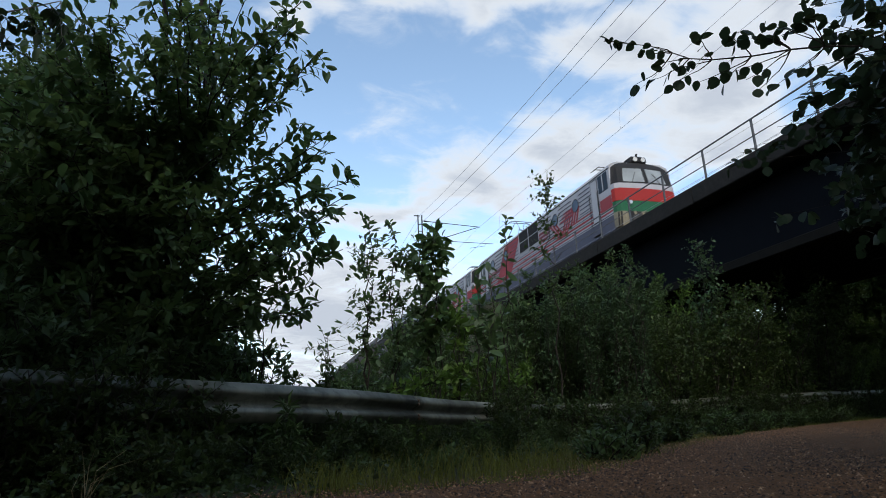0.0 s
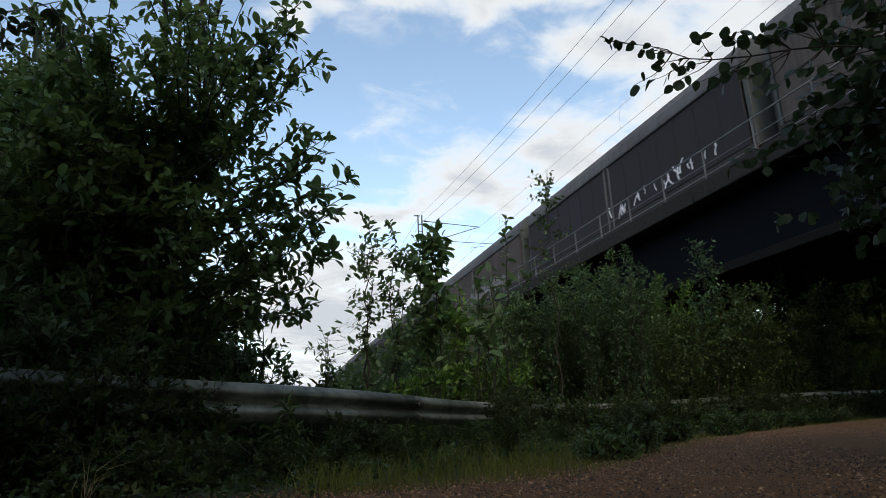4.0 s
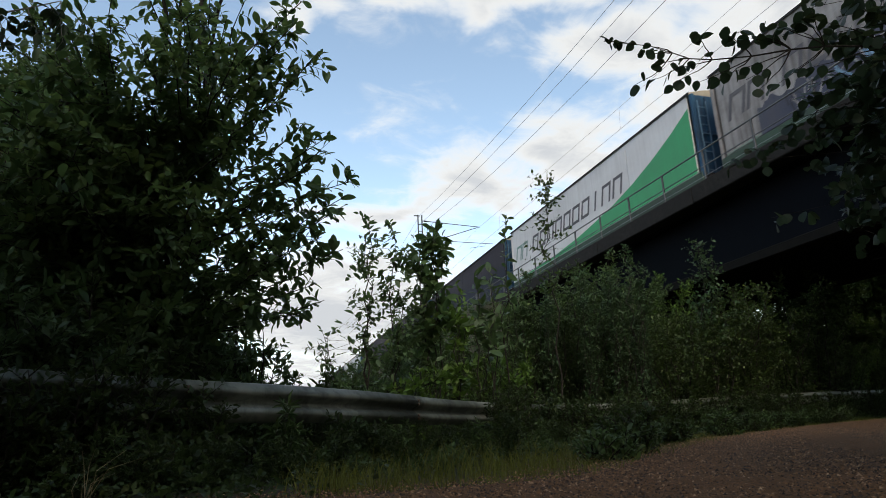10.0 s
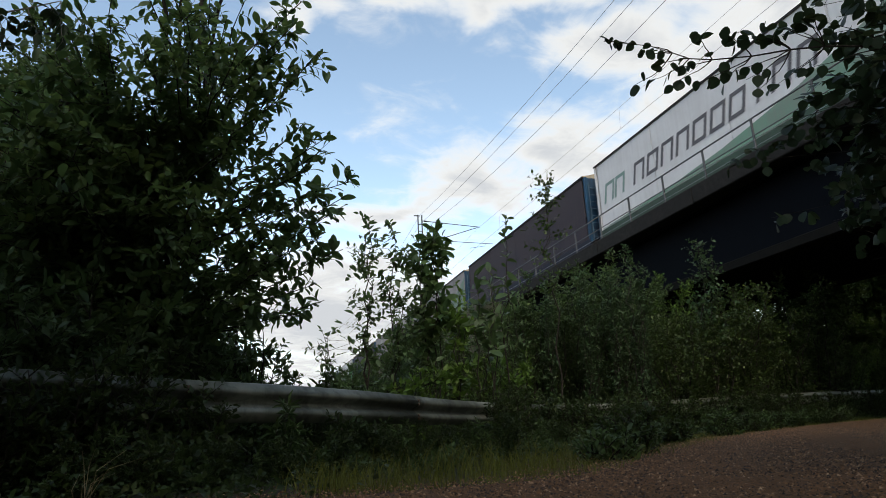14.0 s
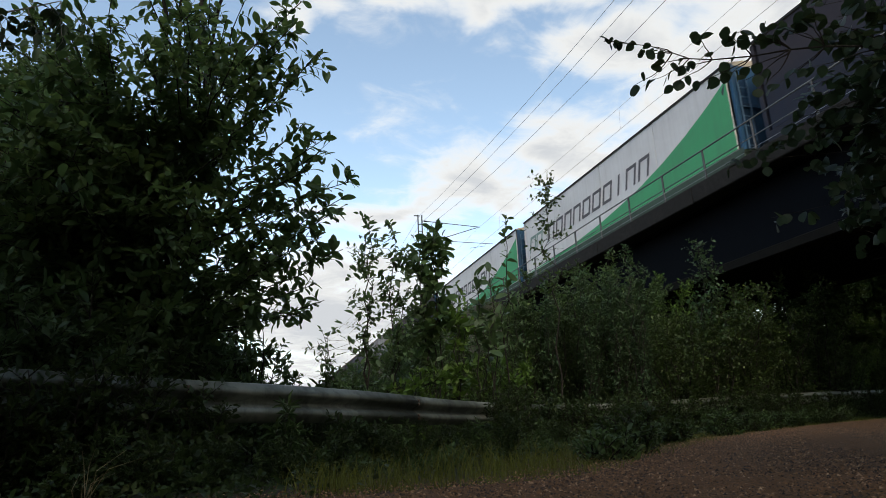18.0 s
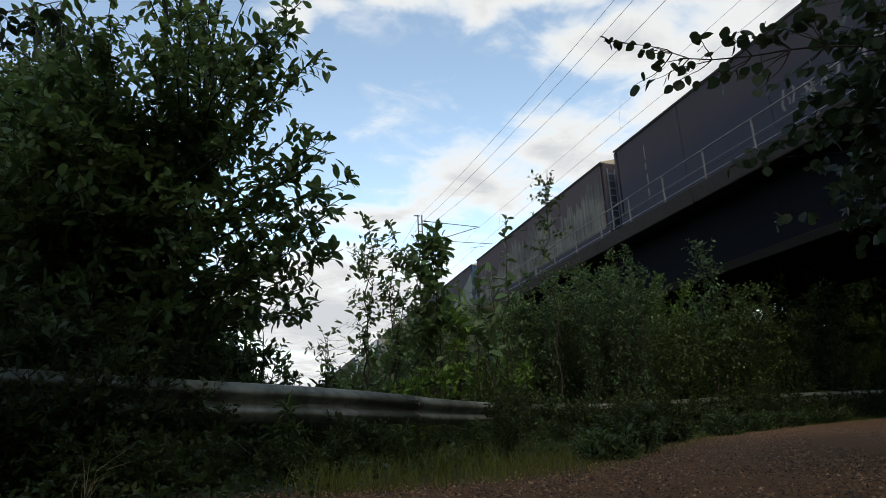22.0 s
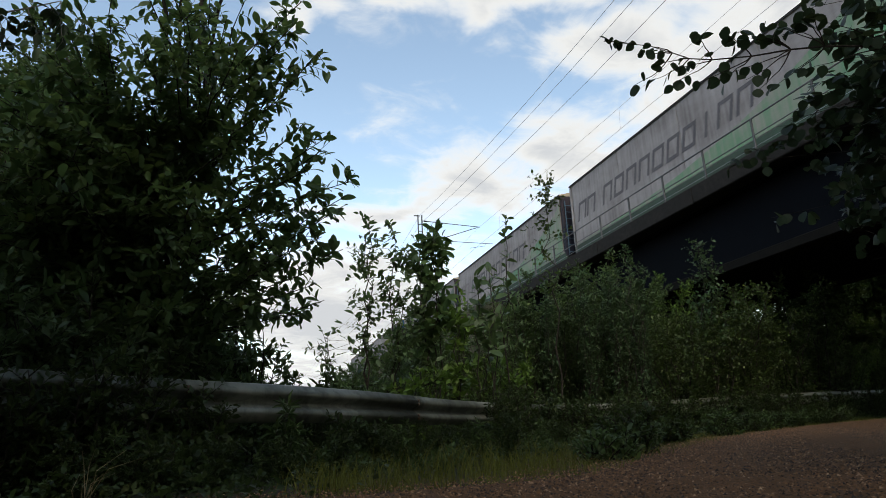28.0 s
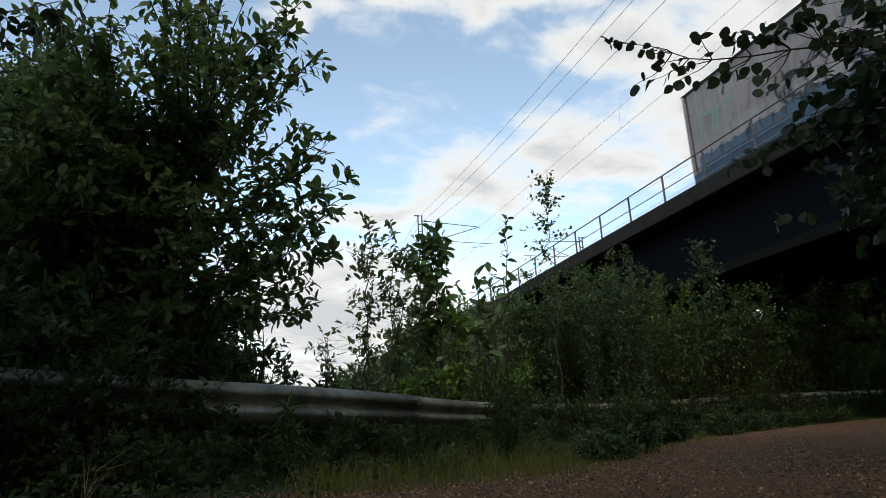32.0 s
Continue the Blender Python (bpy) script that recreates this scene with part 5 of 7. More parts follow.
RIBBED = {
    0: ("w_black", "w_roofblue", "w_endgreen", [(1.0, 6.8, 1.25, 2.25, "block", "w_pale"), (1.1, 6.6, 1.3, 2.15, "stroke", "spray_white"), (1.4, 6.4, 1.35, 2.0, "stroke", "spray_white"), (2.0, 6.0, 1.3, 1.9, "solid", "spray_dim"), (10.2, 14.6, 1.7, 2.7, "block", "spray_dim"), (15.4, 16.8, 1.3, 2.3, "stroke", "spray_white")], BLACKL),
    1: ("w_grey", "w_roofgrey", "w_endgrey", [(8.5, 12.0, 1.25, 1.8, "stroke", "spray_white")], GREYL),
    2: ("w_black", "w_roofgrey", "w_endgrey", [(2.0, 9.0, 1.3, 2.0, "stroke", "spray_white")], BLACKL),
    3: ("w_brown", "w_roofgrey", "w_endgrey", [(3.0, 10.0, 1.3, 2.2, "solid", "spray_dim")], GREYL),
    4: ("w_grey", "w_roofgrey", "w_endgrey", [], GREYL),
    5: ("w_black", "w_roofgrey", "w_endgrey", [(9.5, 12.0, 1.4, 2.6, "tag", "spray_white"), (9.8, 11.6, 1.5, 2.5, "solid", "spray_dim")], BLACKL),
    6: ("w_black", "w_roofgrey", "w_endgrey", [(3.0, 8.5, 1.4, 2.6, "tag", "spray_dim"), (9.0, 15.5, 1.4, 2.2, "tag", "spray_dim"), (4.0, 15.0, 1.5, 2.4, "stroke", "spray_dim")], BLACKL),
}
for k in range(34):
    if k in RIBBED:
        a, b, c, sp, lb = RIBBED[k]
        w = ribbed_wagon(k, a, b, c, sp, lb)
    else:
        w = smooth_wagon(k, **SMOOTH[k])
    TRAIN.append((w, 59.85 + 18.13 * k))
for ob, s in TRAIN:
    ob.matrix_basis = pose(XC, s, DECK)


# ---------------------------------------------------------------- plants
def leaf_template(kind):
    """Leaf of unit length along x: half-widths along it, fold at the midrib and curl."""
    wd, fold, curl = {"willow": ((0.08, 0.15, 0.18, 0.14, 0.07), 0.07, -0.10), "round": ((0.27, 0.42, 0.44, 0.33, 0.15), 0.05, -0.06), "birch": ((0.24, 0.32, 0.28, 0.17, 0.06), 0.05, -0.08),
                      "narrow": ((0.05, 0.09, 0.10, 0.07, 0.03), 0.04, -0.22), "broad": ((0.16, 0.26, 0.30, 0.24, 0.11), 0.08, -0.2), "goat": ((0.12, 0.22, 0.25, 0.20, 0.10), 0.09, -0.14),
                      "sallow": ((0.09, 0.18, 0.225, 0.20, 0.11), 0.09, -0.20)}[kind]
    xs = (0.0, 0.1, 0.28, 0.5, 0.72, 0.89, 1.0)
    v = [(x, 0, curl * x * x) for x in xs] + [(x, s * w, curl * x * x + fold * w / 0.3) for s in (1, -1) for x, w in zip(xs[1:6], wd)]
    f = []
    for o, flip in ((7, False), (12, True)):
        side = [(0, 1, o), (5, 6, o + 4)]
        for i in range(4):
            side += [(i + 1, i + 2, o + i + 1), (i + 1, o + i + 1, o + i)]
        f += [(a, c, b) if flip else (a, b, c) for a, b, c in side]
    return np.array(v, dtype=float), np.array(f)


def leaf_simple(kind):
    w = {"willow": 0.21, "round": 0.42, "birch": 0.32, "narrow": 0.1, "broad": 0.3, "goat": 0.25, "sallow": 0.2}[kind]
    return np.array([(0, 0, 0), (0.5, w, 0.06), (1, 0, -0.06), (0.5, -w, 0.06)]), np.array([(0, 2, 1), (0, 3, 2)])


def leaf_mid(kind):
    w = {"willow": 0.20, "round": 0.44, "birch": 0.31, "narrow": 0.1, "broad": 0.3, "goat": 0.26, "sallow": 0.21}[kind]
    return np.array([(0, 0, 0), (0.3, w, 0.07), (0.7, 0.8 * w, 0.04), (1, 0, -0.12), (0.7, -0.8 * w, 0.04), (0.3, -w, 0.07)]), np.array([(0, 3, 2), (0, 2, 1), (0, 4, 3), (0, 5, 4)])


def norm(a):
    return a / np.maximum(np.linalg.norm(a, axis=-1, keepdims=True), 1e-9)


class Growth:
    """Collects wood and leaves of one plant, in the plant's own space."""

    def __init__(self, seed):
        self.r = np.random.default_rng(seed)
        self.wood, self.twig_p, self.twig_r, self.lp, self.la, self.ls = [], [], [], [], [], []

    def path(self, p0, p1, arch=0.5, wob=0.05, n=9):
        p0, p1 = np.asarray(p0, float), np.asarray(p1, float)
        d = p1 - p0
        c = p0 + np.array([d[0] * 0.25, d[1] * 0.25, d[2] * (0.5 + 0.3 * arch)])
        t = np.linspace(0, 1, n)[:, None]
        q = (1 - t) ** 2 * p0 + 2 * t * (1 - t) * c + t ** 2 * p1
        w = self.r.normal(0, wob, (n, 3)) * np.linalg.norm(d) * 0.3
        w[0] = w[-1] = 0
        return q + w * np.sin(np.pi * t)

    def stem(self, pts, r0, r1):
        self.wood.append((pts, np.linspace(r0, r1, len(pts))))

    def twigs(self, pts, n, length, leaf, gap, lo=0.25, spread=1.0, droop=0.15, up=0.25, thick=0.005, size_var=0.3):
        """Leafy twigs along a path."""
        r = self.r
        t = lo + (1 - lo) * np.sort(r.random(n))
        k = t * (len(pts) - 1)
        i = np.minimum(k.astype(int), len(pts) - 2)
        w = (k - i)[:, None]
        at = pts[i] * (1 - w) + pts[i + 1] * w
        tan = norm(pts[i + 1] - pts[i])
        out = norm(r.normal(0, 1, (n, 3)) * (1, 1, 0.6))
        axis = norm(tan * 0.6 + out * spread + np.array([0, 0, up]))
        ln = length * r.uniform(0.45, 1.1, n) * (1.15 - 0.55 * t)
        s = np.linspace(0, 1, 4)[None, :, None]
        p = at[:, None] + axis[:, None] * ln[:, None, None] * s
        p[..., 2] -= droop * ln[:, None] * (s[..., 0] ** 2)
        self.twig_p.append(p)
        self.twig_r.append(np.full(n, thick))
        m = max(2, int(length / gap))
        u = (np.arange(m) + 0.6) / m
        u = np.clip(u[None] + r.normal(0, 0.03, (n, m)), 0.05, 1.0)
        lp = at[:, None] + axis[:, None] * (ln[:, None] * u)[..., None]
        lp[..., 2] -= droop * ln[:, None] * u ** 2
        side = norm(np.cross(axis, r.normal(0, 1, (n, 3))))
        sgn = np.where(np.arange(m) % 2 == 0, 1.0, -1.0)[None, :, None]
        la = norm(axis[:, None] * 0.55 + side[:, None] * sgn * 0.8 + r.normal(0, 0.35, (n, m, 3)) + np.array([0, 0, 0.1 - droop]))
        keep = r.random((n, m)) < np.clip(ln / length + 0.25, 0, 1)[:, None]
        self.lp.append(lp[keep])
        self.la.append(la[keep])
        self.ls.append(leaf * np.clip(r.normal(1, size_var, keep.sum()), 0.45, 1.5))

    def leaves(self):
        return np.concatenate(self.lp), np.concatenate(self.la), np.concatenate(self.ls)

    def axes(self, la, hang=0.0):
        r = self.r
        up = np.array([0, 0, 1.0]) + r.normal(0, 0.55, la.shape)
        a = norm(la + np.array([0, 0, -hang]))
        side = norm(np.cross(up, a))
        return a, side, np.cross(a, side)

    def leaf_mesh(self, name, kind, mat, full=True, hang=0.0, pick=None):
        lp, la, ls = self.leaves()
        if pick is not None:
            lp, la, ls = lp[pick], la[pick], ls[pick]
        a, s, n = self.axes(la, hang)
        v, f = leaf_mid(kind) if full == "mid" else leaf_template(kind) if full else leaf_simple(kind)
        P = lp[:, None] + ls[:, None, None] * (v[None, :, 0, None] * a[:, None] + v[None, :, 1, None] * s[:, None] + v[None, :, 2, None] * n[:, None])
        F = f[None] + len(v) * np.arange(len(lp))[:, None, None]
        return fast_mesh(name, P.reshape(-1, 3), F.reshape(-1, 3), mat)

    def twig_mesh(self, name, mat, fine=True):
        p = np.concatenate(self.twig_p)
        if not fine:
            p = p[:, ::3]
        r = np.concatenate(self.twig_r)
        n, m = p.shape[0], p.shape[1]
        t = norm(p[:, -1] - p[:, 0])
        a = norm(np.cross(t, np.array([0.31, 0.17, 0.93])))
        b = np.cross(t, a)
        ang = np.array([0, 2.094, 4.189])
        ring = np.cos(ang)[None, :, None] * a[:, None] + np.sin(ang)[None, :, None] * b[:, None]
        taper = np.linspace(1, 0.35, m)
        v = p[:, :, None] + ring[:, None] * (r[:, None] * taper[None])[..., None, None]
        f = []
        for k in range(m - 1):
            for j in range(3):
                q = (j + 1) % 3
                f += [(k * 3 + j, k * 3 + q, (k + 1) * 3 + q), (k * 3 + j, (k + 1) * 3 + q, (k + 1) * 3 + j)]
        F = np.array(f)[None] + 3 * m * np.arange(n)[:, None, None]
        return fast_mesh(name, v.reshape(-1, 3), F.reshape(-1, 3), mat)


def finish(g, t, kind, leaf_mat, wood_mat, full=True, singles=0, hang=0.0, trunk_name="trunk", crown="crown", near=None, brush="brushwood", join=False):
    """Meshes of a grown plant under its thing."""
    if join:                                         # far trees: all boughs in one part
        mb = MB()
        for pts, rad in g.wood[1:]:
            mb.tube([tuple(p) for p in pts[::2]] + [tuple(pts[-1])], [float(x) for x in rad[::2]] + [float(rad[-1])], 4)
        part("bough_wood", mb, wood_mat, t)["kind"] = "stuff"
    for i, (pts, rad) in enumerate(g.wood[:1] if join else g.wood):
        part(trunk_name if i == 0 else "limb", MB().tube([tuple(p) for p in pts], [float(x) for x in rad], 7), wood_mat, t, smooth=True)
    if g.twig_p:
        ob = part(brush, g.twig_mesh(brush, wood_mat, full is True), None, t)
        ob["kind"] = "stuff"
    lp, la, ls = g.leaves()
    pick = np.ones(len(lp), bool)
    if singles:
        key = np.linalg.norm(lp - np.asarray(near), axis=1) if near is not None else g.r.random(len(lp))
        chosen = np.argsort(key)[:singles]
        pick[chosen] = False
        v, f = leaf_template(kind)
        one = fast_mesh("leaf", v, f, leaf_mat)
        a, s, n = g.axes(la[chosen], hang)
        for i, c in enumerate(chosen):
            ob = new("leaf", one)
            ob.parent = t
            z = float(ls[c])
            m = Matrix(((a[i][0], s[i][0], n[i][0], lp[c][0]), (a[i][1], s[i][1], n[i][1], lp[c][1]), (a[i][2], s[i][2], n[i][2], lp[c][2]), (0, 0, 0, 1)))
            ob.matrix_basis = m @ Matrix.Diagonal((z, z, z, 1))
    if pick.any():
        ob = part(crown, g.leaf_mesh(crown, kind, leaf_mat, full, hang, pick), None, t)
        ob["kind"] = "stuff"
    return t


def spot(x, y):
    return float(ground_level(x, y))


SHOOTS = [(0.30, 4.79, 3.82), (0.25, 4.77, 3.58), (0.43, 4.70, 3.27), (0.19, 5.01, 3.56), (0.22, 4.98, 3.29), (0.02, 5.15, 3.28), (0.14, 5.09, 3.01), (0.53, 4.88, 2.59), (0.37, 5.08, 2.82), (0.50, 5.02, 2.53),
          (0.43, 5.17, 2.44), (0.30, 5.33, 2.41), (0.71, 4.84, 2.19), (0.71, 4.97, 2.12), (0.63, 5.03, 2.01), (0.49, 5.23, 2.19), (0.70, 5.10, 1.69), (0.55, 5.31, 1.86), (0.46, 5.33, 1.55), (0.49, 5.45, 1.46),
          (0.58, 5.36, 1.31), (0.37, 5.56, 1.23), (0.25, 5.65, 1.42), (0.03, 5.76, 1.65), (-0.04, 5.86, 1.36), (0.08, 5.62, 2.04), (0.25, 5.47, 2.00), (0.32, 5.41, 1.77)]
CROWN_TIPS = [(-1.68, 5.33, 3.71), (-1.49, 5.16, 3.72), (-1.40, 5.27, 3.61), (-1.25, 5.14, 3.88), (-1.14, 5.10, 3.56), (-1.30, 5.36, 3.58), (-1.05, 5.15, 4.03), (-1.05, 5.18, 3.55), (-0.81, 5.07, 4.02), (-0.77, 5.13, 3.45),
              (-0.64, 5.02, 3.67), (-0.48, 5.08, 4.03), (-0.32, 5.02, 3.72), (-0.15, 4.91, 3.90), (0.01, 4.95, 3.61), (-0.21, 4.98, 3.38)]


def goat_willow():
    """The big tree behind the guard rail: several stems, arching shoots with long leaves at the outside."""
    bx, by = -0.9, 7.4
    t = thing("goat_willow", bx, by, spot(bx, by) - 0.05, label="dense dark green goat willow leaning over the guard rail", category="tree")
    g = Growth(11)
    o = np.array([bx, by, spot(bx, by) - 0.05])
    main = []
    for tip in ((0.0, 6.3, 6.2), (-1.25, 6.1, 6.4), (-2.3, 6.6, 4.6), (-0.6, 7.2, 6.6), (-0.95, 6.2, 6.0), (-0.45, 5.9, 5.8)):
        p = g.path((0, 0, 0), np.array(tip) - o, 0.8, 0.06, 12)
        g.stem(p, 0.055, 0.006)
        g.twigs(p, 32, 0.55, 0.105, 0.06, 0.25)
        main.append(p)

    def source(w):
        """The stem that passes nearest below the point."""
        best = min(((np.linalg.norm(p[i] - w) + 0.6 * abs(p[i][2] - w[2] + 0.5), tuple(p[i])) for p in main for i in range(2, 11)))
        return np.array(best[1])
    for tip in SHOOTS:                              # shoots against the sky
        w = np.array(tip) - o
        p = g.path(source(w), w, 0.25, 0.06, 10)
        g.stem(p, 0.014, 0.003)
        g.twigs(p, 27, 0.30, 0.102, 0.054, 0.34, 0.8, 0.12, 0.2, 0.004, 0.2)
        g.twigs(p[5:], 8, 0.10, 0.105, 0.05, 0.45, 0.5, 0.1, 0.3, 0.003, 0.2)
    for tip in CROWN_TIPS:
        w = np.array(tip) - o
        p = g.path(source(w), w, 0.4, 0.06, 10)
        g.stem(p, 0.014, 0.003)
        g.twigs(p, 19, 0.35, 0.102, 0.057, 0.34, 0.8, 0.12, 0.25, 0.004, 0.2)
    for tip in ((-1.37, 5.93, 3.22), (-1.18, 5.75, 3.26), (-1.30, 6.10, 2.96), (-1.11, 5.91, 3.01), (-1.24, 6.17, 2.65), (-1.11, 6.10, 2.40), (-1.35, 6.39, 2.38), (-1.10, 6.29, 2.83), (-0.99, 5.89, 3.30)):
        w = np.array(tip) - o
        p = g.path(source(w), w, 0.3, 0.08, 8)
        g.stem(p, 0.012, 0.003)
        g.twigs(p, 26, 0.42, 0.10, 0.05, 0.3)
    for i in range(165):                            # inner growth, closed towards the middle and open at its rim
        z = g.r.uniform(0.7, 3.6)
        q = np.array([g.r.uniform(-3.3, -0.45), g.r.uniform(5.5, 7.8), z]) - o
        p = g.path(source(q), q, 0.2, 0.1, 6)
        g.stem(p, 0.010, 0.003)
        g.twigs(p, 18, 0.45, 0.105, 0.05, 0.25)
    finish(g, t, "sallow", M["sallow"], M["bark"], True, 300, near=np.array([0.6, 5.0, 2.3]) - o)


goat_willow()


def shrub(x, y, h, seed, kind="willow", leaf=0.075, mat="willow", n=8, wide=0.30, dens=1.0, low=0.12, name="willow_shrub", label="bushy green willow shrub on the roadside bank", group="roadside shrubs", full=False):
    t = thing(name, x, y, spot(x, y) - 0.06, label=label, category="shrub", group=group)
    g = Growth(seed)
    for i in range(n):
        a = 6.283 * (i + g.r.random() * 0.7) / n
        rad = h * wide * (0.15 if i == 0 else g.r.uniform(0.35, 1.0))
        z = h if i == 0 else h * g.r.uniform(0.62, 0.96)
        p = g.path((0.12 * math.cos(a), 0.12 * math.sin(a), 0), (rad * math.cos(a), rad * math.sin(a), z), 0.6, 0.06, 10)
        g.stem(p, 0.008 + 0.005 * h, 0.003)
        g.twigs(p, int(24 * dens * max(1.0, h / 2.2)), 0.24 + 0.08 * h, leaf, leaf * 0.42, low, 0.9, 0.1, 0.3)
    return finish(g, t, kind, M[mat], M["twig"], full, 0, trunk_name="stem", crown="foliage")


def sapling(x, y, h, seed, kind, leaf, mat, tw=14, length=0.4, gap=0.06, lean=(0.0, 0.0), stems=1, name="sapling", label="thin young sapling with sparse leaves", low=0.15, wide=0.06, spread=1.2):
    t = thing(name, x, y, spot(x, y) - 0.05, label=label, category="sapling", group="saplings behind the guard rail")
    g = Growth(seed)
    for i in range(stems):
        d = g.r.normal(0, wide * h, 2) if i else np.zeros(2)
        p = g.path((0, 0, 0), (lean[0] + d[0], lean[1] + d[1], h * (1 if i == 0 else g.r.uniform(0.7, 0.95))), 0.6, 0.05, 12)
        g.stem(p, 0.006 + 0.003 * h, 0.003)
        g.twigs(p, tw, length, leaf, gap, low, spread, 0.12, 0.15, 0.004)
    return finish(g, t, kind, M[mat], M["twig"], True, 0, trunk_name="stem", crown="foliage")


# thin growth that stands against the sky
sapling(1.66, 9.45, 3.65, 21, "goat", 0.10, "willow_big", 40, 0.62, 0.075, (0.05, 0), 2)
sapling(2.10, 9.6, 3.45, 22, "goat", 0.10, "willow_big", 40, 0.62, 0.075, (0.05, 0), 2)
sapling(1.30, 9.3, 1.75, 23, "goat", 0.09, "willow_big", 22, 0.5, 0.08, (-0.30, 0), 2)
sapling(2.70, 9.8, 3.5, 24, "goat", 0.13, "willow_big", 60, 0.44, 0.06, (0.0, 0), 2, wide=0.03)
sapling(2.80, 9.7, 3.65, 25, "sallow", 0.18, "sallow", 34, 0.30, 0.06, (0.12, 0), 2, wide=0.02, low=0.4)
sapling(3.10, 9.6, 2.5, 26, "goat", 0.12, "fresh", 34, 0.42, 0.07, (0.1, 0), 3)
sapling(3.95, 9.5, 3.75, 27, "sallow", 0.17, "willow_big", 30, 0.13, 0.06, (0.12, 0), 1, low=0.35, spread=0.6)
sapling(3.62, 9.35, 2.85, 220, "sallow", 0.19, "willow_big", 13, 0.15, 0.06, (0.03, 0), 2, low=0.45, wide=0.04, spread=0.6)
sapling(3.38, 9.4, 2.75, 221, "sallow", 0.19, "willow_big", 13, 0.15, 0.06, (0.08, 0), 2, low=0.45, wide=0.05, spread=0.6)
sapling(6.05, 11.9, 5.5, 28, "birch", 0.078, "birch", 70, 0.85, 0.10, (0.1, 0), 1, "birch_sapling", "slender young birch with small hanging leaves", low=0.4)
sapling(10.9, 13.2, 4.7, 222, "birch", 0.09, "osier", 70, 0.75, 0.10, (0.1, 0), 2, "birch_sapling", "slender young birch standing before the dark girder", low=0.3)
sapling(1.0, 9.0, 1.1, 29, "goat", 0.09, "willow_big", 20, 0.4, 0.07, (0.1, 0), 2)
for i, (x, y, h) in enumerate([(8.1, 12.2, 4.2), (7.9, 12.4, 3.7), (8.4, 12.6, 3.75), (7.1, 12.5, 3.65), (6.9, 12.3, 3.5), (7.6, 12.3, 3.6), (6.0, 12.2, 3.3), (8.75, 12.8, 3.3)]):
    sapling(x, y, h, 230 + i, "willow", 0.085, "osier", 60, 0.24, 0.036, (0.05, 0), 4, "grey_willow", "upright grey-green willow with narrow leaves", low=0.1, wide=0.05, spread=0.6)
ALDERS = [(9.5, 12.9, 2.6), (10.4, 13.4, 2.75), (11.2, 13.6, 3.2), (12.3, 13.9, 3.6), (13.2, 14.4, 3.9), (15.0, 15.0, 4.3), (16.6, 15.4, 4.5), (11.8, 14.6, 3.4), (14.0, 15.3, 3.0), (13.0, 15.6, 2.7), (17.6, 16.2, 3.0)]

BUSHES = [(1.31, 9.95, 1.2), (1.82, 10.85, 1.4), (2.4, 10.75, 1.6), (3.25, 11.6, 2.0), (3.95, 12.4, 2.5), (4.6, 12.3, 2.45), (5.45, 12.9, 3.05),
          (5.95, 13.2, 3.8), (6.9, 13.9, 3.85), (7.9, 14.6, 4.1), (7.8, 13.9, 4.1), (8.9, 14.4, 4.6), (9.75, 15.4, 4.3), (9.4, 14.9, 3.4), (8.2, 14.6, 4.1), (9.2, 15.0, 4.4), (7.2, 14.3, 3.9)]
for i, (x, y, h) in enumerate(BUSHES):
    shrub(x, y, h, 40 + i, leaf=0.075 + 0.01 * (i % 3), mat="willow_big" if i % 4 in (1, 2) else "willow", n=7 + (h > 3) * 2, dens=1.0)
for i, (x, y, h) in enumerate(ALDERS):
    shrub(x, y, h, 245 + i, "broad", 0.075, "alder", 11, 0.40, 1.2, 0.03, "alder_shrub", "rounded olive-green alder shrub behind the guard rail")
DARKER = [(11.2, 17.0, 5.3), (11.8, 18.0, 4.6), (14.4, 18.9, 4.6), (17.5, 18.3, 4.7), (19.0, 18.1, 3.9), (22.8, 18.6, 2.8), (12.0, 18.4, 4.5), (12.6, 17.7, 5.0), (13.0, 18.2, 4.1), (13.6, 18.6, 3.4), (15.2, 18.3, 4.1), (16.6, 18.2, 4.1), (18.4, 18.0, 4.1), (20.9, 18.2, 2.7)]
for i, (x, y, h) in enumerate(DARKER):
    # some take the bright leaf to make up for light missing here
    shrub(x, y, h, 60 + i, leaf=0.085, mat="fresh" if i % 3 == 1 and i > 2 else "willow", n=11, wide=0.36, dens=1.3, low=0.04, label="dark leafy shrub in the shade under the bridge")
LOW = [(0.93, 9.6, 0.9), (3.1, 10.7, 1.3), (4.3, 11.9, 1.7), (5.4, 12.9, 1.75), (6.8, 13.9, 2.0), (8.4, 14.9, 2.2), (10.3, 16.1, 2.3), (12.7, 17.0, 2.4), (15.2, 17.4, 2.4), (17.7, 17.6, 2.4), (20.1, 17.8, 2.6)]
for i, (x, y, h) in enumerate(LOW):
    shrub(x, y, h, 80 + i, leaf=0.085, mat="fresh" if i in (2, 3) else "willow", n=9, wide=0.42, dens=1.3, low=0.05)
BEHIND = [(-3.4, 9.4, 4.6), (-4.8, 8.4, 4.4), (-2.2, 10.0, 3.2), (-1.6, 9.6, 2.0), (0.2, 9.2, 1.0), (-4.0, 6.6, 3.2), (-3.0, 7.6, 2.6), (-1.8, 8.8, 2.2), (-2.6, 6.5, 1.8), (-1.5, 7.3, 1.5), (-0.5, 8.0, 1.3)]
for i, (x, y, h) in enumerate(BEHIND):
    shrub(x, y, h, 100 + i, leaf=0.07 if i < 3 else 0.10, n=10, wide=0.34, dens=1.25, low=0.04, label="dense willow shrub behind the guard rail")
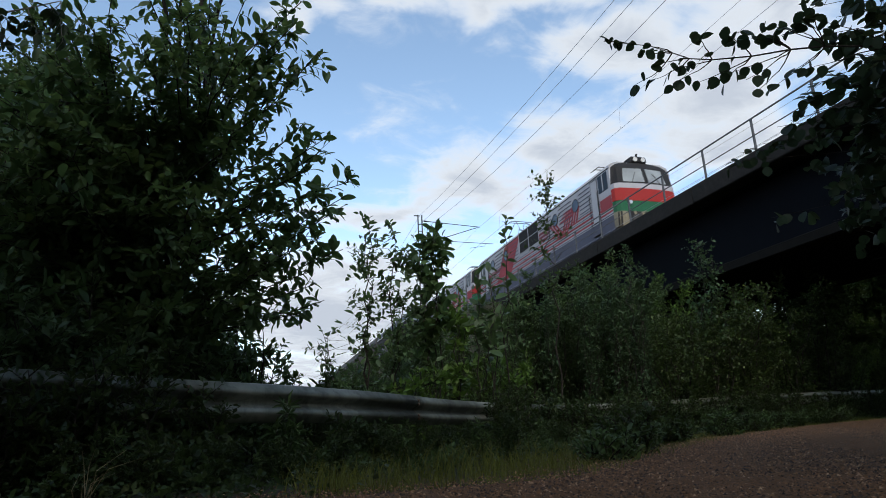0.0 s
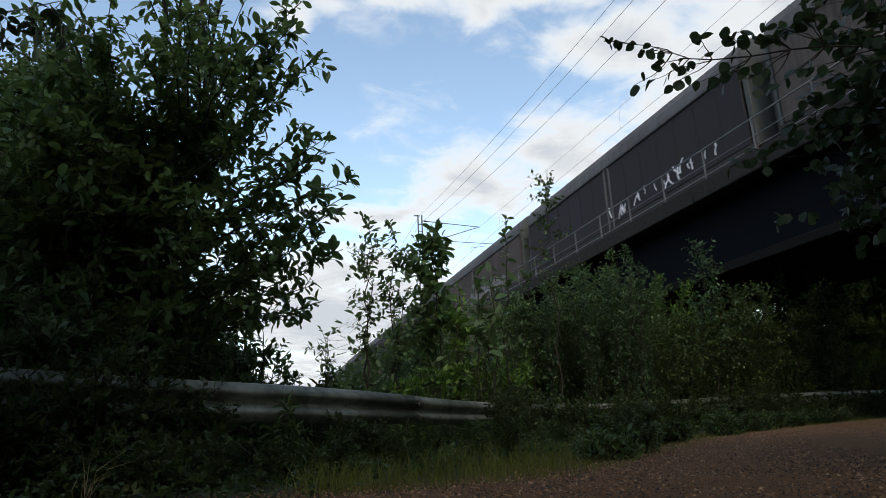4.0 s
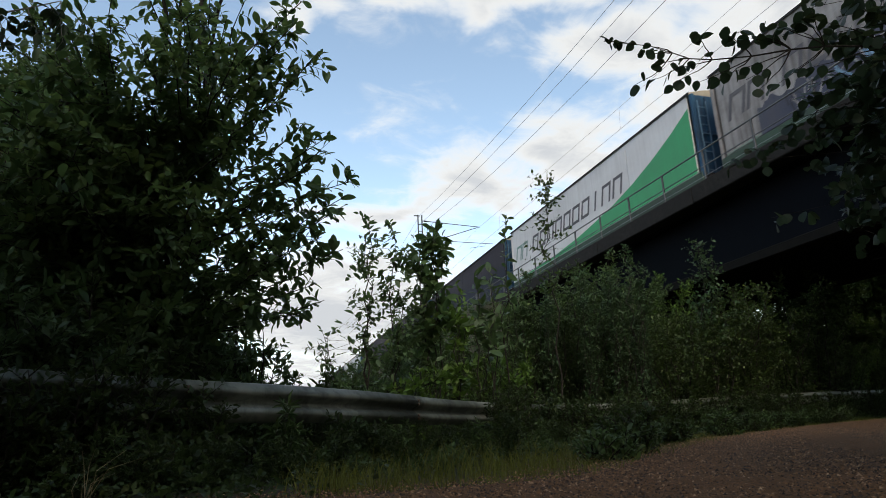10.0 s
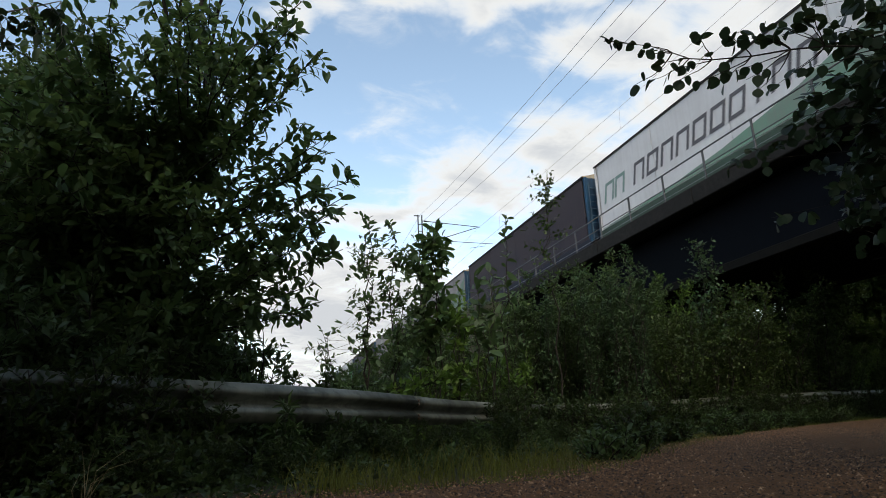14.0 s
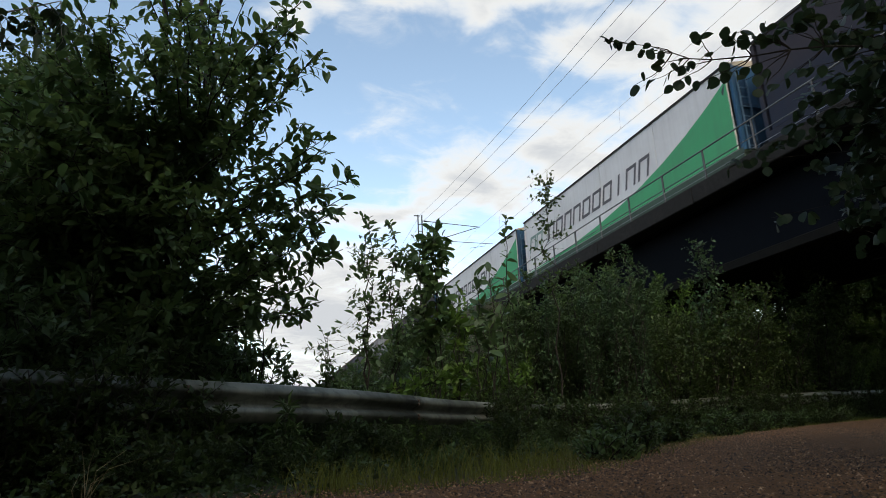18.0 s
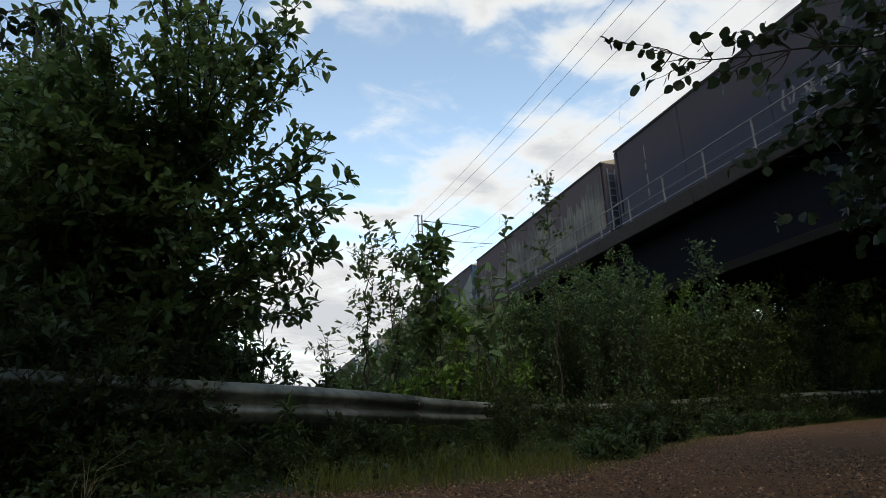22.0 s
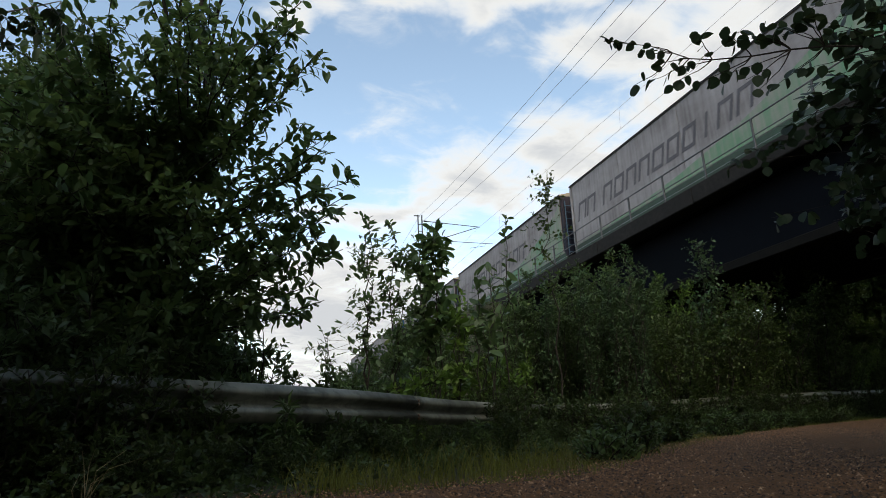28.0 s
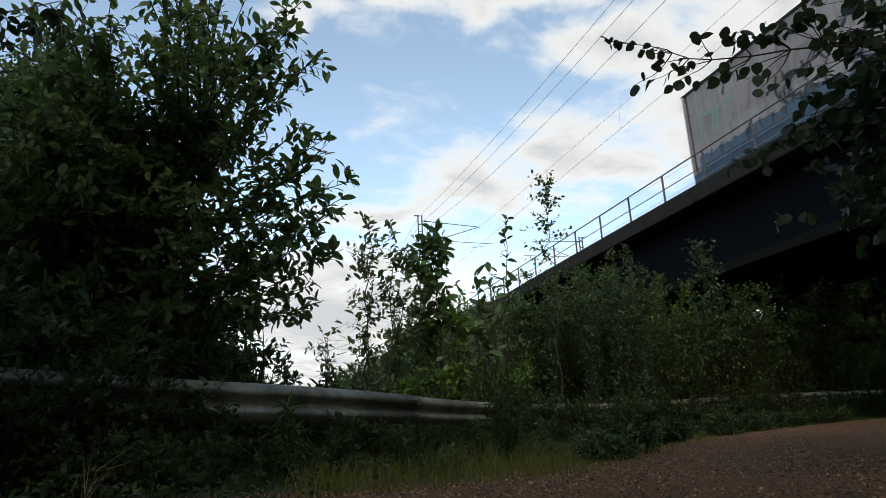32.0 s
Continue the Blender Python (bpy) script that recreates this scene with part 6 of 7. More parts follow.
for i, (x, y, h) in enumerate([(29.3, 22.5, 4.6), (30.4, 24.2, 5.2), (28.9, 21.0, 3.8), (29.6, 25.5, 5.0), (10.8, 16.9, 2.9), (14.4, 18.0, 3.2), (15.9, 18.9, 3.6), (17.4, 18.9, 3.5), (19.5, 19.2, 3.2), (22.5, 19.0, 2.7), (24.5, 19.2, 3.4)]):
    # beyond x 24 the bright leaf colour stands in for sunlit foliage
    shrub(x, y, h, 170 + i, leaf=0.09, mat="fresh" if x > 24 else "willow", n=11, wide=0.40, dens=1.2, low=0.04, label="dark leafy shrub in the shade under the bridge")


def backdrop_or_shade_tree(x, y, h, seed, wide=0.36, leaf=0.20):
    """Broadleaf tree round the crossing: background in view, or unseen and added for shade."""
    t = thing("broadleaf_tree", x, y, spot(x, y) - 0.1, label="tall dense broadleaf tree, background or unseen for shade", category="tree", group="trees round the crossing")
    g = Growth(seed)
    trunk = g.path((0, 0, 0), (g.r.normal(0, 0.3), g.r.normal(0, 0.3), h), 0.5, 0.03, 12)
    g.stem(trunk, 0.03 + 0.014 * h, 0.01)
    for i in range(36):
        k = int(g.r.integers(1, 11))
        a = g.r.uniform(0, 6.283)
        rad = h * wide * math.sin(math.pi * (0.2 + 0.72 * k / 11)) * g.r.uniform(0.6, 1.1)
        p = g.path(trunk[k], trunk[k] + np.array([rad * math.cos(a), rad * math.sin(a), g.r.uniform(0.0, 0.16) * h]), 0.2, 0.08, 7)
        g.stem(p, 0.02, 0.005)
        g.twigs(p, (34 if x > 20 else 20) if leaf > 0.1 else 30, 0.16 * h * 0.6 + 0.3, leaf * 1.15 if leaf > 0.1 else leaf, leaf * 0.5, 0.15, 0.9)
    return finish(g, t, "birch", M["willow"], M["bark"], False, join=True)


for i, (x, y, h) in enumerate([(30.5, 20.2, 7.5), (31.0, 26.0, 9.5), (33.0, 27.8, 10.5), (36.5, 30.5, 12.0), (40.0, 33.0, 13.0), (30.5, 23, 9.0), (29.0, 27, 8.5), (33.5, 20, 9.0), (36, 26, 9.5), (31.5, 16.5, 6.0), (40, 21, 10.0), (44, 27, 10.5), (27, 25, 8.0),
                               (25.8, 17.8, 5.5), (28.8, 17.2, 6.0), (34.5, 17.6, 7.0), (38, 18.5, 8.0), (43, 19.5, 9.0), (48, 24, 10), (52, 20, 10), (30.0, 19.0, 6.5), (32.5, 25, 9), (36, 20.5, 8.5),
                               (-3.1, 11.0, 4.6), (-4.0, 12.4, 6.0), (-4.2, 15.0, 6.4), (-5.4, 16.5, 8.0), (-5.4, 20.0, 7.5), (-7.5, 22, 10), (-3.9, 17.5, 5.0),
                               # from here on out of view, added to shade the verge and road
                               (-6.8, 8.5, 7.0), (-8.5, 4.5, 8.0), (-9.5, 9.5, 8.0), (-10, -1, 8.0),
                               (9.5, -0.8, 8.5), (-0.8, -4.6, 7.5), (2.8, -5.0, 8.0), (6.0, -2.5, 7.5), (-7.2, 0.8, 7.5), (3.6, -1.6, 6.0)]):
    backdrop_or_shade_tree(x, y, h, 300 + i)
backdrop_or_shade_tree(-3.4, 10.5, 6.5, 350, 0.25, 0.075)
backdrop_or_shade_tree(-2.7, 10.2, 5.3, 352, 0.27, 0.075)
# added beside the view to shade the left verge
backdrop_or_shade_tree(-4.0, 2.1, 6.5, 351, 0.30, 0.10)
for i in range(44):                                  # growth that hides the far part of the guard rail
    j = int(np.argmax(RAIL[:, 0] > 3.0)) + int(i * 1.35)
    if j < len(RAIL):
        g0 = np.random.default_rng(400 + i)
        o = g0.uniform(0.1, 0.45) * (1 if i % 3 else -1)
        # the darker weed leaf stands in for the bridge's shade here
        shrub(RAIL[j, 0] + 0.5 * o, RAIL[j, 1] - o, g0.uniform(0.62, 1.0), 1400 + i, leaf=0.065, mat="weed", n=8, wide=0.5, dens=0.9, low=0.0, label="low bushy growth leaning over the guard rail")
for i, (x, y, h) in enumerate([(3.9, 9.9, 1.5), (4.3, 10.3, 1.45), (4.7, 10.6, 1.65), (4.1, 10.4, 1.75)]):
    sapling(x, y, h, 440 + i, "narrow", 0.15, "fresh", 34, 0.12, 0.05, (0.05, 0), 3, "willowherb", "bright yellow-green willowherb behind the guard rail", spread=0.8)
for i, (x, y, h) in enumerate([(3.4, 14.2, 3.0), (2.7, 13.0, 2.3), (4.6, 15.5, 3.2)]):
    shrub(x, y, h, 450 + i, leaf=0.09, n=9, wide=0.4, dens=1.1, low=0.05)
for i, (x, y, h) in enumerate([(5.2, 12.4, 3.0), (5.7, 12.8, 3.3), (4.9, 12.0, 2.6)]):
    shrub(x, y, h, 460 + i, leaf=0.13, mat="willow_big", n=6, wide=0.3, dens=0.7, low=0.1, label="goat willow shrub with large grey-green leaves")
BEYOND = [(-1.6, 9.6, 1.0), (-0.7, 9.4, 0.95), (0.0, 9.9, 0.9), (0.6, 9.7, 0.85), (-2.4, 9.4, 1.2), (0.4, 11.0, 0.95), (-0.6, 11.0, 1.0), (1.2, 11.5, 1.0), (-1.5, 8.4, 1.0), (-0.4, 8.6, 0.9)]
for i, (x, y, h) in enumerate(BEYOND):
    shrub(x, y, h, 190 + i, leaf=0.075, n=10, wide=0.7, dens=1.4, low=0.0, label="low dense shrub behind the guard rail")
# out of view, added to keep light off the guard rail's left end
for i, (x, y, h) in enumerate([(-2.6, 3.5, 2.9), (-3.5, 2.4, 3.1), (-2.2, 2.9, 1.7), (-3.0, 4.4, 2.6), (-1.8, 2.55, 1.8)]):
    shrub(x, y, h, 480 + i, leaf=0.09, n=11, wide=0.3, dens=1.3, low=0.02, label="dense willow shrub, unseen, added to shade the verge")
for i, (x, y, h) in enumerate([(-2.45, 5.2, 1.75), (-1.9, 5.5, 1.6), (-1.45, 5.9, 1.7), (-0.95, 6.4, 1.4), (-0.35, 6.7, 1.15), (-2.9, 4.9, 1.9)]):
    shrub(x, y, h, 490 + i, leaf=0.085, mat="willow_big", n=10, wide=0.48, dens=1.1, low=0.42, label="goat willow shrub leaning over the guard rail")
for i, (x, y, h) in enumerate([(0.05, 7.3, 1.55), (-0.2, 7.0, 1.45), (0.3, 7.6, 1.15)]):
    shrub(x, y, h, 470 + i, "goat", 0.085, "willow", 7, 0.25, 0.6, 0.1, label="thin small-leaved shrub behind the guard rail")
for i, (x, y, h) in enumerate([(-0.65, 7.3, 1.75), (-0.32, 7.6, 1.65), (-1.0, 7.0, 1.7), (-0.55, 8.3, 1.7)]):
    shrub(x, y, h, 475 + i, "goat", 0.09, "willow", 9, 0.3, 1.1, 0.03, label="dense willow shrub behind the guard rail")
for i, (x, y, h) in enumerate([(-0.98, 4.45, 0.85), (-0.72, 4.6, 0.8), (-1.25, 4.2, 0.75), (-0.35, 4.9, 0.62)]):
    shrub(x, y, h, 485 + i, "goat", 0.055, "weed", 7, 0.3, 0.7, 0.05, name="roadside_herb", label="dark leafy herb growing before the guard rail")
for i in range(16):                                  # leafy clumps along the gravel's edge
    g0 = np.random.default_rng(1500 + i)
    v = VERGE[int(np.argmax(VERGE[:, 0] > 2.4)) + int(i * 2.1)]
    o = g0.uniform(0.05, 0.45)
    shrub(v[0] - 0.7 * o, v[1] + 0.7 * o, g0.uniform(0.18, 0.40), 1500 + i, "goat", 0.05, "weed" if i % 3 else "willow", 7, 0.55, 0.7, 0.02, name="roadside_herb", label="low leafy herb at the gravel's edge")
shrub(2.2, 8.6, 1.15, 491, "goat", 0.10, "fresh", 8, 0.4, 0.9, 0.05, "bird_cherry", "bright yellow-green bush behind the guard rail")
BANK = [(7.5, 17.0, 2.6), (9.5, 18.5, 2.6), (11, 20, 2.4), (6.0, 16.0, 2.2), (8.0, 20.5, 2.2), (10.0, 23.0, 2.0), (5.0, 19.0, 1.8), (6.5, 24.0, 1.8), (3.5, 16.0, 1.5), (4.5, 27, 1.6), (8.8, 27.5, 1.4), (7.5, 33, 1.5), (9.5, 40, 1.4), (5, 38, 1.6), (8, 50, 1.6), (3, 30, 1.6), (9, 62, 1.6)]
for i, (x, y, h) in enumerate(BANK):
    shrub(x, y, h, 130 + i, leaf=0.10, n=9, wide=0.5, dens=0.9, low=0.05, label="low leafy shrub on the railway bank")


def overhanging_birch():
    """Broad birch beside the road, its lowest twigs in view and its unseen crown there to shade the verge."""
    bx, by = -2.9, 0.7
    t = thing("birch", bx, by, spot(bx, by), label="birch leaning over the road, with hanging leafy twigs", category="tree")
    g = Growth(37)
    o = np.array([bx, by, spot(bx, by)])
    trunk = g.path((0, 0, 0), (0.9, 0.6, 6.4), 0.5, 0.03, 12)
    g.stem(trunk, 0.11, 0.03)
    for i in range(110):
        q = np.array([g.r.uniform(-3.6, 1.4), g.r.uniform(-2.2, 2.6), g.r.uniform(3.2, 6.6)])
        q[2] = max(q[2], 0.95 * math.hypot(q[0], q[1]) + 0.9)
        p = g.path(trunk[int(g.r.integers(4, 11))], q - o, 0.4, 0.05, 8)
        g.stem(p, 0.016, 0.003)
        g.twigs(p, 24, 0.5, 0.095, 0.06, 0.3, 0.9, 0.1)
    for i in range(60):                              # low boughs over the verge, out of view, added for more shade
        q = np.array([g.r.uniform(-3.8, 0.0), g.r.uniform(0.2, 3.8), g.r.uniform(2.6, 5.0)])
        q[2] = max(q[2], 0.95 * math.hypot(q[0], q[1]) + 0.9)
        p = g.path(trunk[int(g.r.integers(3, 9))], q - o, 0.4, 0.05, 8)
        g.twigs(p, 24, 0.5, 0.095, 0.06, 0.3, 0.9, 0.1)
    arm = np.array([tuple(trunk[4] + o), (-1.35, 2.0, 1.52), (-0.880, 2.225, 1.640), (-0.805, 2.242, 1.686), (-0.710, 2.251, 1.740)]) - o
    g.stem(arm, 0.007, 0.0015)
    for k, tip in ((2, (-0.838, 2.220, 1.615)), (3, (-0.782, 2.225, 1.614)), (3, (-0.742, 2.204, 1.570)), (4, (-0.681, 2.241, 1.564)), (2, (-0.834, 2.194, 1.518)), (4, (-0.719, 2.217, 1.682))):
        p = g.path(arm[k], np.array(tip) - o, 0.1, 0.03, 8)
        g.stem(p, 0.002, 0.0006)
        g.twigs(p, 6, 0.05, 0.042, 0.022, 0.3, 0.8, 0.6, -0.2, 0.001, 0.2)
    finish(g, t, "birch", M["aspen"], M["bark_white"], "mid", 0)


overhanging_birch()


def aspen_branch():
    """Young aspen close by, whose boughs hang into view."""
    bx, by = 3.3, 0.15
    t = thing("aspen", bx, by, spot(bx, by), label="young aspen with round dark leaves hanging over the road", category="tree")
    g = Growth(31)
    o = np.array([bx, by, spot(bx, by)])
    trunk = g.path((0, 0, 0), (0.15, -0.1, 3.0), 0.5, 0.03, 12)
    g.stem(trunk, 0.05, 0.03)
    top = g.path(trunk[-1], (-0.8, -0.3, 6.2), 0.4, 0.04, 10)
    g.stem(top, 0.03, 0.008)
    for i in range(40):                              # unseen crown over the road, added to shade the ground
        k = int(g.r.integers(0, 9))
        a, rad = g.r.uniform(0, 6.283), g.r.uniform(0.7, 2.6)
        q = top[k] + np.array([rad * math.cos(a) - 1.0, rad * math.sin(a) - 0.4, g.r.uniform(0.1, 0.9)])
        p = g.path(top[k], q, 0.2, 0.06, 7)
        g.stem(p, 0.012, 0.003)
        g.twigs(p, 20, 0.45, 0.095, 0.08, 0.2, 0.9, 0.2)

    side = np.array([tuple(trunk[4] + o)] + [(1.679, 1.129, 1.177), (1.565, 1.218, 1.217), (1.510, 1.282, 1.240), (1.435, 1.356, 1.253), (1.353, 1.429, 1.275), (1.304, 1.470, 1.298), (1.263, 1.495, 1.329), (1.210, 1.531, 1.370), (1.150, 1.565, 1.393), (1.085, 1.600, 1.415)]) - o
    g.stem(side, 0.0034, 0.0008)

    def sprig(tip, n, size=0.039):
        """A thin side twig off the bough with a few leaves at its end."""
        w = np.array(tip) - o
        k = 1 + int(np.argmin(np.linalg.norm(side[1:] - w, axis=1)))
        p = g.path(side[max(1, k - 1)], w, 0.1, 0.05, 7)
        g.stem(p, 0.0022, 0.0007)
        for i in range(n):
            g.lp.append((p[-1 - (i % 3)] + g.r.normal(0, 0.006, 3))[None])
            g.la.append(norm(g.r.normal(0, 0.6, 3) + norm(w - p[0]) * 0.7 + np.array([0, 0, -0.35]))[None])
            g.ls.append(np.array([size * g.r.uniform(0.8, 1.15)]))
    for tip in ((1.302, 1.421, 1.352), (1.376, 1.372, 1.331), (1.412, 1.369, 1.342), (1.418, 1.327, 1.294), (1.465, 1.328, 1.314), (1.462, 1.277, 1.307), (1.511, 1.282, 1.310), (1.531, 1.233, 1.307), (1.524, 1.205, 1.336), (1.548, 1.184, 1.272)):
        sprig(tip, 5)
    for tip in ((1.161, 1.536, 1.334), (1.118, 1.523, 1.205), (1.202, 1.510, 1.235), (1.255, 1.507, 1.224), (1.218, 1.518, 1.299), (1.252, 1.466, 1.256), (1.300, 1.447, 1.198), (1.356, 1.441, 1.198), (1.394, 1.391, 1.214), (1.421, 1.381, 1.184), (1.436, 1.358, 1.137), (1.502, 1.342, 1.159), (1.513, 1.280, 1.173), (1.544, 1.250, 1.167)):
        sprig(tip, 3)
    g.twigs(side, 12, 0.05, 0.031, 0.025, 0.42, 0.8, 0.5, -0.1, 0.0010, 0.2)
    for tip, n in (((1.085, 1.600, 1.415), 2), ((1.110, 1.585, 1.405), 2), ((1.205, 1.533, 1.372), 3)):
        sprig(tip, n, 0.026)
    def spray_of(z, tips, n, leaf=0.036, lo=0.6):
        """Leafy ends of boughs that leave the trunk at one height."""
        src = trunk[int(z / 3.0 * 11)]
        for tip in tips:
            p = g.path(src, np.array(tip) - o, 0.05, 0.05, 10)
            g.stem(p, 0.003, 0.0008)
            g.twigs(p, n, 0.13, leaf, 0.030, lo, 0.9, 0.35, -0.1, 0.0011, 0.2)
    spray_of(1.5, [(1.61, 1.26, 1.39), (1.64, 1.22, 1.33), (1.68, 1.19, 1.36), (1.69, 1.16, 1.29), (1.61, 1.24, 1.28), (1.63, 1.19, 1.23), (1.66, 1.13, 1.22)], 34, 0.040)
    spray_of(1.3, [(1.63, 1.26, 1.20), (1.65, 1.21, 1.17), (1.66, 1.16, 1.14), (1.65, 1.37, 1.19), (1.67, 1.32, 1.14), (1.69, 1.26, 1.13), (1.71, 1.21, 1.09)], 40, 0.040, 0.5)
    spray_of(1.1, [(1.70, 1.45, 1.19), (1.71, 1.42, 1.13), (1.72, 1.37, 1.10), (1.72, 1.32, 1.09), (1.74, 1.27, 1.06), (1.72, 1.52, 1.15), (1.77, 1.46, 1.09), (1.80, 1.41, 1.05), (1.82, 1.36, 1.03), (1.83, 1.30, 1.04)], 46, 0.040, 0.5)
    spray_of(1.0, [(1.71, 1.57, 1.15), (1.71, 1.64, 1.12), (1.63, 1.67, 1.09), (1.59, 1.69, 1.06)], 7, 0.036, 0.8)
    spray_of(0.9, [(1.76, 1.40, 0.94), (1.78, 1.35, 0.92), (1.78, 1.29, 0.93), (1.78, 1.42, 0.86), (1.80, 1.37, 0.82), (1.79, 1.32, 0.84), (1.82, 1.44, 0.75), (1.83, 1.40, 0.72), (1.86, 1.46, 0.65), (1.84, 1.36, 1.01), (1.9, 1.5, 1.0), (1.95, 1.45, 0.9), (1.95, 1.5, 0.75)], 48, 0.040, 0.45)
    spray_of(0.9, [(1.78, 1.50, 0.97), (1.81, 1.52, 0.88), (1.63, 1.59, 0.82)], 6, 0.038, 0.8)
    for i in range(44):                              # the closed crown behind the bough
        q = np.array((2.02, 1.58, 1.55)) + g.r.random() * np.array((0.40, -0.12, -0.02)) + g.r.random() * np.array((0.06, 0.21, -0.76)) + g.r.random() * np.array((0.46, 0.34, 0.21)) - o
        p = g.path(trunk[int(np.clip(q[2] / 3.0 * 11, 1, 10))], q, 0.08, 0.06, 8)
        g.stem(p, 0.0035, 0.001)
        g.twigs(p, 30, 0.16, 0.044, 0.032, 0.5, 0.9, 0.35, -0.1, 0.0012, 0.2)
    finish(g, t, "round", M["aspen"], M["twig"], True, 300, 0.55, near=np.array([1.5, 1.6, 1.35]) - o)


aspen_branch()


# ---------------------------------------------------------------- verge growth
def verge_point(rng, lo, hi, out0, out1):
    """A point between the road's edge (0) and the guard rail (1)."""
    i = rng.uniform(lo, hi)
    k = int(i)
    v = VERGE[k]
    j = int(np.argmin(np.hypot(RAIL[:, 0] - v[0], RAIL[:, 1] - v[1])))
    w = rng.uniform(out0, out1)
    return v[0] * (1 - w) + RAIL[j, 0] * w, v[1] * (1 - w) + RAIL[j, 1] * w


def grass():
    rng = np.random.default_rng(8)
    n = 60000
    k = (14 + 104 * rng.random(n) ** 2.0).astype(int)
    v = VERGE[k]
    j = np.array([np.argmin(np.hypot(RAIL[:, 0] - q[0], RAIL[:, 1] - q[1])) for q in VERGE])[k]
    w = np.where(rng.random(n) < 0.45, np.abs(rng.normal(0.03, 0.12, n)), rng.uniform(0, 1.1, n))
    x = v[:, 0] * (1 - w) + RAIL[j, 0] * w + rng.normal(0, 0.15, n)
    y = v[:, 1] * (1 - w) + RAIL[j, 1] * w + rng.normal(0, 0.15, n)
    keep = (x > 0.15 + 0.25 * rng.random(n))
    x, y, w, n = x[keep], y[keep], w[keep], int(keep.sum())
    tuft = 0.5 + 0.5 * np.sin(3.1 * x + 1.2) * np.sin(2.7 * y)
    h = rng.uniform(0.04, 0.20, n) * np.where(np.hypot(x, y) < 6, 1.35, 0.8) * (0.45 + 0.8 * tuft) * (0.55 + 0.8 * np.clip(w, 0, 0.6))
    a, b = rng.uniform(0, 6.283, n), rng.uniform(0, 6.283, n)
    lean = h * rng.uniform(0.1, 0.8, n)
    wd = rng.uniform(0.0013, 0.0032, n)
    z = base_level(x, y) - 0.02
    c, s = np.cos(a) * wd, np.sin(a) * wd
    lx, ly = np.cos(b) * lean, np.sin(b) * lean
    V = np.stack([np.stack([x - c, y - s, z], -1), np.stack([x + c, y + s, z], -1),
                  np.stack([x + lx * 0.35 + c * 0.8, y + ly * 0.35 + s * 0.8, z + h * 0.6], -1), np.stack([x + lx * 0.35 - c * 0.8, y + ly * 0.35 - s * 0.8, z + h * 0.6], -1),
                  np.stack([x + lx, y + ly, z + h], -1)], 1)
    F = np.array([(0, 1, 2), (0, 2, 3), (3, 2, 4)])[None] + 5 * np.arange(n)[:, None, None]
    tagged(new("verge_grass", fast_mesh("verge_grass", V.reshape(-1, 3), F.reshape(-1, 3), M["grass"])), "short yellow-green grass along the gravel road's edge", "grass", kind="stuff")


grass()


def weed(seed, h, kind, leaf, mat, stems, tw, length, label, spread=0.2):
    t = thing("weed", label=label, category="weed", group="roadside weeds")
    g = Growth(seed)
    for i in range(stems):
        a, q = g.r.uniform(0, 6.283), g.r.uniform(0.2, 1.0) * spread
        p = g.path((0, 0, 0), (q * math.cos(a), q * math.sin(a), h * g.r.uniform(0.6, 1.0)), 0.7, 0.05, 10)
        g.twig_p.append(p[[0, 3, 6, 9]][None])
        g.twig_r.append(np.array([0.0035]))
        g.twigs(p, tw, length, leaf, leaf * 0.5, 0.1, 1.0, 0.2, 0.3, 0.0012)
    return finish(g, t, kind, M[mat], M["twig"], "mid", 0, crown="foliage", brush="stalk")


rng = random.Random(77)
WEEDS = [weed(201, 0.62, "narrow", 0.075, "weed", 5, 26, 0.08, "tall weed with narrow leaves beside the guard rail"),
         weed(202, 0.42, "willow", 0.045, "weed", 7, 20, 0.11, "leafy green weed on the verge"),
         weed(203, 0.30, "broad", 0.05, "weed", 9, 12, 0.08, "broad-leaved weed on the verge", 0.22),
         weed(204, 0.66, "birch", 0.03, "weed", 5, 30, 0.15, "tall branching weed beside the guard rail"),
         weed(205, 0.55, "narrow", 0.085, "willow", 4, 30, 0.07, "green willowherb beside the guard rail", 0.12),
         weed(206, 0.24, "broad", 0.04, "willow", 10, 12, 0.08, "low dark green herb on the verge", 0.25)]
first = set()
for i in range(240):
    lo, hi = (20, 60) if i < 190 else (60, 112)
    x, y = verge_point(rng, lo, hi, 0.40, 0.97)
    if math.hypot(x, y) < 3.0:
        continue
    k = rng.choice([0, 1, 1, 2, 2, 3, 4, 5, 5])
    m = pose(x, y, spot(x, y) - 0.025, rng.uniform(-6, 6), rng.uniform(-6, 6), rng.uniform(0, 360))
    s = rng.uniform(0.45, 0.8) if i < 190 else rng.uniform(0.6, 1.0)
    if k not in first:
        WEEDS[k].matrix_basis = m
        first.add(k)
    else:
        w = copy_thing(WEEDS[k], m)
        w.scale = (s, s, s)
for i in range(70):                                  # low herbs close before the rail
    x, y = verge_point(rng, 22, 52, 0.70, 0.97)
    if math.hypot(x, y) > 3.0:
        w = copy_thing(WEEDS[rng.choice([1, 2, 2, 5])], pose(x, y, spot(x, y) - 0.025, rng.uniform(-6, 6), rng.uniform(-6, 6), rng.uniform(0, 360)))
        s = rng.uniform(0.75, 1.15)
        w.scale = (s, s, s)
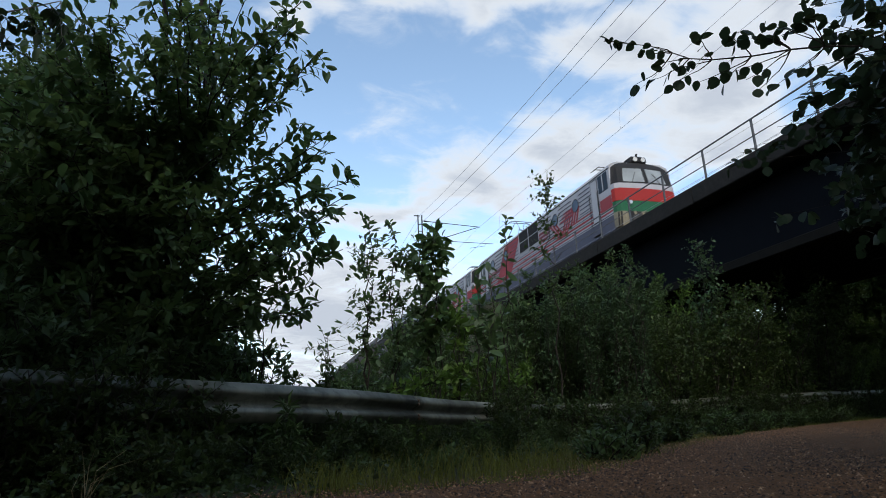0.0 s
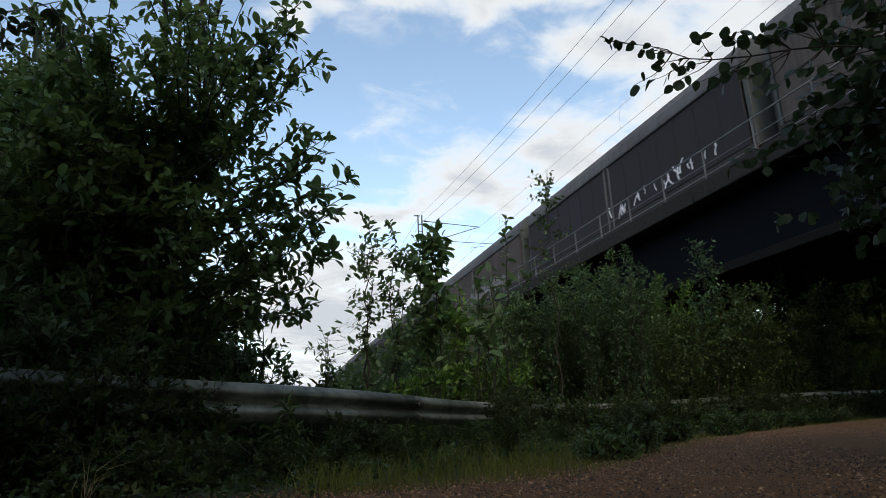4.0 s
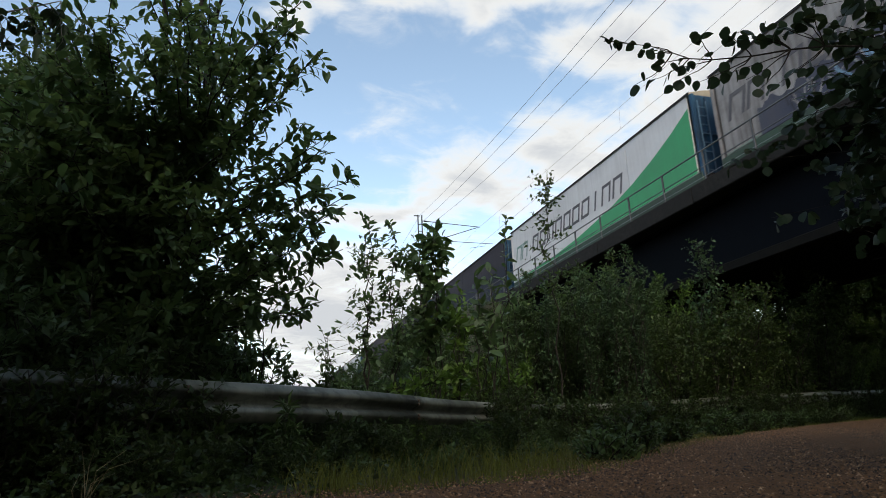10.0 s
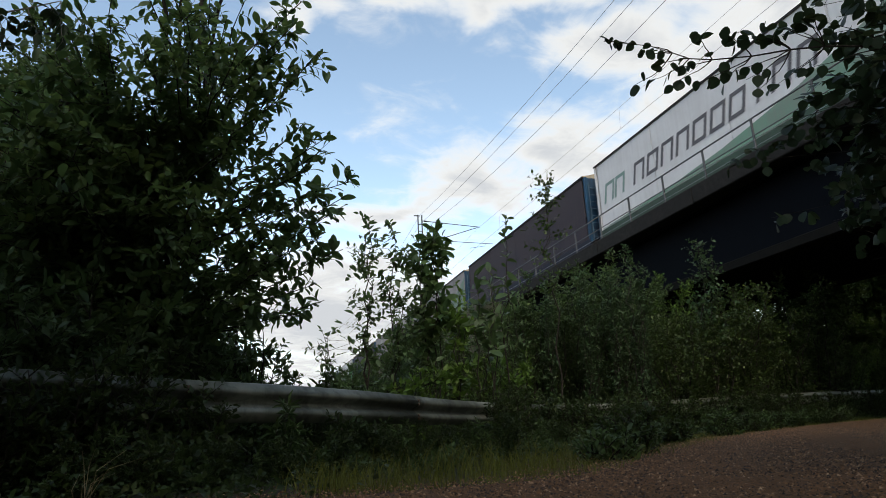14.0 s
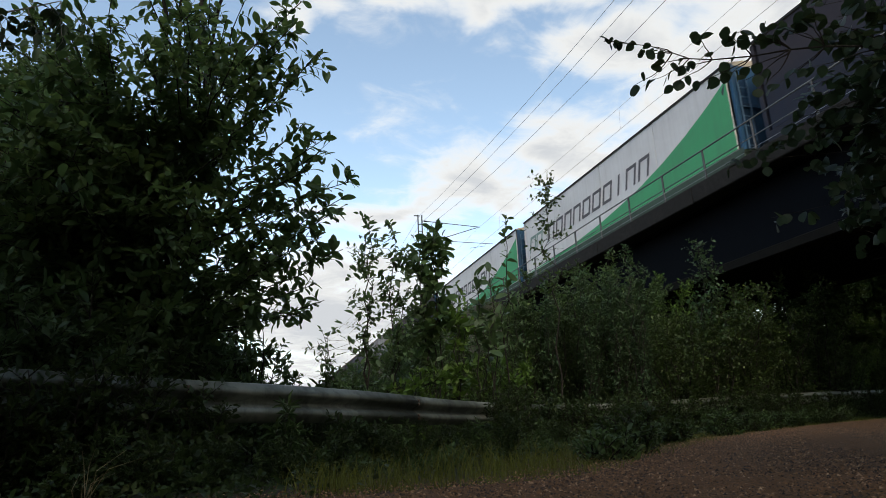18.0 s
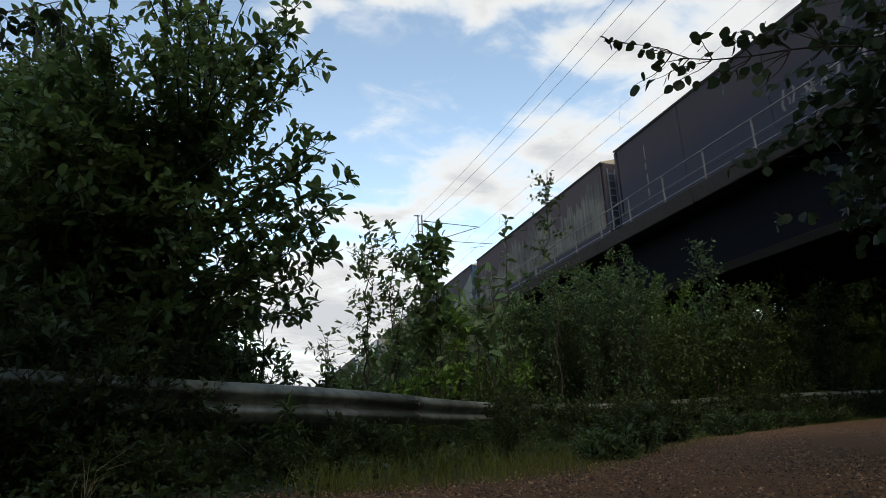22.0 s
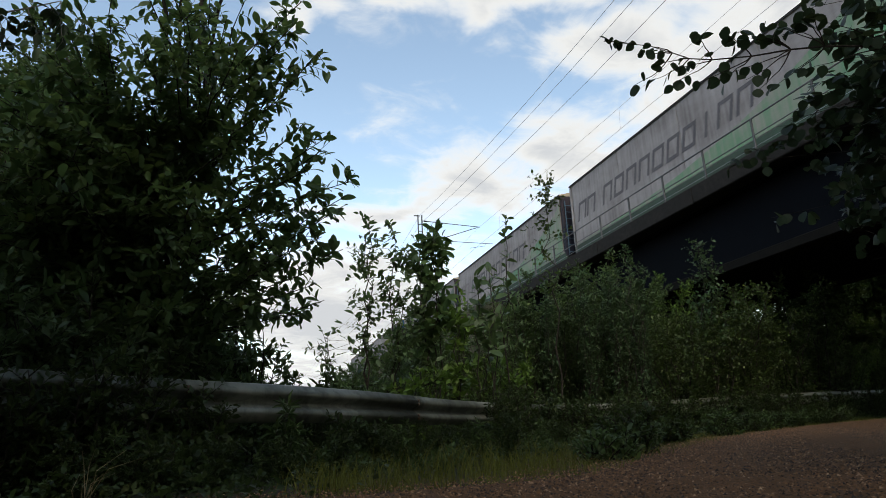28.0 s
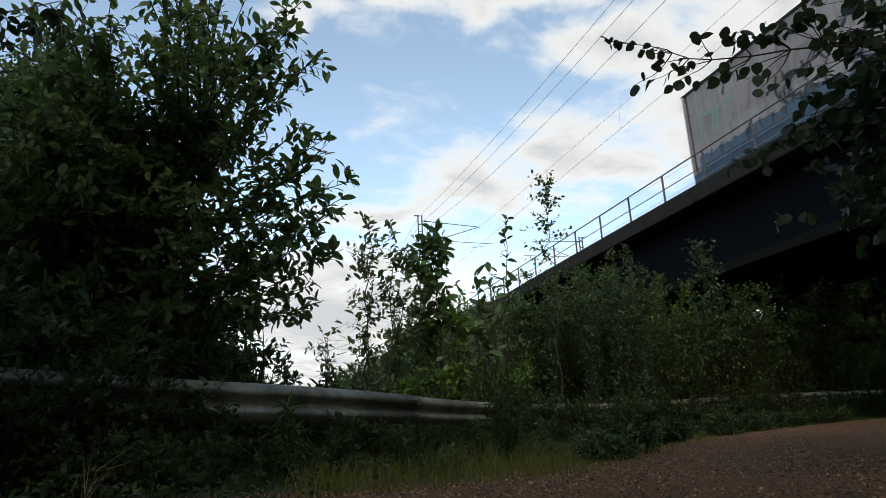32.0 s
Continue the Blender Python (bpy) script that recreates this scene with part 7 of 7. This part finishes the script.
for x, y, s in ((-1.05, 4.85, 1.2), (-0.92, 5.0, 1.1), (-1.2, 4.6, 1.15), (-0.6, 5.3, 1.1), (-1.3, 4.4, 1.2), (0.3, 5.8, 0.8), (0.75, 6.2, 0.8)):
    w = copy_thing(WEEDS[rng.choice([0, 1, 3])], pose(x, y, spot(x, y) - 0.025, 0, 0, rng.uniform(0, 360)))
    w.scale = (s, s, s)
for i in range(55):                                  # behind the rail
    j = rng.randrange(18, 100)
    d = rng.uniform(0.2, 0.9)
    x, y = RAIL[j, 0] - d * 0.72, RAIL[j, 1] + d * 0.69
    w = copy_thing(WEEDS[rng.choice([0, 1, 3, 4])], pose(x, y, spot(x, y) - 0.025, 0, 0, rng.uniform(0, 360)))
    s = rng.uniform(0.9, 1.5)
    w.scale = (s, s, s)


def undergrowth():
    """Herbs that carpet the verge and the railway bank."""
    r = np.random.default_rng(61)
    n1, n2 = 46000, 34000
    k = (16 + 100 * r.random(n1) ** 1.4).astype(int)
    j = np.array([np.argmin(np.hypot(RAIL[:, 0] - q[0], RAIL[:, 1] - q[1])) for q in VERGE])[k]
    w = np.where(VERGE[k, 0] < 0.5, r.uniform(-0.05, 1.5, n1), r.uniform(0.32, 1.5, n1))
    x1 = VERGE[k, 0] * (1 - w) + RAIL[j, 0] * w + r.normal(0, 0.12, n1)
    y1 = VERGE[k, 1] * (1 - w) + RAIL[j, 1] * w + r.normal(0, 0.12, n1)
    x2, y2 = r.uniform(-4, 13.2, n2), 9 + 90 * r.random(n2) ** 1.7
    keep = (x2 > -0.3 * y2) & (y2 > np.interp(x2, RAIL[:, 0], RAIL[:, 1]) + 0.4)
    for name, x, y, size, hi, mat in (("verge_herbs", x1, y1, 0.04, 0.14, "weed"), ("bank_herbs", x2[keep], y2[keep], 0.16, 0.5, "willow")):
        n = len(x)
        z = ground_level(x, y) + hi * r.random(n) ** 1.5 * (0.4 + 0.6 * np.abs(np.sin(2.3 * x) * np.sin(1.9 * y + 0.7)))
        g = Growth(62)
        g.lp, g.la, g.ls = [np.stack([x, y, z], -1)], [norm(r.normal(0, 1, (n, 3)) * (1, 1, 0.6))], [size * r.uniform(0.5, 1.4, n)]
        tagged(new(name, g.leaf_mesh(name, "broad", M[mat], False)), "low green herbs covering the ground", "undergrowth", kind="stuff")


undergrowth()


def dry_stalks():
    t = thing("dry_grass_tuft", -0.66, 3.05, spot(-0.66, 3.05) - 0.02, label="pale dry grass stalks leaning among the weeds", category="grass tuft")
    r = random.Random(4)
    for i in range(9):
        a = r.uniform(-0.2, 1.1)
        l = r.uniform(0.16, 0.34)
        part("stalk", MB().tube([(0.05 * r.random(), 0.05 * r.random(), 0), (0.5 * a * l, r.uniform(-0.1, 0.1), 0.6 * l), (a * l, r.uniform(-0.1, 0.1), l * r.uniform(0.7, 0.95))], [0.0022, 0.0017, 0.0008], 5), M["straw"], t)


dry_stalks()


def far_woods():
    g = Growth(90)
    r = g.r
    for i in range(70):
        x, y = r.uniform(-150, 9), r.uniform(150, 420)
        h = r.uniform(5, 9) * (1 if x < -20 else 0.5)
        for _ in range(14):
            q = np.array([x + r.normal(0, 2.2), y + r.normal(0, 2.2), h * r.uniform(0.2, 1.0)])
            p = np.stack([np.array([x, y, 0.0]), q])
            g.twigs(p, 6, 1.6, 0.9, 0.3, 0.5, 1.0, 0.0, 0.2, 0.03)
    ob = new("far_woods", g.leaf_mesh("far_woods", "birch", M["willow"], False))
    tagged(ob, "distant low line of dark green woods", "woods", kind="stuff")


far_woods()


# ---------------------------------------------------------------- movement
def motions():
    """The train runs steadily towards -y; it falls back a little in the middle of the passage."""
    lag = [(0, 0.0), (7, 0.0), (10, -0.7), (14, -1.1), (18, -1.3), (21.5, -1.45), (25, -1.2), (29, -0.55), (32, 0.05)]
    for ob, s in TRAIN:
        walk(ob, [(t, pose(XC, s - 20.57 * t + d, DECK)) for t, d in lag])


motions()
